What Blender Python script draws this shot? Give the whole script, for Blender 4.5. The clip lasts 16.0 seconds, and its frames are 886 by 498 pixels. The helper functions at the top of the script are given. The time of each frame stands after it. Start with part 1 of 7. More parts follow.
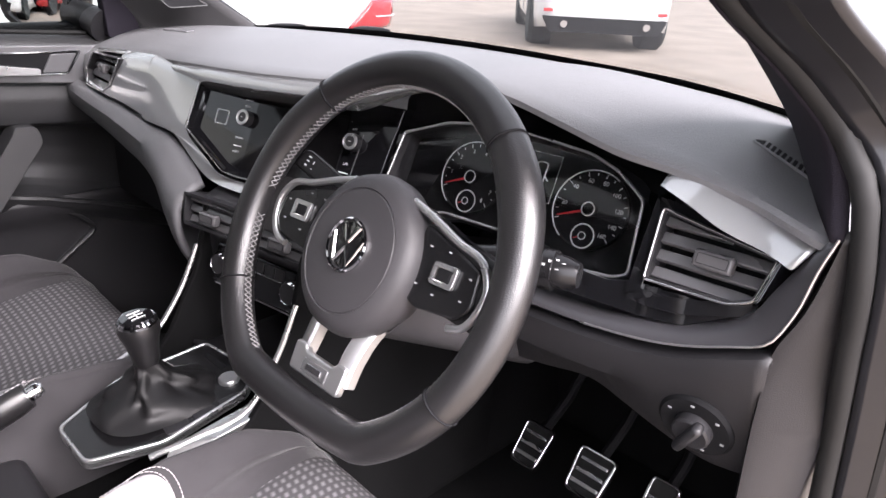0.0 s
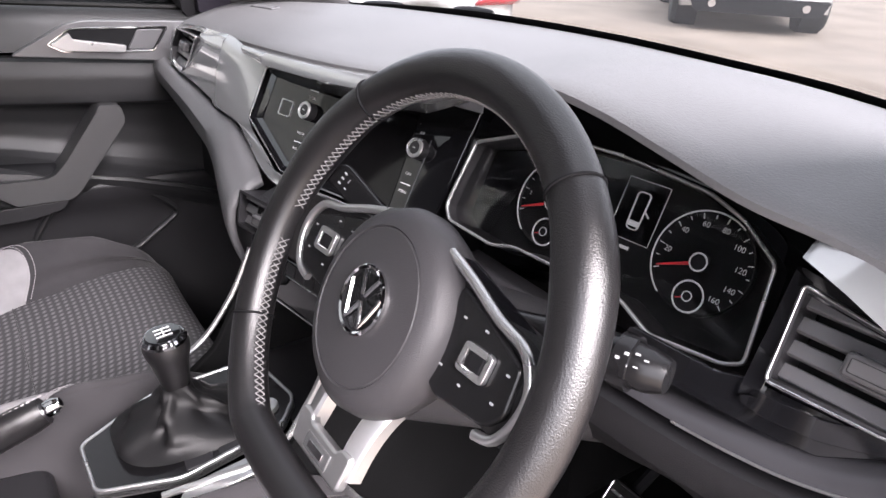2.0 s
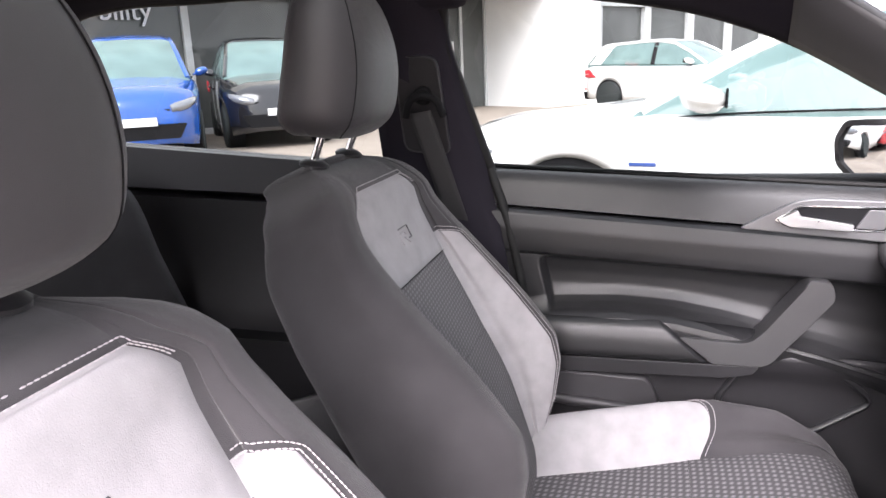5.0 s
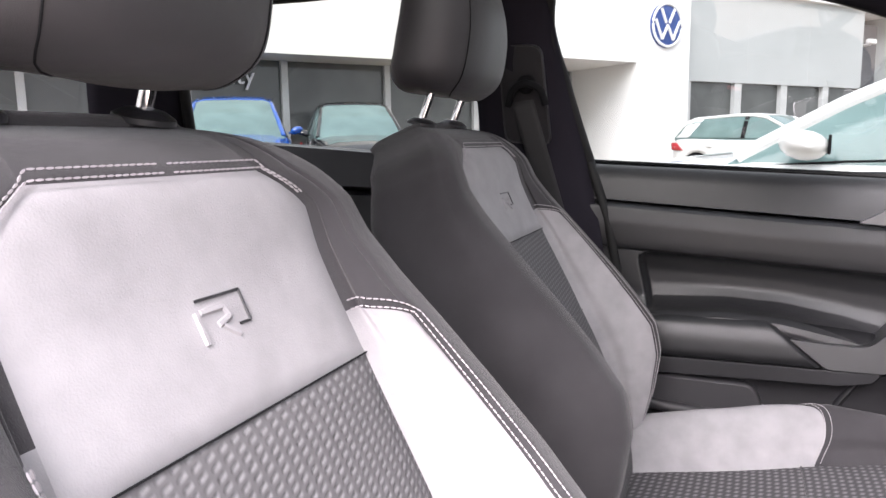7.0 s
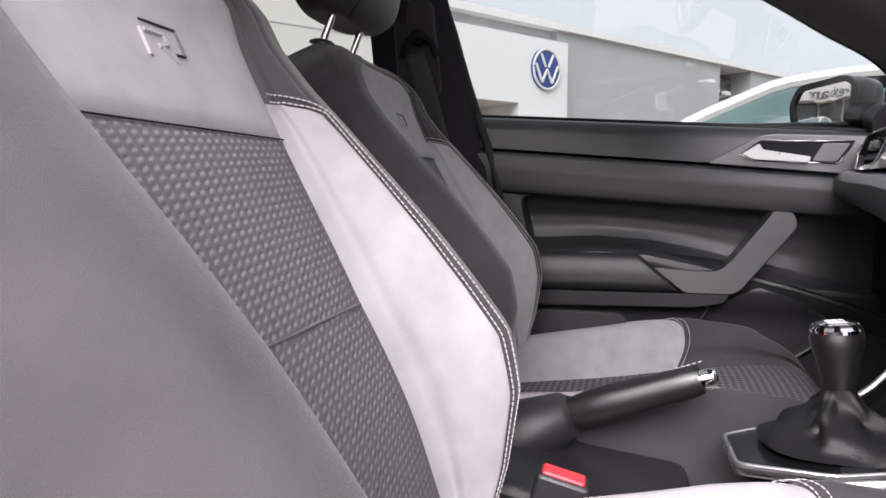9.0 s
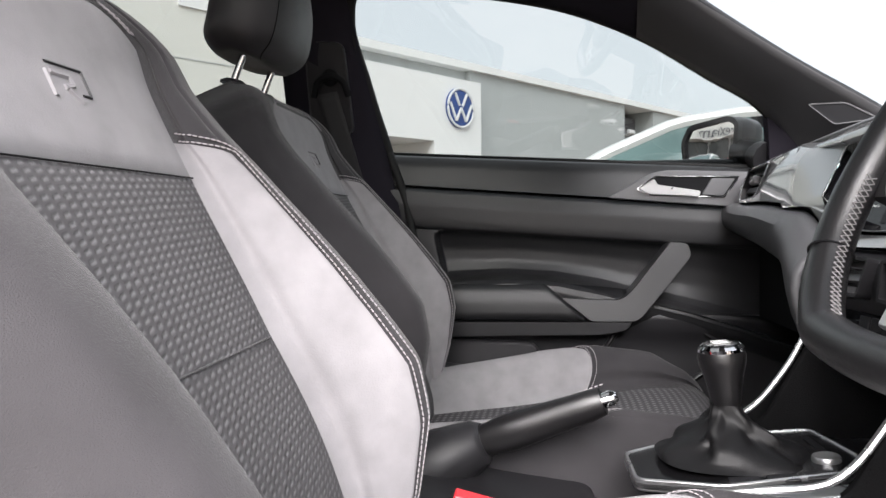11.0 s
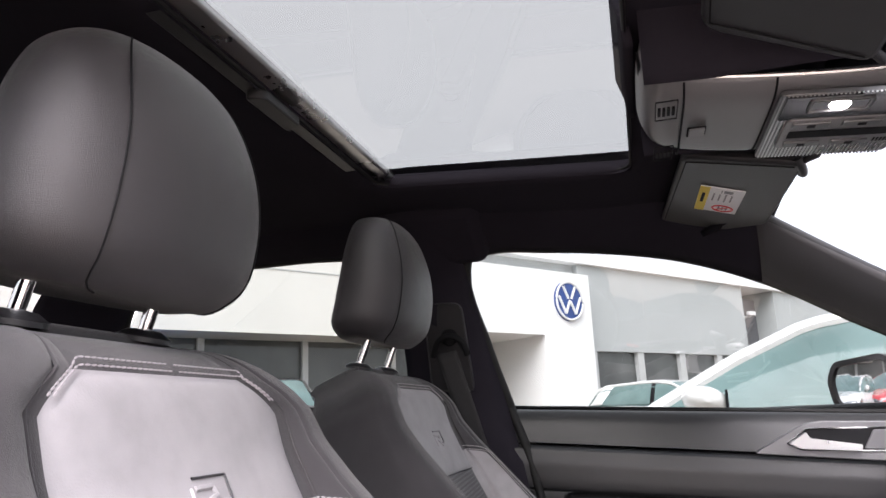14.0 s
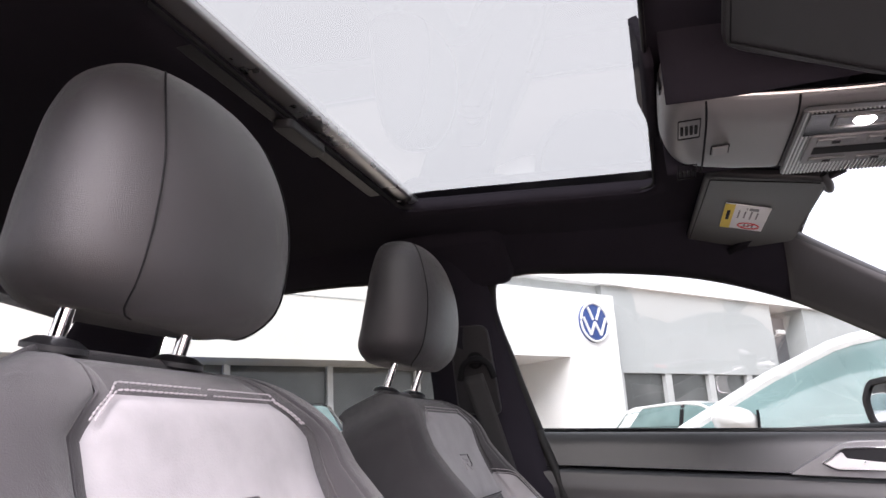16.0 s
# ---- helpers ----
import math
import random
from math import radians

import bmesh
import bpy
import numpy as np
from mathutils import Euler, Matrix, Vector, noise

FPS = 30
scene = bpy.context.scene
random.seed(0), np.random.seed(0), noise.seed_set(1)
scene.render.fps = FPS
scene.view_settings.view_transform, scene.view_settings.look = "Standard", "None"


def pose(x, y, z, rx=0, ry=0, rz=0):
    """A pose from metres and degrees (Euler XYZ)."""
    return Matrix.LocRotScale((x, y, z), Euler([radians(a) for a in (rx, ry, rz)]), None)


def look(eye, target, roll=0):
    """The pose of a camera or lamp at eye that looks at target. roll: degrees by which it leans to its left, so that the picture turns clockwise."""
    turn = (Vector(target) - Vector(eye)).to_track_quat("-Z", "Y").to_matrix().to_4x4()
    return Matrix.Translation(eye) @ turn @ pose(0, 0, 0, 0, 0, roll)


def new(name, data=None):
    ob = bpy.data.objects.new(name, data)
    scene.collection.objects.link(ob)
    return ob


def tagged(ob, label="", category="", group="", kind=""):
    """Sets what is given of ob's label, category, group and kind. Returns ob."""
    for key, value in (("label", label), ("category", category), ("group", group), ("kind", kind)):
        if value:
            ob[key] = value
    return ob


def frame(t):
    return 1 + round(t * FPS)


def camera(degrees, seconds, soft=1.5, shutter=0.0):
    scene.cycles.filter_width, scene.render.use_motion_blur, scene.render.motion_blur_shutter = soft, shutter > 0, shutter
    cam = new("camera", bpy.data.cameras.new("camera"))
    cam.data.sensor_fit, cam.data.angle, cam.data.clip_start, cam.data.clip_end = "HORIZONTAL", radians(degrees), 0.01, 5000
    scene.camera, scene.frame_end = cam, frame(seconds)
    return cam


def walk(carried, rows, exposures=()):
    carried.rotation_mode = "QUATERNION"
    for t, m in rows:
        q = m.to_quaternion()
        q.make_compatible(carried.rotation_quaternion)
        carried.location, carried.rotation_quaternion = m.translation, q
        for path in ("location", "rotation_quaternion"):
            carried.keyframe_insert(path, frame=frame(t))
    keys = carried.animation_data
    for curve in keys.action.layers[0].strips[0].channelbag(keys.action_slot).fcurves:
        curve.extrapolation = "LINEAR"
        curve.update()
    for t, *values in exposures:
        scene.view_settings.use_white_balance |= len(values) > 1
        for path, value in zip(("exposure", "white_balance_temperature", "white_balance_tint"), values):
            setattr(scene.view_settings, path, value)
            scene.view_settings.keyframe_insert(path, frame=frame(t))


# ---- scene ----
cam = camera(63.5, 16.0)
PATH = [
    (0, (0.837, -0.372, 1.082), (-0.445, 0.956, 0.311), 2.9),
    (0.5, (0.815, -0.33, 1.083), (-0.497, 0.954, 0.289), 3.0),
    (1, (0.794, -0.288, 1.082), (-0.558, 0.938, 0.264), 3.0),
    (1.5, (0.776, -0.241, 1.079), (-0.628, 0.913, 0.244), 3.1),
    (2, (0.747, -0.212, 1.078), (-0.729, 0.841, 0.233), 2.9),
    (2.5, (0.7, -0.192, 1.076), (-0.873, 0.718, 0.241), 2.2),
    (3, (0.647, -0.198, 1.081), (-1.049, 0.503, 0.287), 0.9),
    (3.5, (0.604, -0.223, 1.095), (-1.209, 0.207, 0.368), -0.5),
    (4, (0.592, -0.259, 1.108), (-1.296, -0.14, 0.458), -1.5),
    (4.5, (0.635, -0.279, 1.131), (-1.268, -0.513, 0.562), -2.3),
    (5, (0.689, -0.286, 1.135), (-1.175, -0.818, 0.643), -2.5),
    (7.5, (0.734, -0.321, 0.906), (-1.103, -1.06, 0.621), -0.8),
    (8, (0.756, -0.313, 0.843), (-1.117, -0.969, 0.6), -0.2),
    (8.5, (0.79, -0.303, 0.801), (-1.12, -0.859, 0.594), 0.0),
    (9, (0.823, -0.302, 0.781), (-1.118, -0.749, 0.602), 0.1),
    (9.5, (0.854, -0.298, 0.773), (-1.11, -0.636, 0.608), 0.1),
    (12, (0.824, -0.286, 0.803), (-1.165, -0.5, 0.765), -1.5),
    (12.5, (0.777, -0.305, 0.866), (-1.187, -0.66, 0.998), -1.8),
    (13, (0.805, -0.312, 0.908), (-1.121, -0.759, 1.211), -2.1),
    (13.5, (0.827, -0.306, 0.917), (-1.071, -0.789, 1.321), -2.4),
    (14, (0.84, -0.306, 0.919), (-1.042, -0.803, 1.376), -2.6),
    (14.5, (0.84, -0.304, 0.918), (-1.031, -0.818, 1.404), -2.7),
    (15, (0.842, -0.304, 0.917), (-1.021, -0.831, 1.421), -2.9),
    (15.5, (0.844, -0.306, 0.917), (-1.011, -0.846, 1.433), -3.1),
    (16, (0.847, -0.308, 0.917), (-1.004, -0.858, 1.44), -3.2),
]
walk(cam, [(t, look(eye, target, roll)) for t, eye, target, roll in PATH], exposures=[(t, stops, 6400, tint) for t, stops, tint in ((0, 2.47, 20), (2.5, 2.48, 20), (3.5, 2.44, 16), (4, 2.2, 16), (4.5, 2.02, 17), (5, 3.2, 21), (7.5, 2.5, 20), (9.5, 1.87, 19), (12, 1.98, 11), (12.5, 2.05, 11), (13, 2.03, 15), (14, 2.45, 20), (14.5, 2.6, 22), (16, 2.68, 23))])

# ---- light: bright overcast day ----
world = bpy.data.worlds.new("sky")
scene.world = world
world.use_nodes = True
wn = world.node_tree
sky = wn.nodes.new("ShaderNodeTexSky")
sky.sky_type = "NISHITA"
sky.sun_disc = False
sky.sun_elevation, sky.sun_rotation = radians(40), radians(94)
sky.dust_density, sky.air_density, sky.ozone_density = 4.0, 1.0, 1.0
veil = wn.nodes.new("ShaderNodeMixRGB")          # cloud cover evens the sky out
veil.inputs[0].default_value = 0.82
veil.inputs[2].default_value = (7.25, 7.35, 7.35, 1)
wn.links.new(sky.outputs[0], veil.inputs[1])
wn.links.new(veil.outputs[0], wn.nodes["Background"].inputs["Color"])
wn.nodes["Background"].inputs["Strength"].default_value = 0.15
sun = new("sun", bpy.data.lights.new("sun", "SUN"))
sun.data.energy, sun.data.angle, sun.data.color = 3.0, radians(45), (1.0, 0.975, 0.95)
sun.matrix_world = look((10.4, -0.8, 8.8), (0, 0, 0))
scene.view_settings.exposure = 1.0

# ---- materials ----
def mat(name, base, rough=0.5, metal=0.0, var=0.12, vscale=6.0, bump=0.0, bscale=300.0, coat=0.0, spec=0.5, glow=0.0, rvar=0.06, sheen=0.0):
    """A surface with its colour, slow stains, fine grain and relief."""
    m = bpy.data.materials.new(name)
    m.use_nodes = True
    nt = m.node_tree
    n, l = nt.nodes, nt.links
    b = n["Principled BSDF"]
    co = n.new("ShaderNodeTexCoord")
    slow = n.new("ShaderNodeTexNoise")
    slow.inputs["Scale"].default_value, slow.inputs["Detail"].default_value = vscale, 5
    l.new(co.outputs["Object"], slow.inputs["Vector"])
    ramp = n.new("ShaderNodeMapRange")
    ramp.inputs[1].default_value, ramp.inputs[2].default_value = 0.3, 0.7
    ramp.inputs[3].default_value, ramp.inputs[4].default_value = 1 - var, 1 + var
    l.new(slow.outputs[0], ramp.inputs[0])
    mul = n.new("ShaderNodeVectorMath")
    mul.operation = "SCALE"
    mul.inputs[0].default_value = base
    l.new(ramp.outputs[0], mul.inputs[3])
    l.new(mul.outputs[0], b.inputs["Base Color"])
    b.inputs["Metallic"].default_value = metal
    b.inputs["Coat Weight"].default_value = coat
    b.inputs["Coat Roughness"].default_value = 0.04
    b.inputs["Specular IOR Level"].default_value = spec
    rr = n.new("ShaderNodeMapRange")
    rr.inputs[3].default_value, rr.inputs[4].default_value = max(rough - rvar, 0.02), rough + rvar
    l.new(slow.outputs[0], rr.inputs[0])
    l.new(rr.outputs[0], b.inputs["Roughness"])
    if bump:
        fine = n.new("ShaderNodeTexNoise")
        fine.inputs["Scale"].default_value, fine.inputs["Detail"].default_value = bscale, 3
        l.new(co.outputs["Object"], fine.inputs["Vector"])
        bp = n.new("ShaderNodeBump")
        bp.inputs["Strength"].default_value, bp.inputs["Distance"].default_value = bump, 0.001
        l.new(fine.outputs[0], bp.inputs["Height"])
        l.new(bp.outputs[0], b.inputs["Normal"])
    if sheen:
        b.inputs["Sheen Weight"].default_value, b.inputs["Sheen Roughness"].default_value = sheen, 0.45
    if glow:
        b.inputs["Emission Color"].default_value = (*base, 1)
        b.inputs["Emission Strength"].default_value = glow
    return m


def weave(name, dark, light, pu, pv, strength=0.6):
    """Woven cloth: short slanted floats in columns, laid out by the mesh's own metres (UV)."""
    m = mat(name, dark, 0.85, var=0.08, vscale=9, spec=0.25)
    nt = m.node_tree
    n, l = nt.nodes, nt.links
    b = n["Principled BSDF"]

    def op(kind, a, c=None, d=None):
        q = n.new("ShaderNodeMath")
        q.operation = kind
        for k, v in enumerate((a, c, d)):
            if v is None:
                continue
            if isinstance(v, (int, float)):
                q.inputs[k].default_value = v
            else:
                l.new(v, q.inputs[k])
        return q.outputs[0]

    uv, sep = n.new("ShaderNodeUVMap"), n.new("ShaderNodeSeparateXYZ")
    l.new(uv.outputs[0], sep.inputs[0])
    cell = op("MULTIPLY", sep.outputs[0], 1 / pu)
    a = op("SUBTRACT", op("FRACT", cell), 0.5)
    shift = op("MULTIPLY", op("FLOOR", cell), 0.12)
    r = op("SUBTRACT", op("FRACT", op("ADD", op("MULTIPLY_ADD", a, 0.45, op("MULTIPLY", sep.outputs[1], 1 / pv)), shift)), 0.5)
    edge = lambda v, w, soft: op("SMOOTH_MIN", op("MAXIMUM", op("MULTIPLY", op("SUBTRACT", w, op("ABSOLUTE", v)), 1 / soft), 0.0), 1.0, 0.2)
    mask = op("MULTIPLY", edge(a, 0.40, 0.24), edge(r, 0.38, 0.30))
    fuzz = n.new("ShaderNodeTexNoise")
    fuzz.inputs["Scale"].default_value, fuzz.inputs["Detail"].default_value = 1400, 3
    l.new(uv.outputs[0], fuzz.inputs["Vector"])
    mask2 = op("MULTIPLY", mask, op("MULTIPLY_ADD", fuzz.outputs[0], 0.9, 0.5))
    mix = n.new("ShaderNodeMixRGB")
    mix.inputs[1].default_value, mix.inputs[2].default_value = (*dark, 1), (*light, 1)
    l.new(mask2, mix.inputs[0])
    l.new(mix.outputs[0], b.inputs["Base Color"])
    bp = n.new("ShaderNodeBump")
    bp.inputs["Strength"].default_value, bp.inputs["Distance"].default_value = strength, 0.0012
    l.new(mask2, bp.inputs["Height"])
    l.new(bp.outputs[0], b.inputs["Normal"])
    return m


def glass(name, tint, rough=0.0, ior=0.05):
    m = bpy.data.materials.new(name)
    m.use_nodes = True
    n, l = m.node_tree.nodes, m.node_tree.links
    n.remove(n["Principled BSDF"])
    tr, gl, mx, fr = n.new("ShaderNodeBsdfTransparent"), n.new("ShaderNodeBsdfGlossy"), n.new("ShaderNodeMixShader"), n.new("ShaderNodeLayerWeight")
    pw, ma = n.new("ShaderNodeMath"), n.new("ShaderNodeMath")
    pw.operation, ma.operation = "POWER", "MULTIPLY_ADD"
    pw.inputs[1].default_value = 5.0
    ma.inputs[1].default_value, ma.inputs[2].default_value = 0.6, ior
    tr.inputs[0].default_value = (*tint, 1)
    gl.inputs["Roughness"].default_value = rough
    fr.inputs[0].default_value = 0.5
    l.new(fr.outputs["Facing"], pw.inputs[0])
    l.new(pw.outputs[0], ma.inputs[0])
    l.new(ma.outputs[0], mx.inputs[0])
    l.new(tr.outputs[0], mx.inputs[1])
    l.new(gl.outputs[0], mx.inputs[2])
    l.new(mx.outputs[0], n["Material Output"].inputs[0])
    return m


SOFT = mat("soft_black_plastic", (0.034, 0.033, 0.0355), 0.42, bump=0.35, bscale=900, var=0.1, spec=0.35)
HARD = mat("hard_black_plastic", (0.018, 0.0175, 0.0192), 0.38, bump=0.3, bscale=1200, var=0.12, spec=0.35)
# dashboard top: sky glare put into a raised base colour
PAD = mat("dash_pad_skylit", (0.125, 0.125, 0.129), 0.46, bump=0.8, bscale=520, var=0.09, vscale=9, spec=0.4)
BLACK = mat("matt_black", (0.008, 0.008, 0.009), 0.7, var=0.2, spec=0.12)
PIANO = mat("piano_black", (0.006, 0.006, 0.007), 0.06, var=0.1, coat=1.0, rvar=0.02)
CLOTH = mat("black_cloth", (0.039, 0.037, 0.0395), 0.85, bump=0.6, bscale=1300, var=0.16, vscale=14, sheen=0.18, spec=0.12)
SUEDE = mat("grey_suede", (0.250, 0.241, 0.250), 0.95, bump=0.35, bscale=700, var=0.10, vscale=26, spec=0.1, sheen=0.1)
HEADCLOTH = mat("black_headrest_cloth", (0.024, 0.0222, 0.0242), 0.44, bump=0.5, bscale=1700, var=0.14, sheen=0.10, spec=0.55)
LEATHER = mat("black_leather", (0.0085, 0.008, 0.0086), 0.30, bump=0.35, bscale=900, var=0.12, spec=0.75)
HUB = mat("airbag_skin", (0.036, 0.0345, 0.037), 0.42, bump=0.4, bscale=1100, var=0.08, spec=0.35)
LINER = mat("black_headliner", (0.020, 0.018, 0.0235), 0.95, bump=0.5, bscale=900, var=0.1, spec=0.05)
THREAD = mat("grey_thread", (0.30, 0.28, 0.292), 0.8, var=0.1)
RIMTHREAD = mat("dark_grey_thread", (0.17, 0.165, 0.168), 0.8, var=0.1)
KEYPRINT = mat("grey_print", (0.32, 0.32, 0.33), 0.6, var=0.05)
DECOR = mat("silver_grey_lacquer", (0.33, 0.34, 0.345), 0.12, metal=0.4, coat=1.0, var=0.03, rvar=0.02)
SATIN = mat("satin_silver", (0.58, 0.58, 0.585), 0.28, metal=0.9, var=0.05, bump=0.1, bscale=800)
CHROME = mat("chrome", (0.75, 0.75, 0.76), 0.08, metal=1.0, var=0.04, rvar=0.03)
TRIMGREY = mat("dark_silver_trim", (0.15, 0.15, 0.155), 0.34, metal=0.6, var=0.05)
GRIPGREY = mat("satin_dark_grey", (0.034, 0.034, 0.0355), 0.32, metal=0.1, var=0.06, bump=0.15, bscale=900, spec=0.45)
CONSOLEGREY = mat("grey_roof_plastic", (0.17, 0.167, 0.172), 0.38, metal=0.25, var=0.06, bump=0.2, bscale=900)
SURROUND = mat("satin_surround", (0.15, 0.15, 0.155), 0.5, metal=0.0, var=0.05, spec=0.3)
BELT = mat("belt_webbing", (0.016, 0.0155, 0.0165), 0.7, bump=0.6, bscale=900, var=0.1)
RED = mat("red_plastic", (0.62, 0.03, 0.04), 0.4, var=0.08)
WHITEMARK = mat("white_print", (0.75, 0.75, 0.75), 0.6, var=0.05)
YELLOW = mat("yellow_print", (0.72, 0.55, 0.06), 0.6, var=0.05)
SCREEN = mat("screen_glass", (0.006, 0.006, 0.007), 0.05, coat=0.2, var=0.05, rvar=0.02)
CARPET = mat("black_carpet", (0.007, 0.007, 0.0073), 0.98, bump=0.9, bscale=600, var=0.25, spec=0.05)
RUBBER = mat("rubber_seal", (0.012, 0.012, 0.012), 0.6, var=0.15, spec=0.2)
BODYDARK = mat("dark_body_paint", (0.010, 0.010, 0.012), 0.35, coat=0.3, var=0.06, spec=0.3)
WEAVE = weave("woven_insert", (0.082, 0.079, 0.082), (0.150, 0.147, 0.151), 0.0110, 0.0062)
CUSHWEAVE = weave("woven_cushion", (0.058, 0.056, 0.059), (0.165, 0.160, 0.166), 0.0125, 0.0115, 0.5)
# windscreen and side glass: tints set dark to hold down the outdoor brightness
GLASS = glass("dimming_glass", (0.315, 0.33, 0.338))
GREENGLASS = glass("green_tint_glass", (0.205, 0.222, 0.219))
ROOFGLASS = glass("roof_glass", (0.128, 0.133, 0.127))
DARKGLASS = glass("light_cut_glass", (0.22, 0.23, 0.23))
MIRROR = mat("mirror", (0.9, 0.9, 0.92), 0.02, metal=1.0, var=0.0, rvar=0.005)
WHITEPAINT = mat("white_car_paint", (0.70, 0.70, 0.69), 0.18, coat=1.0, var=0.02)
BLUEPAINT = mat("blue_car_paint", (0.01, 0.08, 0.36), 0.2, coat=1.0, var=0.05)
BLACKPAINT = mat("black_car_paint", (0.012, 0.012, 0.015), 0.15, coat=1.0, var=0.06)
REDPAINT = mat("red_car_paint", (0.55, 0.015, 0.02), 0.18, coat=1.0, var=0.05)
GREYPAINT = mat("grey_car_paint", (0.2, 0.2, 0.21), 0.18, coat=1.0, var=0.05)
CARGLASS = mat("dark_car_glass", (0.13, 0.20, 0.195), 0.06, coat=0.2, var=0.2, vscale=2.5, spec=0.25)
TAILRED = mat("tail_lens", (0.5, 0.03, 0.04), 0.12, coat=1.0, var=0.1)
LENS = mat("headlamp_lens", (0.22, 0.23, 0.25), 0.1, metal=0.4, coat=1.0, var=0.2, vscale=30)
TYRE = mat("tyre", (0.015, 0.02, 0.02), 0.85, bump=0.5, bscale=200, var=0.2)
ALLOY = mat("alloy", (0.42, 0.42, 0.43), 0.3, metal=0.9, var=0.08)
ROAD = mat("block_paving", (0.30, 0.252, 0.21), 0.9, bump=0.6, bscale=40, var=0.16, vscale=1.4)
FASCIA = mat("cream_fascia", (0.72, 0.71, 0.66), 0.5, var=0.03, vscale=0.8)
WHITEWALL = mat("white_cladding", (0.86, 0.86, 0.85), 0.45, var=0.02, vscale=0.8)
CLAD = mat("grey_cladding", (0.44, 0.46, 0.46), 0.5, var=0.04, vscale=0.7)
DARKCLAD = mat("dark_grey_cladding", (0.14, 0.14, 0.15), 0.6, var=0.12, vscale=3)
SLAT = mat("grey_vent_plastic", (0.075, 0.073, 0.076), 0.28, var=0.06, spec=0.6)
# knee panel: shade under the wheel put into a near-black base
KNEE = mat("shade_darkened_panel", (0.0125, 0.012, 0.0133), 0.44, bump=0.35, bscale=900, var=0.1, spec=0.35)
# same soft dash plastic, lightened where it faces the light
DASHBAND = mat("dash_band_lightened", (0.085, 0.0845, 0.088), 0.42, bump=0.6, bscale=600, var=0.08, spec=0.4)
DOORSKIN = mat("door_skin", (0.0175, 0.0175, 0.0187), 0.35, bump=0.3, bscale=1100, var=0.08, spec=0.5)
STALK = mat("gloss_black_stalk", (0.007, 0.0068, 0.0075), 0.26, var=0.1, spec=0.4)
BAND = mat("satin_grey_band", (0.050, 0.0485, 0.053), 0.32, metal=0.2, var=0.05, spec=0.4)
GAITER = mat("gaiter_leather", (0.006, 0.0057, 0.0062), 0.46, bump=0.5, bscale=700, var=0.15, spec=0.35)
PILLAR = mat("grained_pillar", (0.055, 0.054, 0.056), 0.5, bump=0.4, bscale=900, var=0.08, spec=0.25)
SHOPGLASS = mat("shop_glass", (0.085, 0.09, 0.088), 0.06, coat=0.0, spec=0.5, var=0.3, vscale=0.9)
FRAMEGREY = mat("window_frame_grey", (0.5, 0.51, 0.51), 0.5, var=0.05)
SIGNBLUE = mat("sign_blue", (0.03, 0.07, 0.25), 0.4, var=0.04)
LAMP = mat("lamp_lens", (1.0, 0.97, 0.92), 0.3, var=0.0, glow=6.0)

# ---- shape helpers ----
def part(name, bm, material, parent=None, label="", smooth=True, bevel=0.0, solid=0.0, sub=0):
    """Links a bmesh as one mesh object under a thing or part."""
    me = bpy.data.meshes.new(name)
    bmesh.ops.recalc_face_normals(bm, faces=bm.faces)
    bm.to_mesh(me)
    bm.free()
    me.materials.append(material)
    if smooth:
        me.polygons.foreach_set("use_smooth", [True] * len(me.polygons))
        me.set_sharp_from_angle(angle=radians(38))
    ob = new(name, me)
    if parent:
        ob.parent = parent
    if label:
        tagged(ob, label=label)
    if solid:
        md = ob.modifiers.new("solid", "SOLIDIFY")
        md.thickness, md.offset = solid, -1
    if bevel:
        md = ob.modifiers.new("bevel", "BEVEL")
        md.width, md.segments, md.limit_method, md.angle_limit = bevel, 2, "ANGLE", radians(40)
    if sub:
        md = ob.modifiers.new("sub", "SUBSURF")
        md.levels = md.render_levels = sub
    return ob


def thing(name, label, category, m=None, group="", kind=""):
    ob = new(name)
    if m is not None:
        ob.matrix_world = m
    return tagged(ob, label, category, group, kind)


def spline(pts, n):
    """n points along a smooth curve through pts."""
    p = np.array(pts, float)
    d = np.r_[0, np.cumsum(np.linalg.norm(np.diff(p, axis=0), axis=1))]
    t = np.linspace(0, d[-1], n)
    tang = np.gradient(p, d, axis=0)
    i = np.clip(np.searchsorted(d, t, side="right") - 1, 0, len(d) - 2)
    h = (d[i + 1] - d[i])[:, None]
    s = ((t - d[i]) / (d[i + 1] - d[i]))[:, None]
    return ((2 * s**3 - 3 * s**2 + 1) * p[i] + (s**3 - 2 * s**2 + s) * h * tang[i]
            + (-2 * s**3 + 3 * s**2) * p[i + 1] + (s**3 - s**2) * h * tang[i + 1])


def lerp_table(x, table):
    """Smooth reading of rows (x, a, b, ...)."""
    t = np.array(table, float)
    return [float(np.interp(x, t[:, 0], c)) for c in t[:, 1:].T]


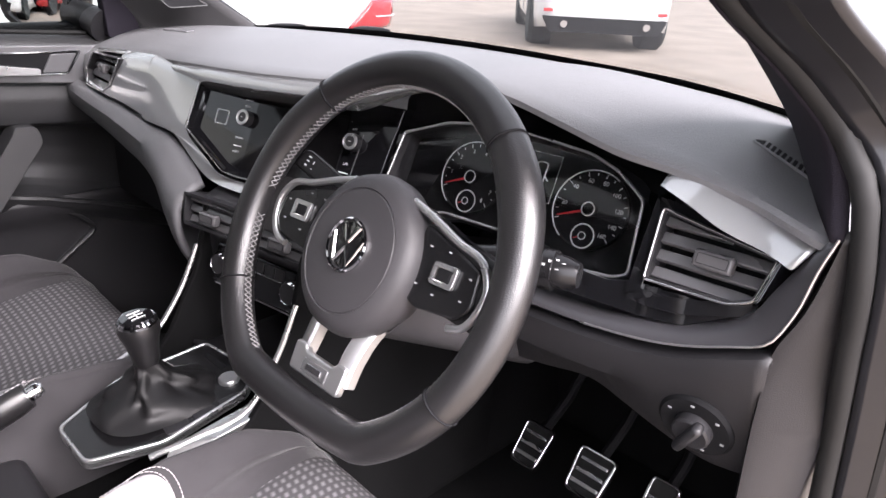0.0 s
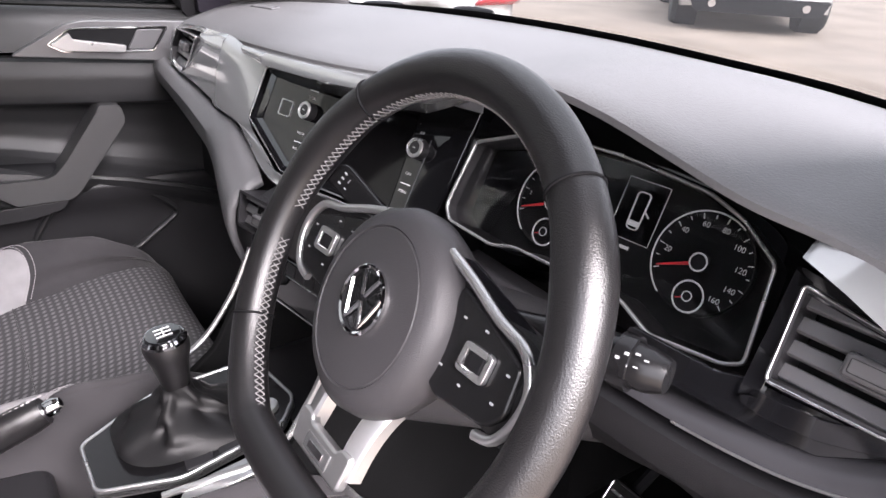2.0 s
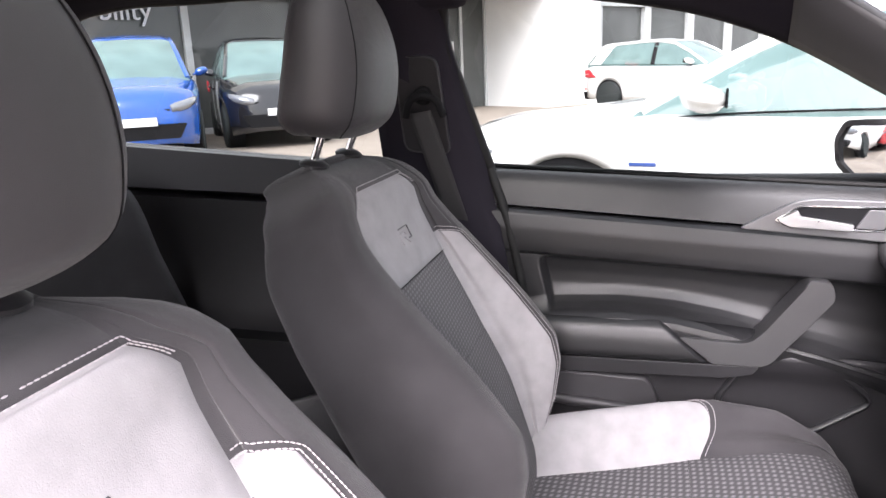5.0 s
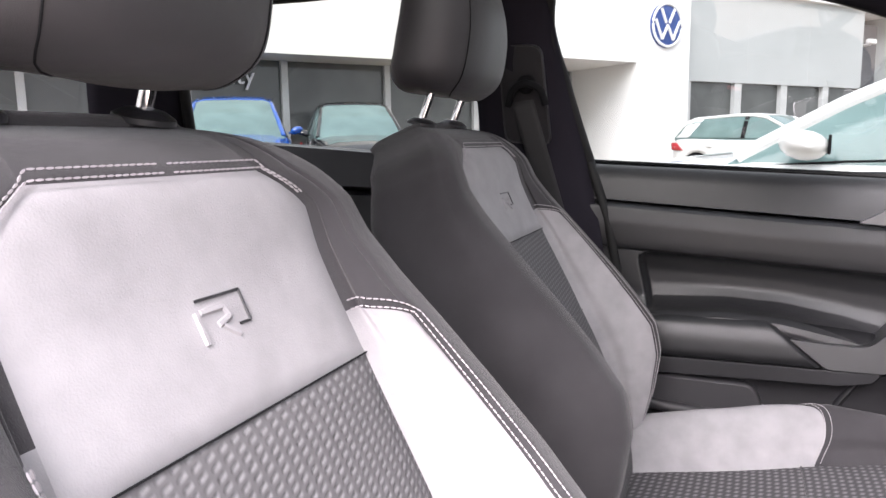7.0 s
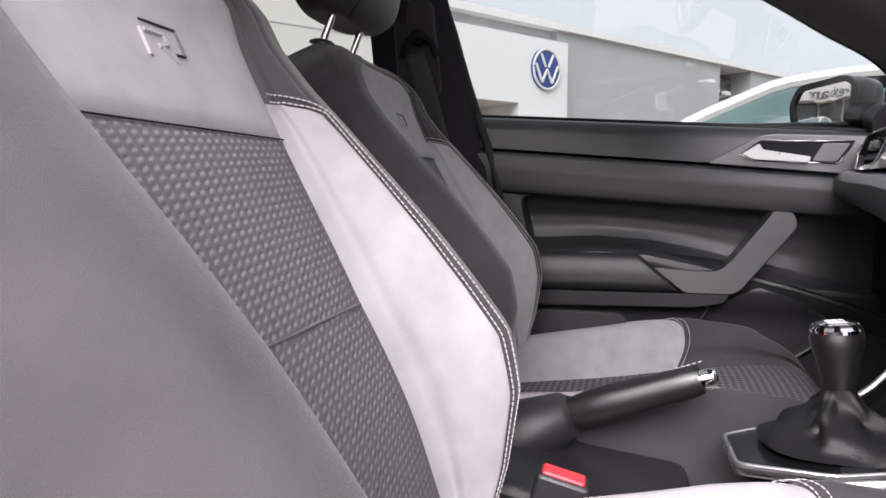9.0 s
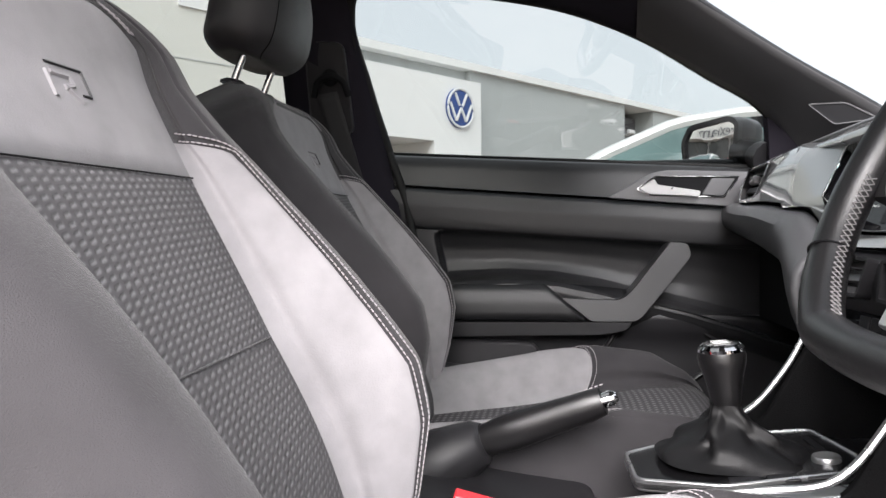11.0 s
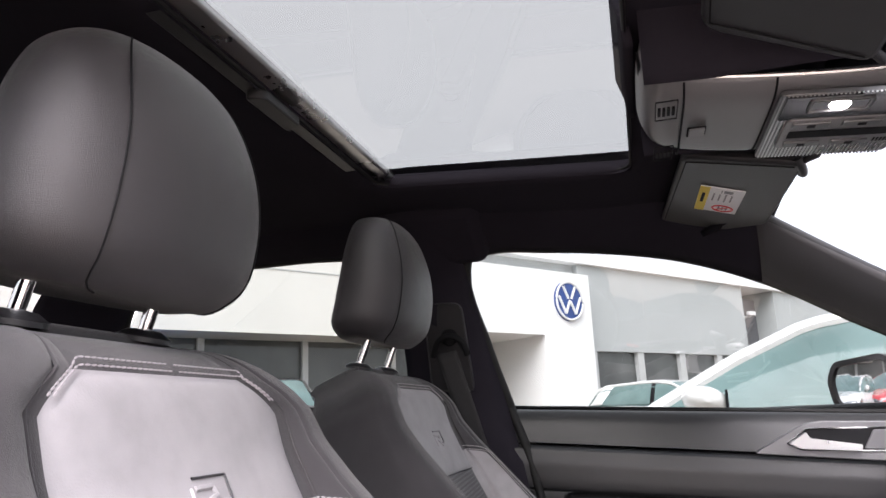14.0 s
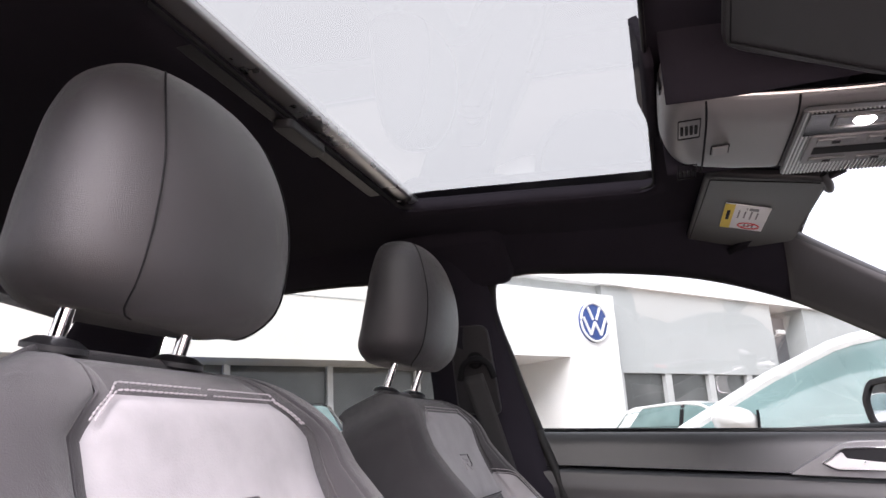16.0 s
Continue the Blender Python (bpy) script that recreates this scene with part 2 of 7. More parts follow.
def grid(P, close_u=False, close_v=False, cap=False):
    """A sheet from an array of points [v][u], with UV in metres along it."""
    P = np.asarray(P, float)
    nv, nu = P.shape[:2]
    bm = bmesh.new()
    vs = [[bm.verts.new(p) for p in row] for row in P]
    uv = bm.loops.layers.uv.new("UVMap")
    du = np.concatenate([np.zeros((nv, 1)), np.cumsum(np.linalg.norm(np.diff(P, axis=1), axis=2), axis=1)], 1)
    du -= du[:, -1:] / 2
    dv = np.concatenate([np.zeros((1, nu)), np.cumsum(np.linalg.norm(np.diff(P, axis=0), axis=2), axis=0)], 0)
    for j in range(nv if close_v else nv - 1):
        for i in range(nu if close_u else nu - 1):
            idx = [(j, i), (j, (i + 1) % nu), ((j + 1) % nv, (i + 1) % nu), ((j + 1) % nv, i)]
            try:
                f = bm.faces.new([vs[a][b] for a, b in idx])
            except ValueError:
                continue
            for loop, (a, b) in zip(f.loops, idx):
                loop[uv].uv = (du[a][b], dv[a][b])
    if cap:
        for row in (vs[0], vs[-1]):
            try:
                bm.faces.new(row)
            except ValueError:
                pass
    return bm


def box(size, at=(0, 0, 0), rot=None, bm=None):
    bm = bm or bmesh.new()
    m = Matrix.Translation(at) @ (rot.to_4x4() if rot else Matrix.Identity(4)) @ Matrix.Diagonal((*size, 1))
    bmesh.ops.create_cube(bm, size=1, matrix=m)
    return bm


def cyl(r1, r2, depth, m=None, seg=24, bm=None):
    bm = bm or bmesh.new()
    bmesh.ops.create_cone(bm, cap_ends=True, segments=seg, radius1=r1, radius2=r2, depth=depth, matrix=m or Matrix.Identity(4))
    return bm


def lathe(profile, seg=32, m=None):
    """A turned body from rows (radius, z)."""
    P = [[(r * math.cos(2 * math.pi * i / seg), r * math.sin(2 * math.pi * i / seg), z) for i in range(seg)] for r, z in profile]
    bm = grid(P, close_u=True, cap=True)
    if m:
        bm.transform(m)
    return bm


def prism(outline, depth, m=None):
    """A flat outline in x, y drawn out along z from 0 to depth."""
    bm = bmesh.new()
    lo = [bm.verts.new((x, y, 0)) for x, y in outline]
    hi = [bm.verts.new((x, y, depth)) for x, y in outline]
    bm.faces.new(lo[::-1])
    bm.faces.new(hi)
    for i in range(len(lo)):
        k = (i + 1) % len(lo)
        bm.faces.new((lo[i], lo[k], hi[k], hi[i]))
    if m:
        bm.transform(m)
    return bm


def rounded(pts, r, n=4):
    """A polygon with its corners rounded by r."""
    out = []
    k = len(pts)
    for i in range(k):
        p, a, b = Vector(pts[i]), Vector(pts[i - 1]), Vector(pts[(i + 1) % k])
        u, v = (a - p), (b - p)
        d = min(r, u.length * 0.45, v.length * 0.45)
        s, e = p + u.normalized() * d, p + v.normalized() * d
        for q in range(n + 1):
            t = q / n
            w = s * (1 - t) ** 2 + p * 2 * t * (1 - t) + e * t**2
            out.append((w.x, w.y))
    return out


def ring_frame(outline, width, depth, m=None):
    """A frame along a closed outline: inset by width, drawn out by depth."""
    c = Vector((sum(p[0] for p in outline) / len(outline), sum(p[1] for p in outline) / len(outline)))
    n = len(outline)
    inner = []
    area = sum(outline[i][0] * outline[(i + 1) % n][1] - outline[(i + 1) % n][0] * outline[i][1] for i in range(n))
    sg = 1 if area > 0 else -1
    for i in range(n):
        a, p, b = Vector(outline[i - 1]), Vector(outline[i]), Vector(outline[(i + 1) % n])
        t = ((p - a).normalized() + (b - p).normalized()).normalized()
        inner.append(p + sg * Vector((-t.y, t.x)) * width)
    P = [[(o[0], o[1], 0) for o in outline], [(o[0], o[1], depth) for o in outline], [(q.x, q.y, depth) for q in inner], [(q.x, q.y, 0) for q in inner]]
    bm = grid(P, close_u=True, close_v=True)
    if m:
        bm.transform(m)
    return bm


def sweep(path, r, seg=10, closed=False, prof=None, up=(0, 0, 1)):
    """A tube along a path; r may be one radius or one for each point; prof: outline rows (a, b) in radii."""
    P = np.array(path, float)
    n = len(P)
    T = np.roll(P, -1, 0) - np.roll(P, 1, 0) if closed else np.gradient(P, axis=0)
    T /= np.linalg.norm(T, axis=1)[:, None] + 1e-12
    prof = prof or [(math.cos(2 * math.pi * k / seg), math.sin(2 * math.pi * k / seg)) for k in range(seg)]
    rad = np.broadcast_to(np.array(r, float), (n,))
    rows = []
    for p, t, q in zip(P, T, rad):
        a = np.cross(np.array(up, float), t)
        if np.linalg.norm(a) < 1e-3:
            a = np.cross((1, 0, 0), t)
        a /= np.linalg.norm(a)
        b = np.cross(t, a)
        rows.append([p + q * (a * u + b * v) for u, v in prof])
    return grid(rows, close_u=True, close_v=closed, cap=not closed)


def stitches(path, length, gap, r, lift=(0, 0, 0)):
    """A row of thread stitches along a path."""
    p = np.array(path, float)
    d = np.r_[0, np.cumsum(np.linalg.norm(np.diff(p, axis=0), axis=1))]
    at = lambda s: np.array([np.interp(s, d, p[:, k]) for k in range(3)]) + lift
    verts, faces = [], []
    s = gap
    while s + length < d[-1]:
        a, b = at(s), at(s + length)
        t = (b - a) / (np.linalg.norm(b - a) + 1e-9)
        x = np.cross(t, (0.3, 0.5, 0.8))
        x /= np.linalg.norm(x)
        y = np.cross(t, x)
        k = len(verts)
        for q, w in ((a, 0.5), (a * 0.7 + b * 0.3, 1.0), (a * 0.3 + b * 0.7, 1.0), (b, 0.5)):
            verts += [q + w * r * x, q + w * r * y, q - w * r * x, q - w * r * y]
        for ring in range(3):
            for i in range(4):
                j = (i + 1) % 4
                faces.append((k + ring * 4 + i, k + ring * 4 + j, k + ring * 4 + 4 + j, k + ring * 4 + 4 + i))
        s += length + gap
    me = bpy.data.meshes.new("tmp")
    me.from_pydata([tuple(v) for v in verts], [], faces)
    bm = bmesh.new()
    bm.from_mesh(me)
    bpy.data.meshes.remove(me)
    return bm


def add(bm, other):
    """Joins another bmesh into bm."""
    me = bpy.data.meshes.new("tmp")
    other.to_mesh(me)
    other.free()
    bm.from_mesh(me)
    bpy.data.meshes.remove(me)
    return bm


def basis(o, x, y, z):
    m = Matrix((x, y, z)).transposed().to_4x4()
    m.translation = o
    return m

# ---- car shell: floor, door, pillars, roof ----
floor = tagged(part("floor", box((1.60, 2.6, 0.04), (0, -0.35, 0.13)), CARPET), "black carpeted car floor", "floor", kind="structure")
tunnel = part("tunnel", prism(rounded([(-0.13, 0.15), (0.13, 0.15), (0.10, 0.36), (-0.10, 0.36)], 0.04), 1.9), CARPET)
tunnel.matrix_world = basis(Vector((0, 0.75, 0.0)), Vector((1, 0, 0)), Vector((0, 0, 1)), Vector((0, -1, 0)))
tagged(tunnel, "black carpeted centre tunnel", "tunnel", kind="structure")
tagged(part("wall_front", box((1.46, 0.04, 0.75), (0, 0.78, 0.5)), CARPET), "black bulkhead behind the pedals", "bulkhead", kind="structure")
# unseen panels, added to stop sky light leaking into the footwells
tagged(part("wall_light_block", box((1.44, 0.34, 0.02), (0, 0.625, 0.85)), BLACK), "unseen black panel under the windscreen, added to block light", "scuttle panel", kind="structure")
for side in (1, -1):
    tagged(part("wall_side_block", box((0.02, 0.34, 0.71), (side * 0.735, 0.60, 0.49)), CARPET), "unseen black footwell side by the pedals, added to block light" if side > 0 else "unseen black footwell side by the passenger door, added to block light", "footwell side", kind="structure")
tagged(part("wall_rear", box((1.46, 0.05, 0.9), (0, -1.75, 0.56)), CARPET), "dark trim behind the rear bench", "rear wall", kind="structure")
bench = thing("rear_bench", "black cloth rear bench seat", "bench seat")
bb = spline([(-1.20, 0.42), (-1.24, 0.55), (-1.32, 0.75), (-1.40, 0.92), (-1.50, 0.94)], 24)
part("bench_back", grid([[(x, y + 0.02 * math.cos(x * 9), z) for x in np.linspace(-0.62, 0.62, 40)] for y, z in bb]), CLOTH, bench, solid=0.08)
bb = spline([(-1.25, 0.42), (-1.05, 0.42), (-0.92, 0.45), (-0.86, 0.42), (-0.85, 0.25)], 24)
part("bench_cushion", grid([[(x, y, z + 0.01 * math.cos(x * 9)) for x in np.linspace(-0.62, 0.62, 40)] for y, z in bb]), CLOTH, bench, solid=0.08)


def belt(y):
    return 0.893 - 0.055 * y


# passenger door: layered mouldings on one panel, seen from inside; y along the car, z up
def door_sheet(rows, ny=60):
    """A moulding from rows (y0, y1, x, z0, z1): stations down the door, each with its depth."""
    P = []
    for y0, y1, x, z0, z1 in rows:
        P.append([(x, y0 + (y1 - y0) * t, z0 + (z1 - z0) * t) for t in np.linspace(0, 1, ny)])
    return grid(P)


door = thing("passenger_door", "closed black passenger door with silver handle trim", "car door")
Y0, Y1 = -0.60, 0.30
part("door_top", door_sheet([(Y0, Y1, -0.775, 0.928, 0.878), (Y0, Y1, -0.752, 0.930, 0.880), (Y0, Y1, -0.742, 0.924, 0.874), (Y0, Y1, -0.730, 0.900, 0.850), (Y0, Y1, -0.721, 0.864, 0.796), (Y0, Y1, -0.730, 0.860, 0.792)]), DOORSKIN, door, solid=0.012)


def door_lines(y):
    """Heights down the door at a place along it: seam, recess top, shelf crest."""
    crest = float(np.interp(y, (-0.60, -0.455, -0.325, -0.22, -0.12, -0.08, -0.04, 0.05, 0.15, 0.30), (0.635, 0.645, 0.654, 0.648, 0.628, 0.616, 0.606, 0.585, 0.555, 0.50)))
    return 0.8135 - 0.076 * y, 0.729 - 0.068 * y, crest


def door_relief(y, k, top):
    """A point of the door's middle: k runs 0 to 1 over the band, 1 to 2 down the recess, 2 to 3 under its shelf."""
    zs, zi, zc = door_lines(y)
    if k <= 1:
        z = zs + (zi - zs) * k
        x = float(np.interp(k, (0, 0.03, 0.10, 0.4, 0.8, 0.96, 1.0), (-0.728, -0.716, -0.709, -0.704, -0.705, -0.707, -0.711)))
        return (x, y, z)
    if k <= 2:
        e = k - 1
        z = zi + (zc - zi) * e
        deep = float(np.interp(e, (0, 0.02, 0.10, 0.35, 0.62, 0.80, 0.90, 0.96, 1.0), (-0.711, -0.722, -0.734, -0.744, -0.745, -0.736, -0.722, -0.704, -0.684)))
        flush = -0.707 + 0.020 * max(0.0, (e - 0.7) / 0.3) ** 2
        back = -0.489 + 0.026 * e + 0.024 * max(0.0, 1 - e / 0.14) ** 1.5
        t = min(max((y - back) / 0.012, 0.0), 1.0)
        t = t * t * (3 - 2 * t)
        return (flush + (deep - flush) * t, y, z)
    e = k - 2
    low = float(np.interp(e, (0, 0.12, 0.4, 1.0), (-0.684, -0.672, -0.668, -0.700)))
    return (low if y < -0.06 else low - 0.035 * min((y + 0.06) / 0.05, 1.0) * e ** 0.5, y, zc - 0.07 * e)


ks = np.r_[np.linspace(0, 0.1, 5), np.linspace(0.14, 0.9, 12), (0.94, 0.965, 0.985, 1.0, 1.015, 1.03, 1.06), np.linspace(1.1, 1.7, 12), np.linspace(1.74, 2.0, 14), np.linspace(2.03, 2.3, 7), (2.5, 2.75, 3.0)]
dys = np.r_[np.linspace(Y0, -0.50, 8), np.linspace(-0.495, -0.44, 24), np.linspace(-0.43, Y1, 70)]
relief = [[door_relief(y, k, True) for y in dys] for k in ks]
n_band = int(np.argmax(ks >= 1.0)) + 1
part("door_band", grid(relief[:n_band]), DOORSKIN, door, "padded black door band", solid=0.010)
part("door_inset", grid(relief[n_band - 1:]), DOORSKIN, door, "recessed black door panel with a curved shelf", solid=0.010)
low = [(-0.700, 0.585), (-0.704, 0.555), (-0.714, 0.535), (-0.718, 0.45), (-0.715, 0.38), (-0.70, 0.28), (-0.71, 0.20)]
part("door_lower", grid([[(x, y, z - 0.02 * (y + 0.2)) for y in np.linspace(Y0, 0.5, 60)] for x, z in spline(low, 30)]), HARD, door, solid=0.012)
part("door_skin", box((0.03, 0.96, 0.76), (-0.80, -0.13, 0.53)), BODYDARK, door, bevel=0.01)
# armrest pad: a rounded cushion with a slanting front end
am = basis(Vector((-0.725, 0, 0)), Vector((0, 1, 0)), Vector((0, 0, 1)), Vector((1, 0, 0)))
pad_line = spline([(-0.690, 0.646), (-0.672, 0.6435), (-0.661, 0.636), (-0.655, 0.620), (-0.652, 0.595), (-0.653, 0.578), (-0.659, 0.569), (-0.672, 0.566)], 26)
rows = []
for x, z in pad_line:
    end = -0.245 + (0.646 - z) * 1.12
    row = []
    for y in np.r_[np.linspace(-0.60, end - 0.012, 30), end - 0.008, end - 0.004, end - 0.001, end]:
        drop = 0.012 * max(0.0, (-0.36 - y) / 0.24) ** 1.5
        edge = max(0.0, 1 - (end - y) / 0.010)
        row.append((x - 0.010 * edge ** 2.5, y, z - drop * (z - 0.566) / 0.08))
    row.append((-0.70, end, z))
    rows.append(row)
part("armrest", grid(rows), DOORSKIN, door, "padded black armrest")
part("armrest_base", prism(rounded([(-0.60, 0.564), (-0.150, 0.5655), (-0.064, 0.566), (-0.078, 0.548), (-0.13, 0.538), (-0.43, 0.533), (-0.60, 0.530)], 0.006), 0.064, am), HARD, door, "hard black armrest base", bevel=0.006)
part("finger_tray", grid([[(x, y, z + 0.4 * (zc_ - 0.60) * (x < -0.68)) for x, z in ((-0.690, 0.624), (-0.682, 0.612), (-0.672, 0.606), (-0.664, 0.606))] for y, zc_ in ((y, door_lines(y)[2]) for y in np.linspace(-0.245, -0.075, 16))]), BLACK, door, "dark finger tray", solid=0.004)
part("tray_marks", box((0.001, 0.022, 0.0016), (-0.688, -0.098, 0.630)), GRIPGREY, door)
# pull handle: one bent bar rising from the armrest to the band
hb_out = [(-0.214, 0.617), (-0.150, 0.6135), (-0.098, 0.6125), (-0.083, 0.617), (-0.066, 0.634), (0.006, 0.722), (0.014, 0.731), (0.050, 0.728), (0.052, 0.708), (0.046, 0.694), (-0.018, 0.612), (-0.045, 0.577), (-0.060, 0.567), (-0.150, 0.5665)]
pb = prism(rounded(hb_out, 0.008), 0.056, am @ pose(0, 0, 0.012))
for v in pb.verts:
    v.co.x -= 0.030 * min(max((v.co.z - 0.700) / 0.030, 0.0), 1.0) ** 1.3 + 0.006 * min(max((-0.12 - v.co.y) / 0.09, 0.0), 1.0)
part("pull_handle", pb, GRIPGREY, door, "satin dark grey pull handle", bevel=0.010)
# handle trim: a silver lozenge with recess and lever
dm = basis(Vector((-0.702, 0, 0)), Vector((0, 1, 0)), Vector((0, 0, 1)), Vector((1, 0, 0)))
out = [(-0.115, 0.824), (-0.02, 0.876), (0.01, 0.881), (0.245, 0.872), (0.245, 0.80), (0.13, 0.803)]
part("handle_trim", prism(rounded(out, 0.012), 0.010, dm), TRIMGREY, door, "brushed silver handle surround", bevel=0.003)
rec = [(-0.055, 0.842), (-0.015, 0.869), (0.155, 0.866), (0.125, 0.822), (-0.03, 0.828)]
part("handle_recess", prism(rounded(rec, 0.006), 0.0116, dm), BLACK, door)
part("handle_rim", ring_frame(rounded(rec, 0.006), 0.0022, 0.0135, dm), CHROME, door, bevel=0.0008)
lev = prism(rounded([(-0.05, 0.842), (-0.018, 0.862), (-0.012, 0.850), (0.075, 0.836), (0.072, 0.824), (-0.03, 0.831)], 0.004), 0.022, dm)
part("door_lever", lev, SATIN, door, "satin silver door lever", bevel=0.004)
part("lock_plate", prism(rounded([(0.098, 0.862), (0.145, 0.861), (0.122, 0.826), (0.078, 0.828)], 0.004), 0.014, dm), TRIMGREY, door, bevel=0.002)
# speaker grille and pocket
spk = [(-0.075, 0.556), (-0.01, 0.562), (0.052, 0.556), (0.100, 0.527), (0.137, 0.487), (0.035, 0.413), (-0.08, 0.40), (-0.13, 0.47)]
sm = basis(Vector((-0.716, 0, 0)), Vector((0, 1, 0)), Vector((0, 0, 1)), Vector((1, 0, 0)))
part("speaker_grille", prism(rounded(spk, 0.03, 8), 0.007, sm), BLACK, door, "black speaker grille", bevel=0.003)
part("speaker_rim", ring_frame([(x * 1.10 - 0.002, z * 1.06 - 0.026) for x, z in rounded(spk, 0.03, 8)], 0.012, 0.020, sm), DOORSKIN, door, bevel=0.006)
pk = [(-0.56, 0.525), (-0.265, 0.518), (-0.235, 0.445), (-0.40, 0.452), (-0.56, 0.47)]
part("door_pocket", prism(rounded(pk, 0.02), 0.03, sm), SOFT, door, "black plastic door pocket", bevel=0.012)
part("pocket_ledge", sweep([(-0.69, -0.56, 0.475), (-0.685, -0.42, 0.458), (-0.685, -0.30, 0.450), (-0.692, -0.22, 0.446), (-0.710, -0.16, 0.445)], 0.012, 10), SOFT, door)
part("rear_seal", sweep(spline([(-0.735, -0.586, 0.93), (-0.718, -0.558, 0.86), (-0.708, -0.520, 0.70), (-0.705, -0.498, 0.56), (-0.71, -0.49, 0.40)], 30), 0.010, 10), RUBBER, door, "black rubber seal down the door edge")
part("belt_seal", sweep([(-0.772, y, belt(y) + 0.002 + 0.004) for y in np.linspace(Y0, 0.32, 20)], 0.006, 8), RUBBER, door)
part("mirror_sail", prism(rounded([(0.222, 0.884), (0.215, 1.0), (0.25, 0.995), (0.325, 0.945), (0.352, 0.884)], 0.006), 0.03, basis(Vector((-0.745, 0, 0)), Vector((0, 1, 0)), Vector((0, 0, 1)), Vector((1, 0, 0)))), LINER, door, "black mirror corner cover", bevel=0.004)
# window frame round the glass
WIN = [(-0.586, 0.918), (-0.628, 1.08), (-0.652, 1.218), (-0.641, 1.257), (-0.583, 1.267), (-0.475, 1.259), (-0.36, 1.246), (-0.195, 1.213), (-0.053, 1.160), (0.097, 1.077), (0.207, 1.012), (0.268, 0.935), (0.24, 0.882)]


def side_x(z):
    """How far out the left side lies at a height (the glass leans in)."""
    return -0.762 + 0.33 * max(z - 0.90, 0.0)


glass_rows = [(side_x(z) - 0.012, y, z) for y, z in WIN]
gb = bmesh.new()
gb.faces.new([gb.verts.new(p) for p in glass_rows])
w1 = tagged(part("window_1", gb, GREENGLASS, None, smooth=False), "passenger door window, tinted to dim the bright outdoors", "window", kind="structure")
part("window_frame", sweep([(side_x(z) + 0.004, y, z) for y, z in spline(WIN, 70)], 0.013, 10), RUBBER, door, "black window seal")
# mirror
mirror = thing("door_mirror", "black passenger door mirror with a reflecting glass", "wing mirror")
# left pillars, roof rail and headliner as sheets of trim
def sheet(a, b, n=40, bulge=0.012, k=9):
    """Trim between two edges (lists of points), bowed towards the cabin."""
    A, B = spline(a, n), spline(b, n)
    return grid([[A[i] * (1 - t) + B[i] * t + np.array((bulge, 0, -bulge * 0.5)) * math.sin(math.pi * t) for t in np.linspace(0, 1, k)] for i in range(n)])


win3 = [(side_x(z) + 0.008, y, z) for y, z in WIN]
# roof rail over the window
rail_lo = [p for p in win3[3:9]]
rail_hi = [(-0.51, -0.69, 1.348), (-0.51, -0.62, 1.348), (-0.51, -0.50, 1.348), (-0.51, -0.36, 1.34), (-0.51, -0.20, 1.31), (-0.52, -0.05, 1.268)]
tagged(part("trim_roof_rail", sheet(rail_lo, rail_hi), LINER, solid=0.01), "black cloth roof rail trim", "roof trim", kind="structure")
# A pillar from the roof down to the dash
ap_lo = [win3[8], win3[9], win3[10], win3[11], (-0.72, 0.30, 0.89)]
ap_hi = [(-0.525, -0.075, 1.268), (-0.550, 0.08, 1.165), (-0.562, 0.22, 1.075), (-0.568, 0.36, 0.992), (-0.574, 0.49, 0.908)]
tagged(part("trim_a_pillar", sheet(ap_lo, ap_hi, bulge=0.012), PILLAR, solid=0.012), "dark grey windscreen pillar trim", "pillar trim", kind="structure")
# B pillar
bp_f = [(-0.705, -0.505, 0.40), (-0.703, -0.550, 0.76), (-0.735, -0.592, 0.925), win3[1], win3[2], (-0.60, -0.655, 1.262), (-0.52, -0.66, 1.345)]
bp_r = [(-0.735, -0.78, 0.40), (-0.735, -0.78, 0.80), (-0.725, -0.80, 0.93), (-0.69, -0.80, 1.06), (-0.645, -0.80, 1.19), (-0.605, -0.80, 1.262), (-0.52, -0.79, 1.345)]
tagged(part("trim_b_pillar", sheet(bp_f, bp_r, bulge=0.025), LINER, solid=0.012), "black door pillar trim with belt guide", "pillar trim", kind="structure")
belt_anchor = thing("seat_belt", "black seat belt hanging from its pillar guide", "seat belt")
belt_x = lambda z: -0.640 - 0.22 * (1.08 - z)
part("webbing", grid([[(belt_x(z), -0.716 + 0.044 * t + 0.24 * (1.02 - z), z + 0.006 * t) for t in np.linspace(0, 1, 6)] for z in np.linspace(1.05, 0.55, 24)]), BELT, belt_anchor, "black belt webbing", solid=0.002)
part("guide", sweep(spline([(-0.645, -0.73, 1.045), (-0.632, -0.715, 1.075), (-0.628, -0.69, 1.085), (-0.632, -0.665, 1.075), (-0.645, -0.655, 1.045)], 20), 0.007, 12), BLACK, belt_anchor, "black belt guide loop")
part("guide_bolt", lathe([(0.018, 0), (0.018, 0.008), (0.014, 0.012), (0.001, 0.013)], 20, basis(Vector((-0.645, -0.692, 1.085)), Vector((0, 1, 0)), Vector((0.25, 0, 1)).normalized(), Vector((1, 0, -0.25)).normalized())), BLACK, belt_anchor)
rail_m = basis(Vector((-0.662, -0.695, 1.065)), Vector((0, 1, 0)), Vector((0.25, 0, 1)).normalized(), Vector((1, 0, -0.25)).normalized())
rail_o = rounded([(-0.05, -0.09), (0.045, -0.10), (0.035, 0.095), (-0.05, 0.10)], 0.022)
part("guide_rail", prism(rail_o, 0.010, rail_m), HARD, belt_anchor, bevel=0.003)
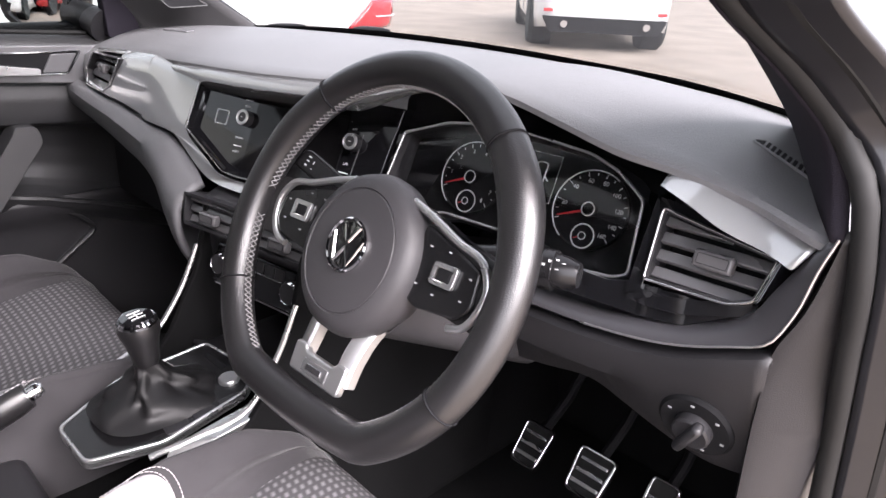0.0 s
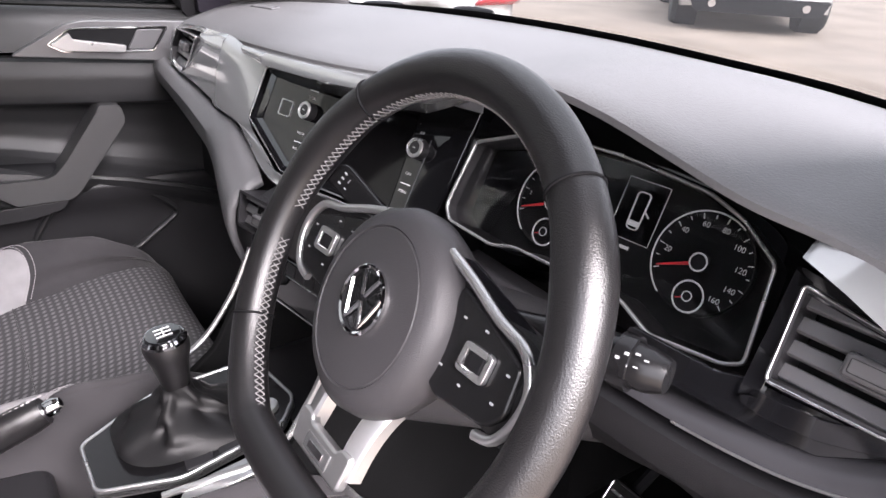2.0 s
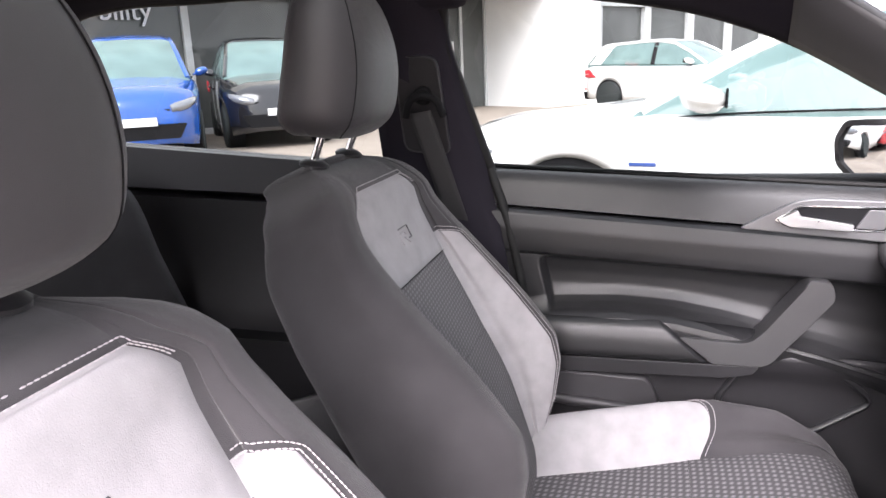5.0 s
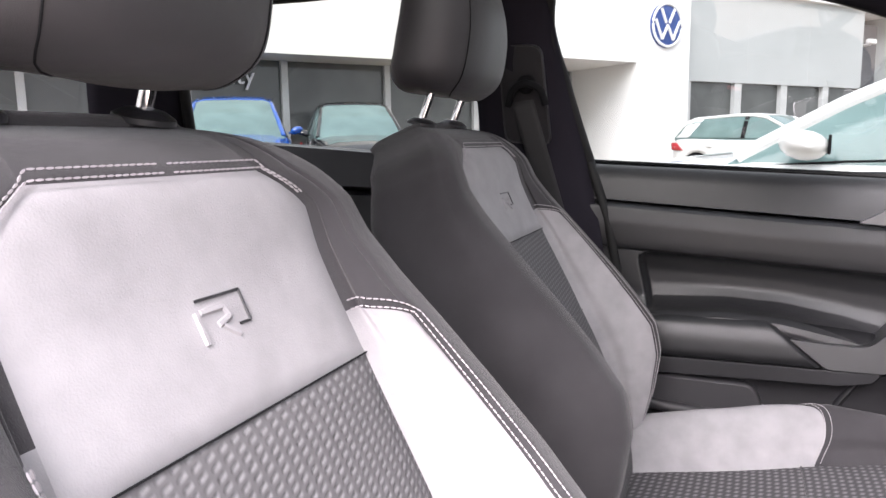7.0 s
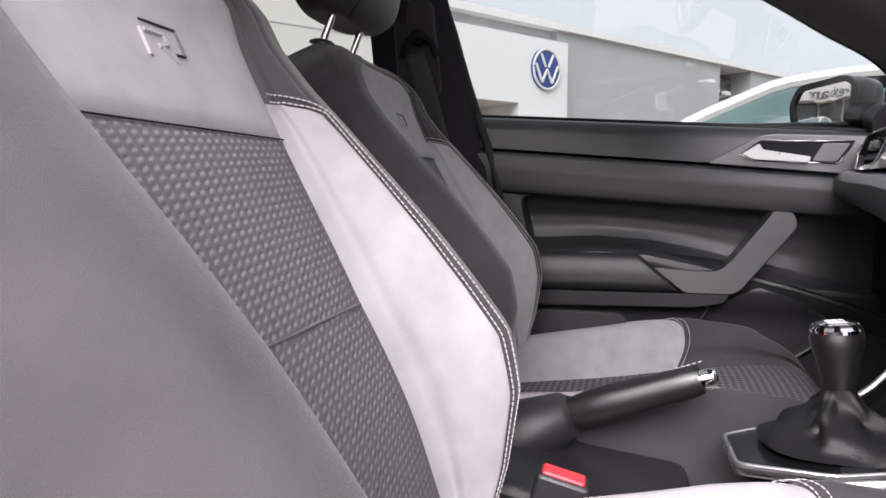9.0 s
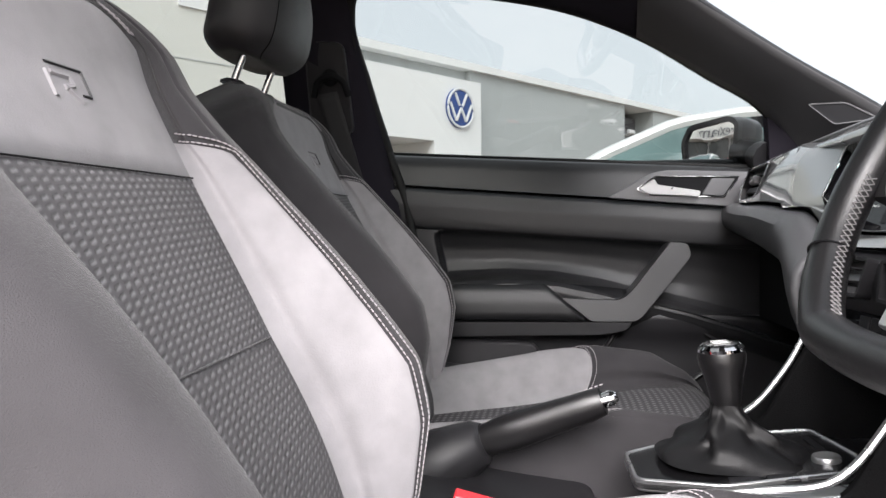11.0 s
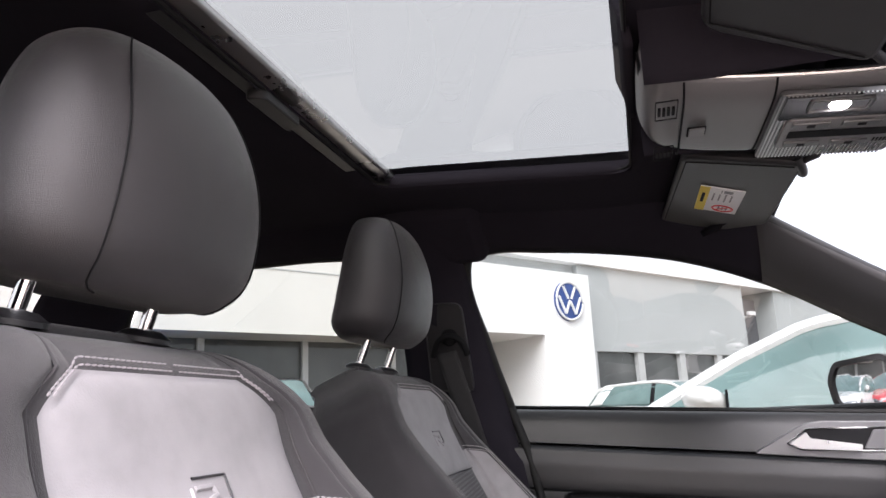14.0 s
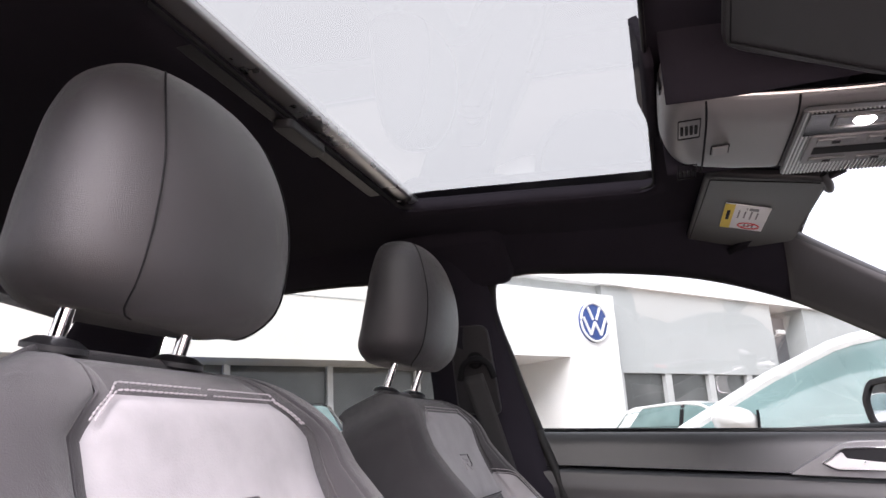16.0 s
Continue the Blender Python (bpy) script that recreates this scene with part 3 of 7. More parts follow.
part("rail_edge", ring_frame(rail_o, 0.003, 0.012, rail_m), SOFT, belt_anchor, bevel=0.0015)
tagged(part("trim_pillar_head", box((0.16, 0.25, 0.11), (-0.578, -0.712, 1.316), Euler((0, radians(-35), 0)).to_matrix()), LINER, bevel=0.025), "black cloth over the door pillar", "roof trim", kind="structure")
# rear door and its window
rdoor = thing("rear_door", "closed black rear passenger door", "car door")
part("door_top", door_sheet([(-1.6, -0.72, -0.77, 1.003, 0.932), (-1.6, -0.72, -0.735, 0.998, 0.928), (-1.6, -0.72, -0.72, 0.90, 0.865), (-1.6, -0.72, -0.735, 0.89, 0.855)]), SOFT, rdoor, solid=0.012)
part("door_panel", door_sheet([(-1.6, -0.72, -0.735, 0.89, 0.855), (-1.6, -0.72, -0.72, 0.88, 0.845), (-1.6, -0.72, -0.715, 0.70, 0.68), (-1.6, -0.72, -0.68, 0.64, 0.62), (-1.6, -0.72, -0.68, 0.58, 0.56), (-1.6, -0.72, -0.72, 0.54, 0.52), (-1.6, -0.72, -0.72, 0.2, 0.2)]), HARD, rdoor, solid=0.012)
RWIN = [(-0.80, 0.935), (-0.80, 1.22), (-0.83, 1.272), (-0.95, 1.286), (-1.15, 1.289), (-1.36, 1.286), (-1.455, 1.268), (-1.54, 1.16), (-1.58, 0.995)]
gb = bmesh.new()
gb.faces.new([gb.verts.new((side_x(z) - 0.012, y, z)) for y, z in RWIN])
w2 = tagged(part("window_2", gb, GREENGLASS, None, smooth=False), "rear door window, tinted to dim the bright outdoors", "window", kind="structure")
part("window_frame", sweep([(side_x(z) + 0.004, y, z) for y, z in spline(RWIN, 60)], 0.014, 10), RUBBER, rdoor)
tagged(part("trim_rear_rail", sheet([(side_x(z) + 0.008, y, z) for y, z in RWIN[2:7]], [(-0.52, -0.80, 1.345), (-0.52, -0.95, 1.345), (-0.52, -1.15, 1.34), (-0.53, -1.38, 1.332), (-0.54, -1.58, 1.31)]), LINER, solid=0.01), "black cloth rear roof rail", "roof trim", kind="structure")
tagged(part("trim_c_pillar", sheet([(side_x(1.268) + 0.008, -1.455, 1.268), (side_x(1.16) + 0.008, -1.54, 1.16), (-0.74, -1.60, 0.985), (-0.74, -1.6, 0.7)], [(-0.53, -1.60, 1.315), (-0.53, -1.68, 1.20), (-0.55, -1.72, 1.0), (-0.6, -1.72, 0.7)]), LINER, solid=0.01), "black rear pillar trim", "pillar trim", kind="structure")

# headliner with the roof opening
SR = (-0.362, 0.362, -0.745, -0.286)


def roof_z(x, y):
    return 1.352 - 0.066 * min(max(y + 0.72, 0.0), 0.42) - 0.10 * (x / 0.6) ** 2 * 0.35 - 0.16 * max(y + 0.30, 0) ** 1.4 - 0.10 * max(-1.0 - y, 0) ** 1.5


xs = list(np.linspace(-0.60, SR[0], 8)) + list(np.linspace(SR[0], SR[1], 18))[1:] + list(np.linspace(SR[1], 0.60, 8))[1:]
ys = list(np.linspace(-1.72, SR[2], 22)) + list(np.linspace(SR[2], SR[3], 12))[1:] + list(np.linspace(SR[3], -0.03, 10))[1:]
bm = bmesh.new()
vs = [[bm.verts.new((x, y, roof_z(x, y))) for x in xs] for y in ys]
for j in range(len(ys) - 1):
    for i in range(len(xs) - 1):
        if not (xs[i] >= SR[0] - 1e-6 and xs[i + 1] <= SR[1] + 1e-6 and ys[j] >= SR[2] - 1e-6 and ys[j + 1] <= SR[3] + 1e-6):
            bm.faces.new((vs[j][i], vs[j][i + 1], vs[j + 1][i + 1], vs[j + 1][i]))
ceiling = tagged(part("ceiling", bm, LINER, solid=-0.02), "black cloth headliner with a sunroof opening", "headliner", kind="structure")
sr = thing("sunroof", "tinted glass sunroof panel with black surround", "sunroof")
gz = 1.375
so = rounded([(SR[0], SR[2]), (SR[1], SR[2]), (SR[1], SR[3]), (SR[0], SR[3])], 0.035, 6)
P = [[(x, y, roof_z(x, y) - 0.001) for x, y in so], [(x * 1.015, y + (0.004 if y > -0.5 else -0.004), roof_z(x, y) + 0.010) for x, y in so], [(x * 1.06, y + (0.016 if y > -0.5 else -0.012), gz - 0.004 - 0.030 * (y > -0.5)) for x, y in so]]
part("reveal", grid(P, close_u=True), LINER, sr)
part("seal", sweep([(x * 1.012, y, roof_z(x, y) + 0.006) for x, y in so], 0.003, 8, closed=True), RUBBER, sr)
gb = bmesh.new()
gb.faces.new([gb.verts.new((x * 1.10, y, gz - 0.02 * abs(x) - 0.030 * (y > -0.5))) for x, y in ((SR[0], SR[2] - 0.03), (SR[1], SR[2] - 0.03), (SR[1], SR[3] + 0.02), (SR[0], SR[3] + 0.02))])
pane = part("pane", gb, ROOFGLASS, sr, smooth=False)
# roller blind at the rear edge of the opening with its handle
part("blind_bar", box((0.80, 0.03, 0.014), (0, SR[2] + 0.014, 1.362)), SATIN, sr, "silver grey blind rail", bevel=0.004)
part("blind_strip", box((0.78, 0.022, 0.008), (0, SR[2] - 0.014, 1.349)), HARD, sr, bevel=0.002)
part("blind_handle", prism(rounded([(-0.06, -0.012), (0.06, -0.012), (0.05, 0.014), (-0.05, 0.014)], 0.008), 0.014, Matrix.Translation((0.020, SR[2] - 0.006, 1.330))), HARD, sr, "black blind grip", bevel=0.004)
# roof skin outside
tagged(part("roof_skin", grid([[(x, y, roof_z(x, y) + 0.05 - 0.0 * x) for x in np.linspace(-0.6, SR[0] - 0.03, 6)] for y in np.linspace(-1.7, -0.1, 20)]), BODYDARK), "dark painted roof panel", "roof", kind="structure")
tagged(part("roof_skin", grid([[(x, y, roof_z(x, y) + 0.05) for x in np.linspace(SR[1] + 0.03, 0.66, 6)] for y in np.linspace(-1.7, -0.1, 20)]), BODYDARK), "dark painted roof panel", "roof", kind="structure")
tagged(part("roof_skin", grid([[(x, y, roof_z(x, y) + 0.05) for x in np.linspace(-0.62, 0.62, 16)] for y in np.linspace(-1.72, SR[2] - 0.05, 10)]), BODYDARK), "dark painted roof panel", "roof", kind="structure")

# right-hand side: open driver's doorway
rs = lambda pts: [(-x, y, z) for x, y, z in pts]
tagged(part("trim_a_pillar_right", sheet([(0.625, -0.05, 1.15), (0.630, 0.095, 1.062), (0.660, 0.156, 1.016), (0.690, 0.190, 0.969), (0.710, 0.183, 0.900)], rs(ap_hi), bulge=-0.006), LINER, solid=0.012), "dark grey windscreen pillar trim", "pillar trim", kind="structure")
tagged(part("trim_roof_rail_right", sheet(rs(rail_lo), rs(rail_hi), bulge=-0.012), LINER, solid=0.01), "black cloth roof rail trim", "roof trim", kind="structure")
tagged(part("trim_b_pillar_right", sheet(rs(bp_f), rs(bp_r), bulge=-0.02), LINER, solid=0.012), "black door pillar trim", "pillar trim", kind="structure")
seal = [(0.735, -0.60, 0.25), (0.745, -0.60, 0.80), (0.742, -0.60, 0.925), (0.70, -0.64, 1.06), (0.655, -0.66, 1.20), (0.63, -0.60, 1.27), (0.63, -0.45, 1.27), (0.625, -0.2, 1.215), (0.625, -0.05, 1.15), (0.630, 0.095, 1.062), (0.660, 0.156, 1.016), (0.690, 0.190, 0.969), (0.710, 0.183, 0.943), (0.722, 0.183, 0.894), (0.728, 0.202, 0.80), (0.730, 0.233, 0.698), (0.735, 0.26, 0.5), (0.735, 0.25, 0.25)]
tagged(part("trim_door_seal", sweep(spline(seal, 130), 0.010, 10), RUBBER), "black rubber seal of the open doorway", "door seal", kind="structure")
jamb = seal[7:]
tagged(part("trim_door_jamb", sheet([(x + 0.008, y + 0.006, z) for x, y, z in jamb], [(x + 0.062, y + 0.02, z + 0.004) for x, y, z in jamb], n=60, bulge=0.0), BODYDARK, solid=0.01), "dark painted door jamb", "door jamb", kind="structure")
tagged(part("trim_jamb_seal", sweep(spline([(x + 0.035, y + 0.008, z) for x, y, z in jamb], 60), 0.006, 8), RUBBER), "second rubber seal on the door jamb", "door seal", kind="structure")
tagged(part("trim_sill_right", box((0.09, 1.0, 0.06), (0.76, -0.13, 0.22)), HARD, bevel=0.01), "black plastic door sill", "sill", kind="structure")
tagged(part("rear_side_right", box((0.05, 0.95, 0.75), (0.775, -1.18, 0.58)), HARD, bevel=0.01), "closed rear driver's side door", "car door", kind="structure")
tagged(part("trim_rear_rail_right", sheet(rs([(side_x(z) + 0.008, y, z) for y, z in RWIN[2:7]]), [(0.52, -0.80, 1.345), (0.52, -0.95, 1.345), (0.52, -1.15, 1.34), (0.53, -1.38, 1.332), (0.54, -1.58, 1.31)], bulge=-0.012), LINER, solid=0.01), "black cloth rear roof rail", "roof trim", kind="structure")
# unseen glass closing the rear and driver's side behind the doorway, added to cut light
gb = bmesh.new()
gb.faces.new([gb.verts.new((-side_x(z) + 0.012, y, z)) for y, z in RWIN])
tagged(part("window_4", gb, DARKGLASS, None, smooth=False), "unseen tinted rear window on the driver's side, added to cut light", "window", kind="structure")
gb = bmesh.new()
gb.faces.new([gb.verts.new(p) for p in ((-0.62, -1.74, 1.0), (0.62, -1.74, 1.0), (0.55, -1.66, 1.32), (-0.55, -1.66, 1.32))])
tagged(part("window_5", gb, DARKGLASS, None, smooth=False), "unseen tinted tailgate window, added to cut light", "window", kind="structure")
# unseen pillar, added to block light beside that glass
tagged(part("trim_c_pillar_right", sheet(rs([(side_x(1.268) + 0.008, -1.455, 1.268), (side_x(1.16) + 0.008, -1.54, 1.16), (-0.74, -1.60, 0.985), (-0.74, -1.6, 0.7)]), rs([(-0.53, -1.60, 1.315), (-0.53, -1.68, 1.20), (-0.55, -1.72, 1.0), (-0.6, -1.72, 0.7)]), bulge=-0.012), LINER, solid=0.01), "black rear pillar trim", "pillar trim", kind="structure")
# windscreen
ws_lo = spline([(-0.60, 0.470, 0.908), (-0.37, 0.566, 0.921), (-0.19, 0.608, 0.925), (0.0, 0.626, 0.926), (0.19, 0.610, 0.927), (0.37, 0.578, 0.928), (0.60, 0.492, 0.922)], 40)
ws_hi = spline([(-0.535, -0.10, 1.262), (-0.30, -0.03, 1.288), (0.0, 0.0, 1.296), (0.30, -0.03, 1.288), (0.535, -0.10, 1.262)], 40)
wsg = part("window_3", grid([[a * (1 - t) + b * t for t in np.linspace(0, 1, 8)] for a, b in zip(ws_lo, ws_hi)]), GLASS)
wsg.visible_shadow = False
tagged(wsg, "windscreen, tinted to dim the bright outdoors", "windscreen", kind="structure")
tagged(part("trim_screen_edge", grid([[a + (b - a) * t + np.array((0, -0.004, 0.0)) for t in (-0.045, 0.0, 0.008, 0.016)] for a, b in zip(ws_lo, ws_hi)]), BLACK), "black printed edge of the windscreen", "windscreen edge", kind="structure")
# wipers at rest along the foot of the windscreen
for x0, x1, cap_x in ((-0.57, -0.28, -0.34), (-0.60, -0.50, -0.535)):
    wiper = thing("windscreen_wiper", "black wiper resting along the foot of the windscreen", "wiper", group="wipers")
    wl = [p + np.array((0, 0.026, -0.002)) for p in ws_lo if x0 < p[0] < x1]
    part("blade", sweep(wl, 0.0045, 8), RUBBER, wiper)
    wc = [p + np.array((0, 0.030, 0.001)) for p in spline(ws_lo, 200) if abs(p[0] - cap_x) < 0.045]
    part("arm", sweep(wc, [0.004 + 0.004 * math.sin(math.pi * k / (len(wc) - 1)) ** 0.6 for k in range(len(wc))], 10), HARD, wiper)
# header trim at the top of the windscreen
tagged(part("trim_header", grid([[(x, -0.06 + t * 0.05 - 0.16 * (x / 0.56) ** 2 * t, roof_z(x, -0.06) - t * 0.012 - 0.02 * t) for t in np.linspace(0, 1, 4)] for x in np.linspace(-0.56, 0.56, 30)]), LINER, solid=0.012), "black trim above the windscreen", "roof trim", kind="structure")

# sun visors
def sun_visor(side, label):
    m = basis(Vector((side * 0.350, -0.155, 1.244)), Vector((1, -side * 0.03, 0.009)).normalized(), Vector((0, 0.958, -0.287)), Vector((0, 0.287, 0.958)))
    v = thing("sun_visor", label, "sun visor", m, group="sun visors")
    k = -side
    part("flap", prism(rounded([(k * -0.215, -0.085), (k * 0.165, -0.070), (k * 0.205, 0.085), (k * -0.115, 0.090), (k * -0.20, 0.030)], 0.022), 0.016), HARD, v, bevel=0.005)
    part("hinge_arm", sweep([(k * 0.19, 0.080, 0.008), (k * 0.215, 0.095, 0.012), (k * 0.225, 0.10, 0.03)], 0.005, 10), HARD, v)
    part("edge_seam", sweep([(k * -0.19, -0.078, -0.0005), (k * 0.15, -0.062, -0.0005), (k * 0.19, 0.075, -0.0005)], 0.0008, 6), BLACK, v)
    return v, m


vis, vis_m = sun_visor(-1, "black sun visor with a warning label, folded up")
lab = thing("warning_label", "white and yellow warning label stuck on the visor", "label", vis_m @ Matrix.Translation((-0.008, 0.0, -0.0015)))
part("paper", box((0.130, 0.066, 0.002)), WHITEMARK, lab)
part("warning_strip", box((0.130, 0.015, 0.0012), (0, -0.0255, -0.0012)), YELLOW, lab)
part("ban_ring", sweep([(-0.040 + 0.016 * math.cos(t), 0.010 + 0.016 * math.sin(t), -0.0012) for t in np.linspace(0, 2 * math.pi, 25)[:-1]], 0.0014, 6, closed=True), RED, lab)
part("ban_bar", box((0.030, 0.0026, 0.001), (-0.040, 0.010, -0.0012), Euler((0, 0, radians(40))).to_matrix()), RED, lab)
for k in range(3):
    part("print_bar", box((0.016, 0.003, 0.001), (-0.040, 0.004 + 0.006 * k, -0.0010)), TRIMGREY, lab)
for k in range(4):
    part("print_bar", box((0.040 - 0.006 * (k % 2), 0.0024, 0.001), (0.018, -0.010 + 0.009 * k, -0.0011)), TRIMGREY, lab)
for k in range(2):
    part("print_bar", box((0.012, 0.0014 + 0.012 * k, 0.001), (0.050, 0.0 + 0.010 * k, -0.0011)), TRIMGREY, lab)
part("strip_mark", box((0.05, 0.005, 0.001), (0.01, -0.0255, -0.0016)), BLACK, lab)
sun_visor(1, "black sun visor folded up")

# overhead console
oc = thing("overhead_console", "dark grey overhead console with a lit reading lamp", "overhead console")
prof = [(-0.272, 1.315), (-0.277, 1.300), (-0.274, 1.275), (-0.262, 1.254), (-0.235, 1.243), (-0.205, 1.237), (-0.135, 1.227), (-0.04, 1.219), (0.02, 1.219), (0.045, 1.235), (0.05, 1.31)]
pl = spline(prof, 60)
OCW = 0.108


def oc_row(y, z):
    return [(x, y + 0.010 * (abs(x) / OCW) ** 4 * max(min((-0.2 - y) / 0.07, 1.0), 0.0), z + 0.012 * (abs(x) / OCW) ** 6) for x in np.linspace(-OCW, OCW, 28)]


part("collar", grid([[(1.00 * x, y - 0.004, z + 0.004) for x in np.linspace(-OCW, OCW, 12)] for y, z in ((-0.274, 1.30), (-0.276, 1.33), (-0.285, 1.36))]), LINER, oc, "black cloth collar", solid=0.01)
part("collar", grid([[(s * (OCW + 0.002 + 0.03 * t), y, 1.232 + 0.014 + 0.10 * t + 0.05 * max(-0.2 - y, 0)) for t in np.linspace(0, 1, 6)] for s in (1,) for y in np.linspace(-0.272, 0.03, 14)]), LINER, oc, solid=0.006)
part("collar", grid([[(s * (OCW + 0.002 + 0.03 * t), y, 1.232 + 0.014 + 0.10 * t + 0.05 * max(-0.2 - y, 0)) for t in np.linspace(0, 1, 6)] for s in (-1,) for y in np.linspace(-0.272, 0.03, 14)]), LINER, oc, solid=0.006)
part("housing", grid([oc_row(y, z) for y, z in pl]), CONSOLEGREY, oc, "grey plastic housing", solid=0.006)
part("rim_line", sweep([oc_row(y, z)[0] for y, z in pl[8:54]], 0.0022, 6), SATIN, oc, "thin silver edge")
part("rim_line", sweep([oc_row(y, z)[-1] for y, z in pl[8:54]], 0.0022, 6), SATIN, oc)


def oc_z(y):
    return float(np.interp(y, pl[18:, 0], pl[18:, 1]))


def oc_m(x, y):
    s = (oc_z(y + 0.004) - oc_z(y - 0.004)) / 0.008
    n_ = Vector((0, s, -1)).normalized()
    return basis(Vector((x, y, oc_z(y))), Vector((-1, 0, 0)), n_.cross(Vector((-1, 0, 0))), n_)


part("lid_button", prism(rounded([(-0.012, -0.009), (0.012, -0.009), (0.012, 0.009), (-0.012, 0.009)], 0.002), 0.003, oc_m(-0.006, -0.214)), CONSOLEGREY, oc, bevel=0.001)
part("button_gap", ring_frame(rounded([(-0.0135, -0.0105), (0.0135, -0.0105), (0.0135, 0.0105), (-0.0135, 0.0105)], 0.002), 0.0014, 0.0012, oc_m(-0.006, -0.214)), BLACK, oc)
part("lid_line", sweep([(x, -0.232, oc_z(-0.232) + 0.012 * (abs(x) / OCW) ** 6 - 0.0003) for x in np.linspace(-OCW, OCW, 24)], 0.0012, 6), BLACK, oc)
part("lid_line", sweep([(x, -0.142, oc_z(-0.142) + 0.012 * (abs(x) / OCW) ** 6 - 0.0003) for x in np.linspace(-OCW, OCW, 24)], 0.0012, 6), BLACK, oc)
for x0 in (0.066, -0.074):
    gm = oc_m(x0, -0.250)
    part("vent_panel", ring_frame(rounded([(-0.030, -0.012), (0.022, -0.012), (0.022, 0.012), (-0.030, 0.012)], 0.002), 0.001, 0.0012, gm), BLACK, oc)
    for k in range(4):
        part("vent_slot", box((0.019, 0.0030, 0.003), (0.0, -0.0075 + 0.005 * k, 0.0)), BLACK, oc).matrix_local = gm
for x0 in (0.085, -0.06):
    for k in range(4):
        part("vent_slot", box((0.003, 0.003, 0.018), (x0 - 0.006 * k, -0.274, 1.292)), BLACK, oc)
# lamp plate: ribbed lens, switch block and lamps
zz = oc_z(-0.07) - 0.004
sl = (oc_z(-0.01) - oc_z(-0.13)) / 0.12
pn = Vector((0, sl, -1)).normalized()
lp = basis(Vector((0, -0.070, zz)), Vector((-1, 0, 0)), pn.cross(Vector((-1, 0, 0))), pn)
lamp_plate = part("lamp_plate", prism(rounded([(-0.096, -0.070), (0.096, -0.070), (0.090, 0.074), (-0.090, 0.074)], 0.008), 0.006, lp @ pose(0, 0, -0.005)), TRIMGREY, oc, "ribbed silver lamp plate", bevel=0.001)
FY = -1.0 if (lp.to_3x3() @ Vector((0, 1, 0))).y < 0 else 1.0
for k in range(34):
    y = -0.066 + 0.0040 * k
    part("rib", box((0.186, 0.0016, 0.0018), (0, y, 0.0012)), SATIN, lamp_plate).matrix_local = lp
part("dark_lens", box((0.058, 0.130, 0.003), (-0.063, 0.002, 0.0018)), PIANO, lamp_plate, "smoked lens").matrix_local = lp
block = part("switch_block", prism(rounded([(-0.034, -0.054), (0.052, -0.054), (0.048, 0.068), (-0.034, 0.068)], 0.006), 0.005, lp), CONSOLEGREY, oc, "switch block", bevel=0.0015)
part("slot", box((0.020, 0.105, 0.002), (0.008, 0.006, 0.0048)), BLACK, block).matrix_local = lp
for x in (-0.022, 0.036):
    for y in (-0.028, 0.022):
        part("switch", box((0.012, 0.038, 0.004), (x, y * FY, 0.0055)), TRIMGREY, block, bevel=0.001).matrix_local = lp
        part("switch_mark", box((0.006, 0.008, 0.0008), (x, y * FY, 0.0080)), BLACK, block).matrix_local = lp
    for k in range(5):
        part("microphone_slot", box((0.010, 0.0018, 0.001), (x, (0.048 + 0.0036 * k) * FY, 0.0052)), BLACK, block).matrix_local = lp
lamp_m = lp @ pose(-0.069, -0.010 * FY, 0.003)
part("lamp_frame", ring_frame(rounded([(-0.016, -0.030), (0.016, -0.030), (0.016, 0.030), (-0.016, 0.030)], 0.005), 0.003, 0.002, lamp_m), TRIMGREY, oc)
part("reading_lamp", lathe([(0.001, 0.004), (0.008, 0.003), (0.011, 0.0)], 20, lamp_m), LAMP, oc, "lit reading lamp")
clip = part("visor_clip", sweep(spline([(-0.150, -0.078, 1.232), (-0.165, -0.070, 1.222), (-0.185, -0.066, 1.220), (-0.195, -0.066, 1.226)], 12), 0.006, 10), GRIPGREY, oc, "black visor clip")
rm = thing("rear_view_mirror", "black interior mirror hanging from the windscreen", "mirror")
part("shell", prism(rounded([(-0.115, -0.03), (0.115, -0.03), (0.125, 0.035), (-0.125, 0.035)], 0.025), 0.03, look((0.05, 0.06, 1.175), (0.36, -0.8, 1.12)) @ pose(0, 0, -0.01)), HARD, rm, bevel=0.008)
part("stalk", sweep([(0.03, 0.10, 1.18), (0.02, 0.12, 1.22), (0.0, 0.08, 1.255)], 0.01, 10), HARD, rm)
# speaker grille let into the windscreen pillar
grille = thing("pillar_speaker", "black pillar speaker grille", "speaker")
gp = [Vector(p) for p in ((-0.628, 0.262, 0.990), (-0.602, 0.322, 0.988), (-0.575, 0.372, 0.952), (-0.602, 0.302, 0.946))]
gn = (gp[2] - gp[0]).cross(gp[1] - gp[3]).normalized()
gn = gn if gn.x > 0 else -gn
gx = (gp[2] - gp[0]).normalized()
gm = basis(sum(gp, Vector()) / 4 + gn * 0.026, gx, gn.cross(gx), gn)
go = [(gm.inverted() @ p).to_2d() for p in gp]
go = rounded([(p.x, p.y) for p in go], 0.008)
part("mesh", prism(go, 0.004, gm), BLACK, grille)
part("rim", ring_frame(go, 0.0022, 0.006, gm), GRIPGREY, grille, bevel=0.001)
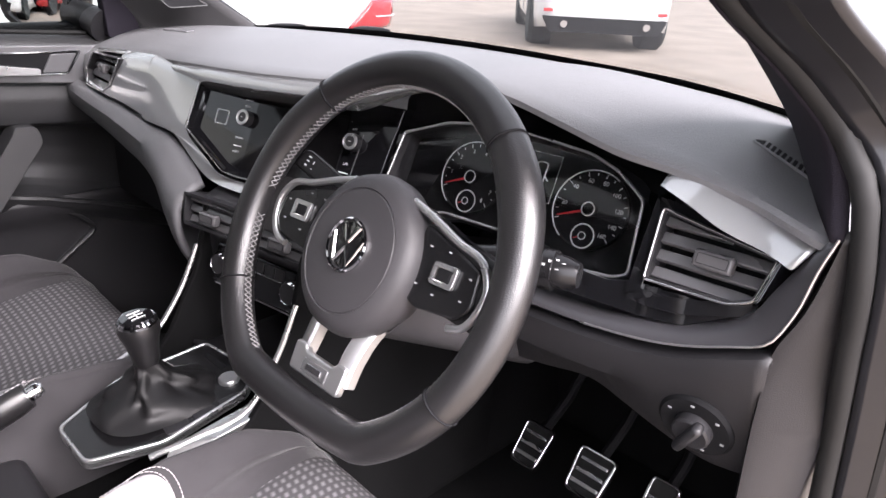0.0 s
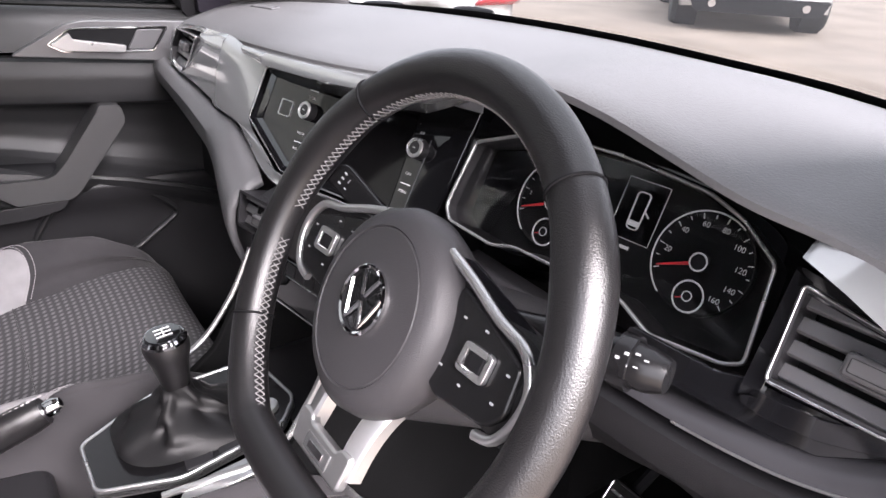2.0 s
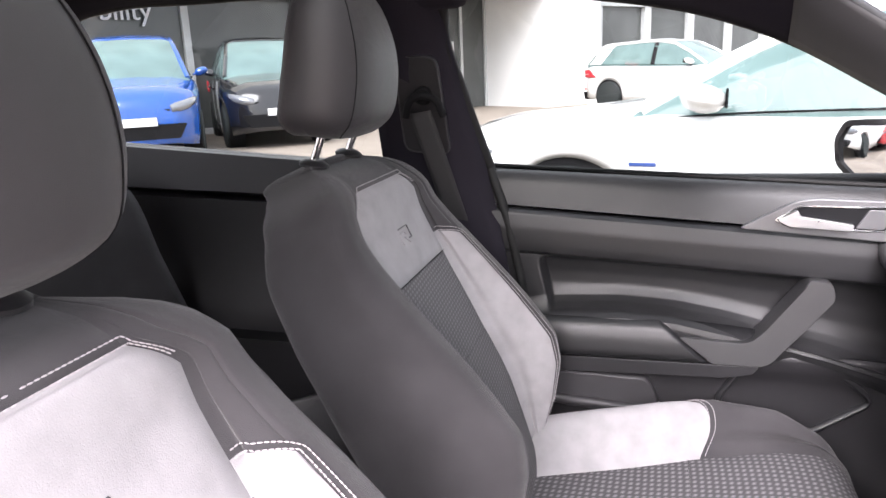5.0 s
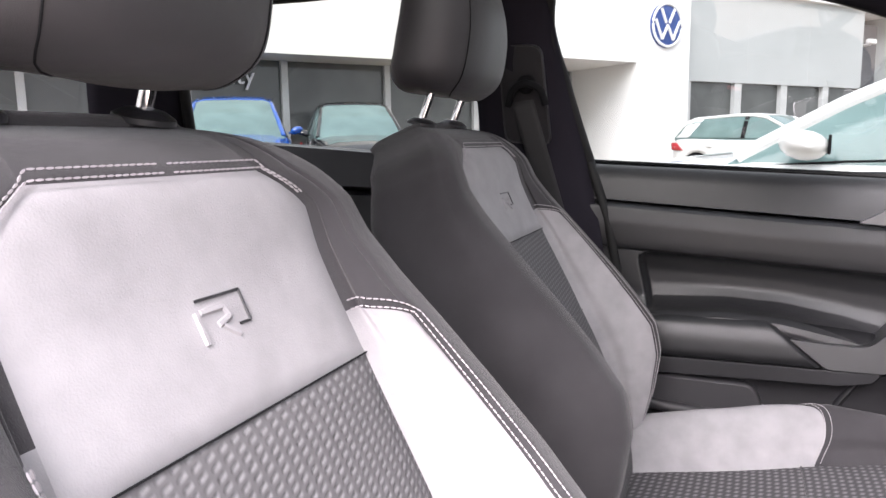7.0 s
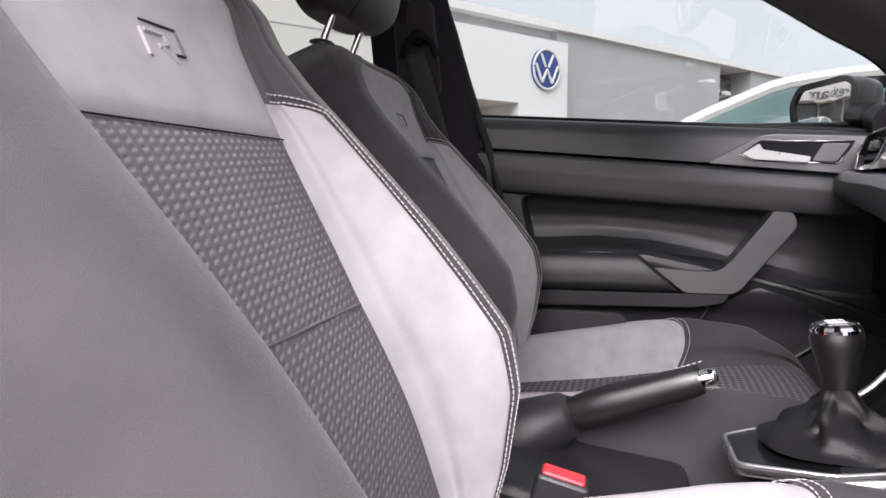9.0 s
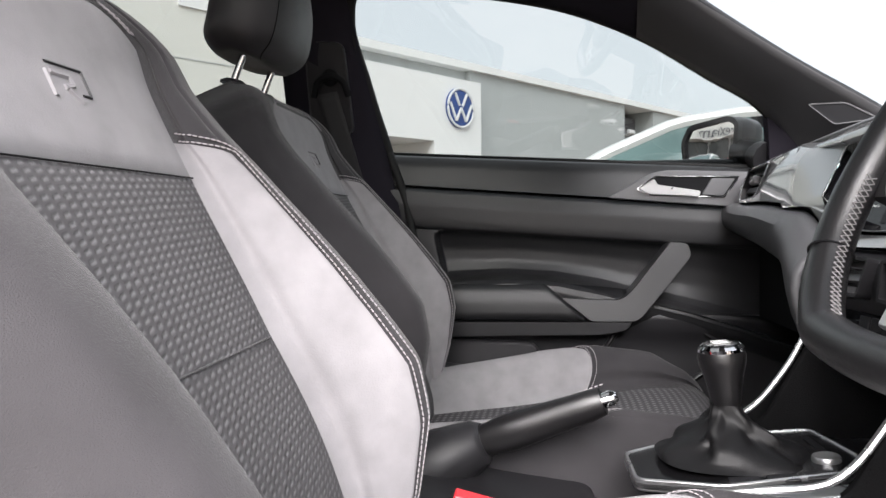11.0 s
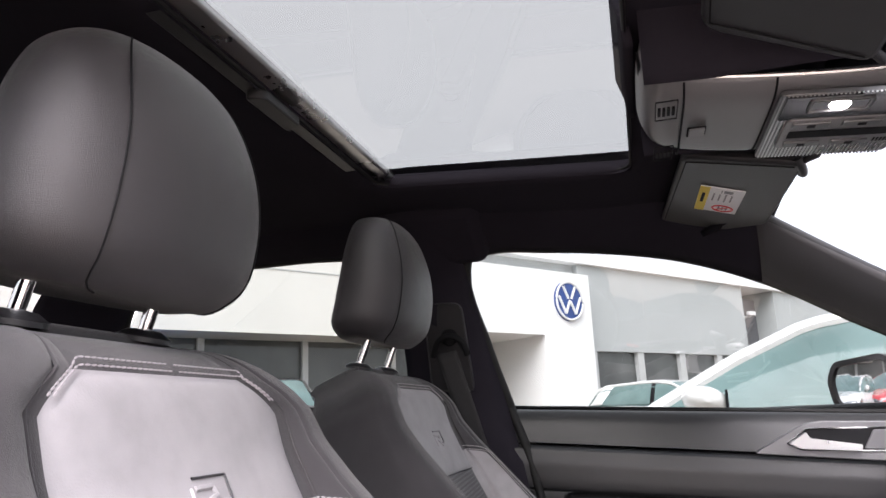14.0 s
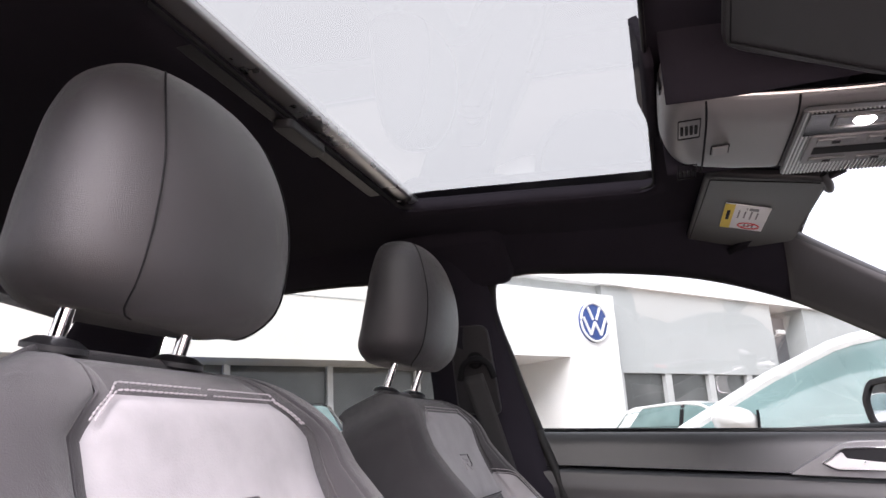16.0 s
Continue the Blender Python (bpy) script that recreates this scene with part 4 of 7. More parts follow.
# passenger door mirror: shell, glass, foot
mo = Vector((-0.872, 0.150, 0.942))
mn = Vector((0.52, -0.855, 0.0)).normalized()
mx = Vector((0, 0, 1)).cross(mn).normalized()
mir_m = basis(mo, mx, mn.cross(mx), mn)
mol = rounded([(-0.074, -0.030), (-0.026, -0.060), (0.064, -0.066), (0.076, 0.042), (0.052, 0.058), (-0.060, 0.050), (-0.082, 0.016)], 0.014)
shellrows = [[(x * k, y * k, z) for x, y in mol] for k, z in ((1.0, 0.010), (1.10, 0.004), (1.14, -0.02), (1.08, -0.06), (0.8, -0.09), (0.3, -0.105))]
sb = grid(shellrows, close_u=True, cap=True)
sb.transform(mir_m)
part("shell", sb, BODYDARK, mirror, "black mirror shell")
part("rim", ring_frame([(x * 1.12, y * 1.14) for x, y in mol], 0.012, 0.012, mir_m @ pose(0, 0, 0.004)), HARD, mirror, bevel=0.003)
mc = Vector((sum(p[0] for p in mol) / len(mol), sum(p[1] for p in mol) / len(mol)))
rows_ = [[(mc.x + (x - mc.x) * k, mc.y + (y - mc.y) * k, 0.013 - ((mc.x + (x - mc.x) * k) ** 2 + (mc.y + (y - mc.y) * k) ** 2) / (2 * 1.3)) for x, y in mol] for k in np.linspace(0.01, 1, 14)]
mg = grid(rows_, close_u=True)
mg.transform(mir_m)
part("glass", mg, MIRROR, mirror, "reflecting mirror glass")
part("foot", sweep([(-0.735, 0.225, 0.905), (-0.77, 0.215, 0.915), (-0.82, 0.19, 0.925)], [0.035, 0.03, 0.03], 12), HARD, mirror)

# ---- front seats ----
BACK_LINE = spline([(-0.405, 0.40), (-0.435, 0.50), (-0.465, 0.60), (-0.505, 0.69), (-0.572, 0.82), (-0.605, 0.89), (-0.630, 0.955), (-0.655, 0.976), (-0.700, 0.988)], 200)
BACK_W = [(0.40, 0.215), (0.55, 0.236), (0.70, 0.246), (0.80, 0.240), (0.88, 0.226), (0.93, 0.209), (0.957, 0.187), (0.968, 0.169), (0.979, 0.139), (0.988, 0.100)]
BACK_H = [(0.40, 0.0), (0.46, 0.02), (0.51, 0.055), (0.57, 0.085), (0.62, 0.094), (0.67, 0.082), (0.72, 0.068), (0.77, 0.053), (0.82, 0.037), (0.86, 0.023), (0.90, 0.012), (0.95, 0.005), (0.985, 0.003), (1.03, 0.0)]
BACK_T = [(0.40, 0.10), (0.60, 0.135), (0.90, 0.135), (0.96, 0.125), (0.979, 0.11), (0.988, 0.09)]
BACK_HALF = [(0.40, 0.153), (0.51, 0.152), (0.58, 0.143), (0.69, 0.128), (0.82, 0.132), (0.93, 0.130), (0.945, 0.112), (0.957, 0.092), (1.03, 0.07)]


def back_point(q, v, lift=0.0):
    """A point of the backrest: q runs from its middle (0) over the bolster's ridge (4) to the middle of its rear (10), v up."""
    k = min(max(v, 0), 1) * (len(BACK_LINE) - 1)
    i = min(int(k), len(BACK_LINE) - 2)
    y, z = BACK_LINE[i] + (BACK_LINE[i + 1] - BACK_LINE[i]) * (k - i)
    (w,), (h,), (t,), (f,) = (lerp_table(z, tab) for tab in (BACK_W, BACK_H, BACK_T, BACK_HALF))
    f /= w
    s, a = (1, q) if q >= 0 else (-1, -q)
    g = 1 - f
    rows = [(0, 0.0), (f, 0.0), (f + 0.14 * g, 0.34 * h), (f + 0.30 * g, 0.86 * h), (f + 0.48 * g, h), (f + 0.76 * g, 0.88 * h - 0.003),
            (f + 0.97 * g, 0.3 * h - 0.018), (1.0, -0.55 * t), (0.96, -0.9 * t), (0.66, -1.04 * t), (0.0, -1.06 * t)]
    c = min(int(a), 9)
    e = a - c
    p0, p1, p2, p3 = (rows[max(c - 1, 0)] if c else (-rows[1][0], rows[1][1])), rows[c], rows[c + 1], rows[min(c + 2, 10)]
    cr = lambda m: 0.5 * (2 * p1[m] + (p2[m] - p0[m]) * e + (2 * p0[m] - 5 * p1[m] + 4 * p2[m] - p3[m]) * e * e + (3 * p1[m] - p0[m] - 3 * p2[m] + p3[m]) * e**3)
    u, d = (cr(0), cr(1)) if c else (rows[1][0] * e, 0.0)
    d += lift
    return (s * u * w, y + d * 0.93, z + d * 0.36)


def back_v(z):
    return float(np.interp(z, BACK_LINE[:, 1], np.linspace(0, 1, len(BACK_LINE))))


def panel(point, q0, q1, v0, v1, nu, nv, puff=0.004):
    """A sewn panel between the bounds v0(q), v1(q): it swells between its seams."""
    rows = []
    for j in range(nv):
        row = []
        for i in range(nu):
            a, b = i / (nu - 1), j / (nv - 1)
            q = q0 + (q1 - q0) * a
            v = v0(q) + (v1(q) - v0(q)) * b
            e = (1 - abs(2 * a - 1) ** 10) * (1 - abs(2 * b - 1) ** 14)
            row.append(point(q, v, puff * e - 0.0005))
        rows.append(row)
    return grid(rows)


CUSH_Z = [(-0.50, 0.41), (-0.40, 0.418), (-0.25, 0.425), (-0.10, 0.438), (0.02, 0.447), (0.075, 0.442), (0.108, 0.42), (0.125, 0.385), (0.130, 0.33), (0.115, 0.27)]
CUSH_LINE = spline(CUSH_Z, 160)
CUSH_H = [(-0.5, 0.045), (-0.36, 0.062), (-0.2, 0.078), (-0.1, 0.080), (0.0, 0.058), (0.06, 0.025), (0.10, 0.0), (0.14, 0.0)]
CUSH_HALF = [(-0.5, 0.085), (-0.40, 0.097), (-0.13, 0.180), (0.0, 0.205), (0.10, 0.215), (0.14, 0.205)]
CUSH_W = [(-0.5, 0.235), (-0.3, 0.262), (-0.1, 0.266), (0.04, 0.260), (0.10, 0.245), (0.135, 0.225)]


def cush_point(q, v, lift=0.0):
    k = min(max(v, 0), 1) * (len(CUSH_LINE) - 1)
    i = min(int(k), len(CUSH_LINE) - 2)
    y, z = CUSH_LINE[i] + (CUSH_LINE[i + 1] - CUSH_LINE[i]) * (k - i)
    dy, dz = CUSH_LINE[i + 1] - CUSH_LINE[i]
    ny, nz = -dz, dy
    nn = math.hypot(ny, nz)
    ny, nz = ny / nn, nz / nn
    (h,), (f,), (w,) = (lerp_table(y, tab) for tab in (CUSH_H, CUSH_HALF, CUSH_W))
    f /= w
    s, a = (1, q) if q >= 0 else (-1, -q)
    g = 1 - f
    rows = [(0, -0.006), (f, 0.0), (f + 0.3 * g, 0.5 * h), (f + 0.55 * g, 0.95 * h), (f + 0.75 * g, 0.97 * h), (f + 0.92 * g, 0.55 * h - 0.008),
            (1.0, -0.05), (1.0, -0.12), (0.97, -0.17)]
    c = min(int(a), 7)
    e = a - c
    p0, p1, p2, p3 = (rows[c - 1] if c else (-rows[1][0], rows[1][1])), rows[c], rows[c + 1], rows[min(c + 2, 8)]
    cr = lambda m: 0.5 * (2 * p1[m] + (p2[m] - p0[m]) * e + (2 * p0[m] - 5 * p1[m] + 4 * p2[m] - p3[m]) * e * e + (3 * p1[m] - p0[m] - 3 * p2[m] + p3[m]) * e**3)
    u, d = (cr(0), cr(1)) if c else (rows[1][0] * e, -0.006 * (1 - e * e))
    d += lift
    if v > 0.8 and d < -0.03:
        d = max(d, -0.03 - (1 - v) * 0.9)
    return (s * u * w, y + d * ny, z + d * nz)


def cush_v(y):
    m = CUSH_LINE[: int(np.argmax(CUSH_LINE[:, 0]))]
    return float(np.interp(y, m[:, 0], np.linspace(0, (len(m) - 1) / (len(CUSH_LINE) - 1), len(m))))


def seam_line(point, q0, q1, v0, v1, n=60, lift=0.004):
    return [point(q0 + (q1 - q0) * i / (n - 1), v0 + (v1 - v0) * i / (n - 1), lift) for i in range(n)]


def headrest_rings(hx, hy, hz, tall):
    rows = []
    for a, w, d, yo in ((0.0, 0.060, 0.024, -0.008), (0.02, 0.112, 0.048, -0.016), (0.10, 0.129, 0.065, -0.010), (0.28, 0.133, 0.070, 0.001), (0.50, 0.1275, 0.066, 0.006),
                        (0.70, 0.1175, 0.058, 0.005), (0.85, 0.101, 0.048, 0.002), (0.95, 0.076, 0.037, -0.004), (1.0, 0.044, 0.022, -0.013)):
        z = 1.026 + hz + 0.228 * tall * a
        ring = []
        for i in range(48):
            t = 2 * math.pi * i / 48
            c, s = math.cos(t), math.sin(t)
            x = w * math.copysign(abs(c) ** 0.80, c)
            y = d * math.copysign(abs(s) ** 0.70, s)
            y += (-0.010 * (x / 0.13) ** 2 if s > 0 else 0.0)
            ring.append((hx + x, hy + yo + y, z - (0.012 if a < 0.15 and s > 0 else 0.0) * max(s, 0)))
        rows.append(ring)
    rows = np.array(rows)
    out = np.stack([spline(rows[:, i], 30) for i in range(48)], 1)
    return out


def front_seat(m, label, hx, hy, hz, tall):
    seat = thing("front_seat", label, "car seat", m, group="front seats")
    lo = lambda q: 0.0
    top = lambda q: 1.0
    v82, v85, v96 = back_v(0.818), back_v(0.849), back_v(0.957)
    side_top = lambda q: v85 - 0.006 * (abs(q) - 1) ** 2
    back = part("backrest", panel(back_point, -1, 1, lambda q: v96, top, 25, 16, 0.0015), CLOTH, seat, "black cloth upper edge of the backrest")
    part("insert", panel(back_point, -1, 1, lo, lambda q: v82, 33, 60, 0.006), WEAVE, back, "grey and black woven insert")
    part("upper_panel", panel(back_point, -1, 1, lambda q: v82, lambda q: v96, 33, 24, 0.005), SUEDE, back, "light grey suede panel")
    edge_q = {1: 2.1, -1: 3.25}
    for s in (1, -1):
        k = edge_q[s]
        part("side_panel", panel(back_point, s * 1, s * k, lo, side_top, 24, 60, 0.005), SUEDE, back, "light grey suede bolster")
        part("shoulder", panel(back_point, s * 1, s * k, side_top, top, 24, 40, 0.0012), CLOTH, back)
        part("bolster_edge", panel(back_point, s * k, s * 5.6, lo, top, 20, 70, 0.0022), CLOTH, back)
        part("side", panel(back_point, s * 5.6, s * 10, lo, top, 28, 70, 0.003), CLOTH, back)
    cap = [back_point(q, 1.0) for q in np.linspace(-10, 10, 81)[:-1]]
    c = np.mean(cap, 0)
    rows = [[tuple(c + (np.array(p) - c) * k + (0, 0, h)) for p in cap] for k, h in ((1.0, 0.0), (0.93, 0.006), (0.75, 0.011), (0.4, 0.014), (0.02, 0.015))]
    part("top_edge", grid(rows, close_u=True), CLOTH, back)
    for off in (0.0, 0.009):
        for s in (1, -1):
            path = [back_point(s * 1.0 * (1 - i / 40), v96 + off * 1.2, 0.0062) for i in range(41)]
            down = [back_point(s * (1.0 + off * 9), v96 - (v96 - v85) * i / 20, 0.004) for i in range(5)]
            part("stitching", stitches(down[::-1] + path, 0.0044, 0.0009, 0.00080), THREAD, back, "pale grey twin stitching")
            path = [back_point(s * (1 + (edge_q[s] - 1) * i / 30), side_top(1 + (edge_q[s] - 1) * i / 30) + off * 1.2, 0.004) for i in range(31)]
            down = [back_point(s * (edge_q[s] + off * 38), side_top(edge_q[s]) * (1 - i / 60), 0.0035) for i in range(61)]
            part("stitching", stitches((path if s < 0 else []) + down, 0.0044, 0.0009, 0.00080), THREAD, back)
    part("seam", sweep([back_point(q, v82, 0.0012) for q in np.linspace(-1, 1, 40)], 0.0007, 6), BLACK, back)
    part("crease", sweep([back_point(q, back_v(0.683), 0.0062) for q in np.linspace(-0.86, 0.86, 30)], 0.0009, 6), CLOTH, back)
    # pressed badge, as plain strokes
    def on_face(x, z, lift):
        p = back_point(0, back_v(z), lift)
        return (x, p[1], p[2])
    bx, bz, bk = 0.001, -0.019, 0.74
    b = bmesh.new()
    for x0, z0, x1, z1 in ((0.019, 0.908, -0.025, 0.908), (-0.025, 0.908, -0.025, 0.883), (-0.025, 0.883, -0.014, 0.883)):
        add(b, sweep([on_face(bx + (x0 + (x1 - x0) * i / 6) * 0.88, bz + 0.893 + (z0 + (z1 - z0) * i / 6 - 0.893) * bk, 0.0050) for i in range(7)], 0.0010, 6))
    part("badge", b, HARD, back, "small pressed badge")
    b = bmesh.new()
    for x0, z0, x1, z1 in ((0.022, 0.900, 0.022, 0.876), (0.018, 0.899, -0.004, 0.899), (-0.004, 0.899, -0.007, 0.891), (-0.007, 0.891, 0.006, 0.887), (0.002, 0.886, -0.010, 0.876)):
        add(b, sweep([on_face(bx + (x0 + (x1 - x0) * i / 4) * 0.88, bz + 0.893 + (z0 + (z1 - z0) * i / 4 - 0.893) * bk, 0.0042) for i in range(5)], 0.0023, 6))
    part("badge", b, SUEDE, back)
    # cushion
    cv = cush_v(-0.13)
    cush = part("cushion", panel(cush_point, -1, 1, lo, lambda q: 0.985, 41, 70, 0.004), CUSHWEAVE, seat, "woven seat cushion")
    for s in (1, -1):
        edge = lambda q: cv + 0.05 * (abs(q) - 1) * (3.0 - min(abs(q) - 1, 3.0)) / 3.0 - 0.02 * (abs(q) - 1) / 3.0
        part("cushion_bolster", panel(cush_point, s * 1, s * 4.0, lo, edge, 20, 40, 0.005), SUEDE, cush, "light grey suede bolster")
        part("cushion_front", panel(cush_point, s * 1, s * 4.0, edge, lambda q: 0.985, 20, 36), CLOTH, cush, "black cloth")
        part("cushion_side", panel(cush_point, s * 4.0, s * 8, lo, lambda q: 0.985, 20, 60, 0.003), CLOTH, cush)
        for off in (0.0, 0.012):
            path = [cush_point(s * (1 + 3.0 * i / 20), edge(1 + 3.0 * i / 20) + off, 0.004) for i in range(21)]
            down = [cush_point(s * (4.0 + off * 14), edge(4.0) * (1 - i / 40), 0.0035) for i in range(41)]
            part("stitching", stitches(path + down, 0.0044, 0.0009, 0.00080), THREAD, cush)
    part("cushion_crease", sweep([cush_point(q, cush_v(-0.15), 0.0036) for q in np.linspace(-0.97, 0.97, 30)], 0.0012, 6), CLOTH, cush)
    part("seat_base", box((0.42, 0.46, 0.16), (0, -0.20, 0.20)), HARD, seat, "black plastic seat base", bevel=0.02)
    # headrest
    rings = headrest_rings(hx, hy, hz, tall)
    head = part("headrest", grid(rings, close_u=True, cap=True), HEADCLOTH, seat, "black cloth headrest with a sewn seam")
    for s in (1, -1):
        i = 7 if s > 0 else 17
        path = [rings[j][i] * 1.0 + np.array((0, 0.0008, 0)) for j in range(2, 30)]
        part("seam", sweep(path, 0.0008, 6), BLACK, head)
        post = part("post", sweep([(s * 0.0655, -0.715, 0.97), (s * 0.0655, -0.705, 1.0), (s * 0.0655, hy * 0.5 - 0.352, 1.035), (s * 0.0655, hy, 1.07)], 0.006, 12), CHROME, head, "chrome post")
        part("collar", lathe([(0.022, 0), (0.022, 0.004), (0.014, 0.009), (0.008, 0.010)], 20, Matrix.Translation((s * 0.0655, -0.706, 0.992)) @ Matrix.Rotation(radians(-12), 4, 'X')), HARD, post)
    return seat


driver_seat = front_seat(pose(0.391, 0.0, 0.0), "black cloth driver's seat with light grey suede panels", -0.020, -0.681, -0.004, 0.875)
passenger_seat = front_seat(pose(-0.338, -0.046, 0.010), "black cloth passenger seat with light grey suede panels", 0.003, -0.677, 0.014, 0.936)

# ---- dashboard ----
dash = thing("dashboard", "black and grey dashboard with silver lacquered trim", "dashboard")
# rear edge of the top pad: x, y, z
EDGE = spline([(-0.70, 0.185, 0.872), (-0.60, 0.175, 0.885), (-0.42, 0.167, 0.895), (-0.22, 0.165, 0.906), (-0.05, 0.172, 0.916), (0.08, 0.188, 0.926), (0.16, 0.205, 0.934), (0.23, 0.21, 0.947), (0.30, 0.21, 0.955), (0.36, 0.21, 0.950),
               (0.43, 0.212, 0.936), (0.50, 0.215, 0.921), (0.56, 0.220, 0.915), (0.62, 0.218, 0.906), (0.70, 0.195, 0.893), (0.722, 0.21, 0.884)], 110)
FRONT = spline([(-0.72, 0.395, 0.898), (-0.56, 0.485, 0.911), (-0.37, 0.562, 0.916), (-0.20, 0.602, 0.919), (0.0, 0.620, 0.921), (0.20, 0.604, 0.922), (0.37, 0.572, 0.923), (0.56, 0.506, 0.916), (0.64, 0.465, 0.902), (0.72, 0.41, 0.880)], 110)
rows = []
for t in np.linspace(0, 1, 16):
    rows.append([a * t + b * (1 - t) + np.array((0, 0, 0.016 * (1 - 0.8 * min(max((a[0] - 0.48) / 0.16, 0), 1)) * math.sin(math.pi * t))) for a, b in zip(EDGE, FRONT)])
lip = [[a + np.array((0, -0.005, -0.004)) for a in EDGE], [a + np.array((0, -0.005, -0.010)) for a in EDGE], [a + np.array((0, 0.012, -0.014)) for a in EDGE]]
tuck = [[b + np.array((0, 0.030, -0.014)) for b in FRONT], [b + np.array((0, 0.010, -0.003)) for b in FRONT]]
part("top_pad", grid(tuck + rows + lip), PAD, dash, "grained dashboard top, coloured paler for the sky it reflects")
under = [[a + np.array((0, 0.012, -0.014)), a + np.array((0, 0.06, -0.020)), a + np.array((0, 0.11, -0.030))] for a in EDGE[70:100]]
part("hood_underside", grid(under), BLACK, dash, "black underside of the instrument hood")
# passenger side: soft band under the lacquered panel
face = []
for x, y0, z0, y1, z1, y2, z2, y3, z3 in ((-0.72, 0.155, 0.812, 0.140, 0.800, 0.135, 0.775, 0.26, 0.74), (-0.60, 0.148, 0.806, 0.132, 0.793, 0.130, 0.762, 0.26, 0.72), (-0.45, 0.142, 0.802, 0.122, 0.787, 0.122, 0.744, 0.26, 0.69), (-0.32, 0.138, 0.792, 0.114, 0.775, 0.116, 0.716, 0.25, 0.64),
                                          (-0.255, 0.137, 0.786, 0.108, 0.766, 0.110, 0.680, 0.22, 0.60), (-0.215, 0.136, 0.770, 0.102, 0.748, 0.104, 0.64, 0.20, 0.56), (-0.18, 0.134, 0.752, 0.096, 0.730, 0.102, 0.61, 0.19, 0.54), (-0.15, 0.128, 0.738, 0.092, 0.718, 0.102, 0.60, 0.18, 0.53)):
    face.append([(x, y0 - 0.010, z0), (x, y1 - 0.014, z1), (x, y2 - 0.010, z2), (x, y3, z3)])
F = np.array(face)
cols = [spline(F[:, k], 40) for k in range(4)]
part("glovebox_face", grid([spline([c[i] for c in cols], 14) for i in range(40)]), DASHBAND, dash, "lower dashboard on the passenger side, coloured lighter where it faces the light", solid=0.01)
# lacquered panel on the passenger side
blade = []
for x, yt, zt, ym, zm, yb, zb in ((-0.70, 0.180, 0.868, 0.162, 0.856, 0.155, 0.815), (-0.60, 0.172, 0.882, 0.160, 0.873, 0.135, 0.810), (-0.45, 0.163, 0.892, 0.153, 0.884, 0.127, 0.808), (-0.32, 0.160, 0.900, 0.150, 0.892, 0.124, 0.799), (-0.262, 0.160, 0.902, 0.149, 0.894, 0.123, 0.795), (-0.235, 0.160, 0.903, 0.149, 0.895, 0.123, 0.793)):
    blade.append([(x, yt, zt), (x, ym, zm), (x, (ym + yb) / 2 - 0.002, (zm + zb) / 2), (x, yb, zb)])
B = np.array(blade)
bc = [spline(B[:, k], 36) for k in range(4)]
def blade_sheet(x0, x1, v0, v1, n):
    """A stretch of the lacquered panel between two places across and two heights (0 top, 3 bottom)."""
    rows = []
    for x in np.linspace(x0, x1, n):
        col = [np.array([x] + [float(np.interp(x, c[:, 0], c[:, k])) for k in (1, 2)]) for c in bc]
        at = lambda v: col[min(int(v), 2)] * (1 - (v - min(int(v), 2))) + col[min(int(v), 2) + 1] * (v - min(int(v), 2))
        rows.append([at(v) for v in np.unique(np.r_[v0, [k for k in (1, 2) if v0 < k < v1], v1])])
    return grid(rows)


edge_l = lambda v: -0.468 - 0.022 * v
rows = []
for i in range(30):
    row = []
    for v in (0.0, 1.0, 1.5, 2.0, 2.5, 3.0):
        x = edge_l(v) + (-0.365 - edge_l(v)) * i / 29
        k = min(int(v), 2)
        a, b = (np.array([x] + [float(np.interp(x, bc[q][:, 0], bc[q][:, w])) for w in (1, 2)]) for q in (k, k + 1))
        row.append(a + (b - a) * (v - k))
    rows.append(row)
part("decor_panel", grid(rows), DECOR, dash, "glossy silver grey trim panel")
part("decor_panel", blade_sheet(-0.66, -0.475, 0.0, 0.75, 12), DECOR, dash, solid=0.006)
part("decor_panel", blade_sheet(-0.66, -0.535, 2.8, 3.0, 12), DECOR, dash, solid=0.006)
part("decor_panel", blade_sheet(-0.70, -0.652, 0.0, 3.0, 10), TRIMGREY, dash, solid=0.006)
# strip that runs on above the screen
strip = [EDGE[k] + np.array((0, -0.003, -0.012)) for k in range(20, 72)]
rows = []
for i, p in enumerate(strip):
    f = 0.15 + 0.85 * min(i / 18, (len(strip) - 1 - i) / 8, 1) ** 1.5
    rows.append([p + np.array((0, 0.003, 0.006)), p + f * np.array((0, -0.008, 0.003)), p + f * np.array((0, -0.013, -0.004)), p + f * np.array((0, -0.014, -0.012)), p + np.array((0, 0.004, -0.004 - 0.026 * f))])
part("decor_strip", grid(rows), DECOR, dash, "glossy silver grey strip", solid=0.004)
# black filler boxes, added to stop light leaking through the hollow dashboard
part("core", box((0.53, 0.24, 0.28), (-0.425, 0.315, 0.715)), BLACK, dash, "black filler added inside the dashboard to block light")
part("core", box((0.85, 0.10, 0.34), (0.265, 0.45, 0.73)), BLACK, dash)
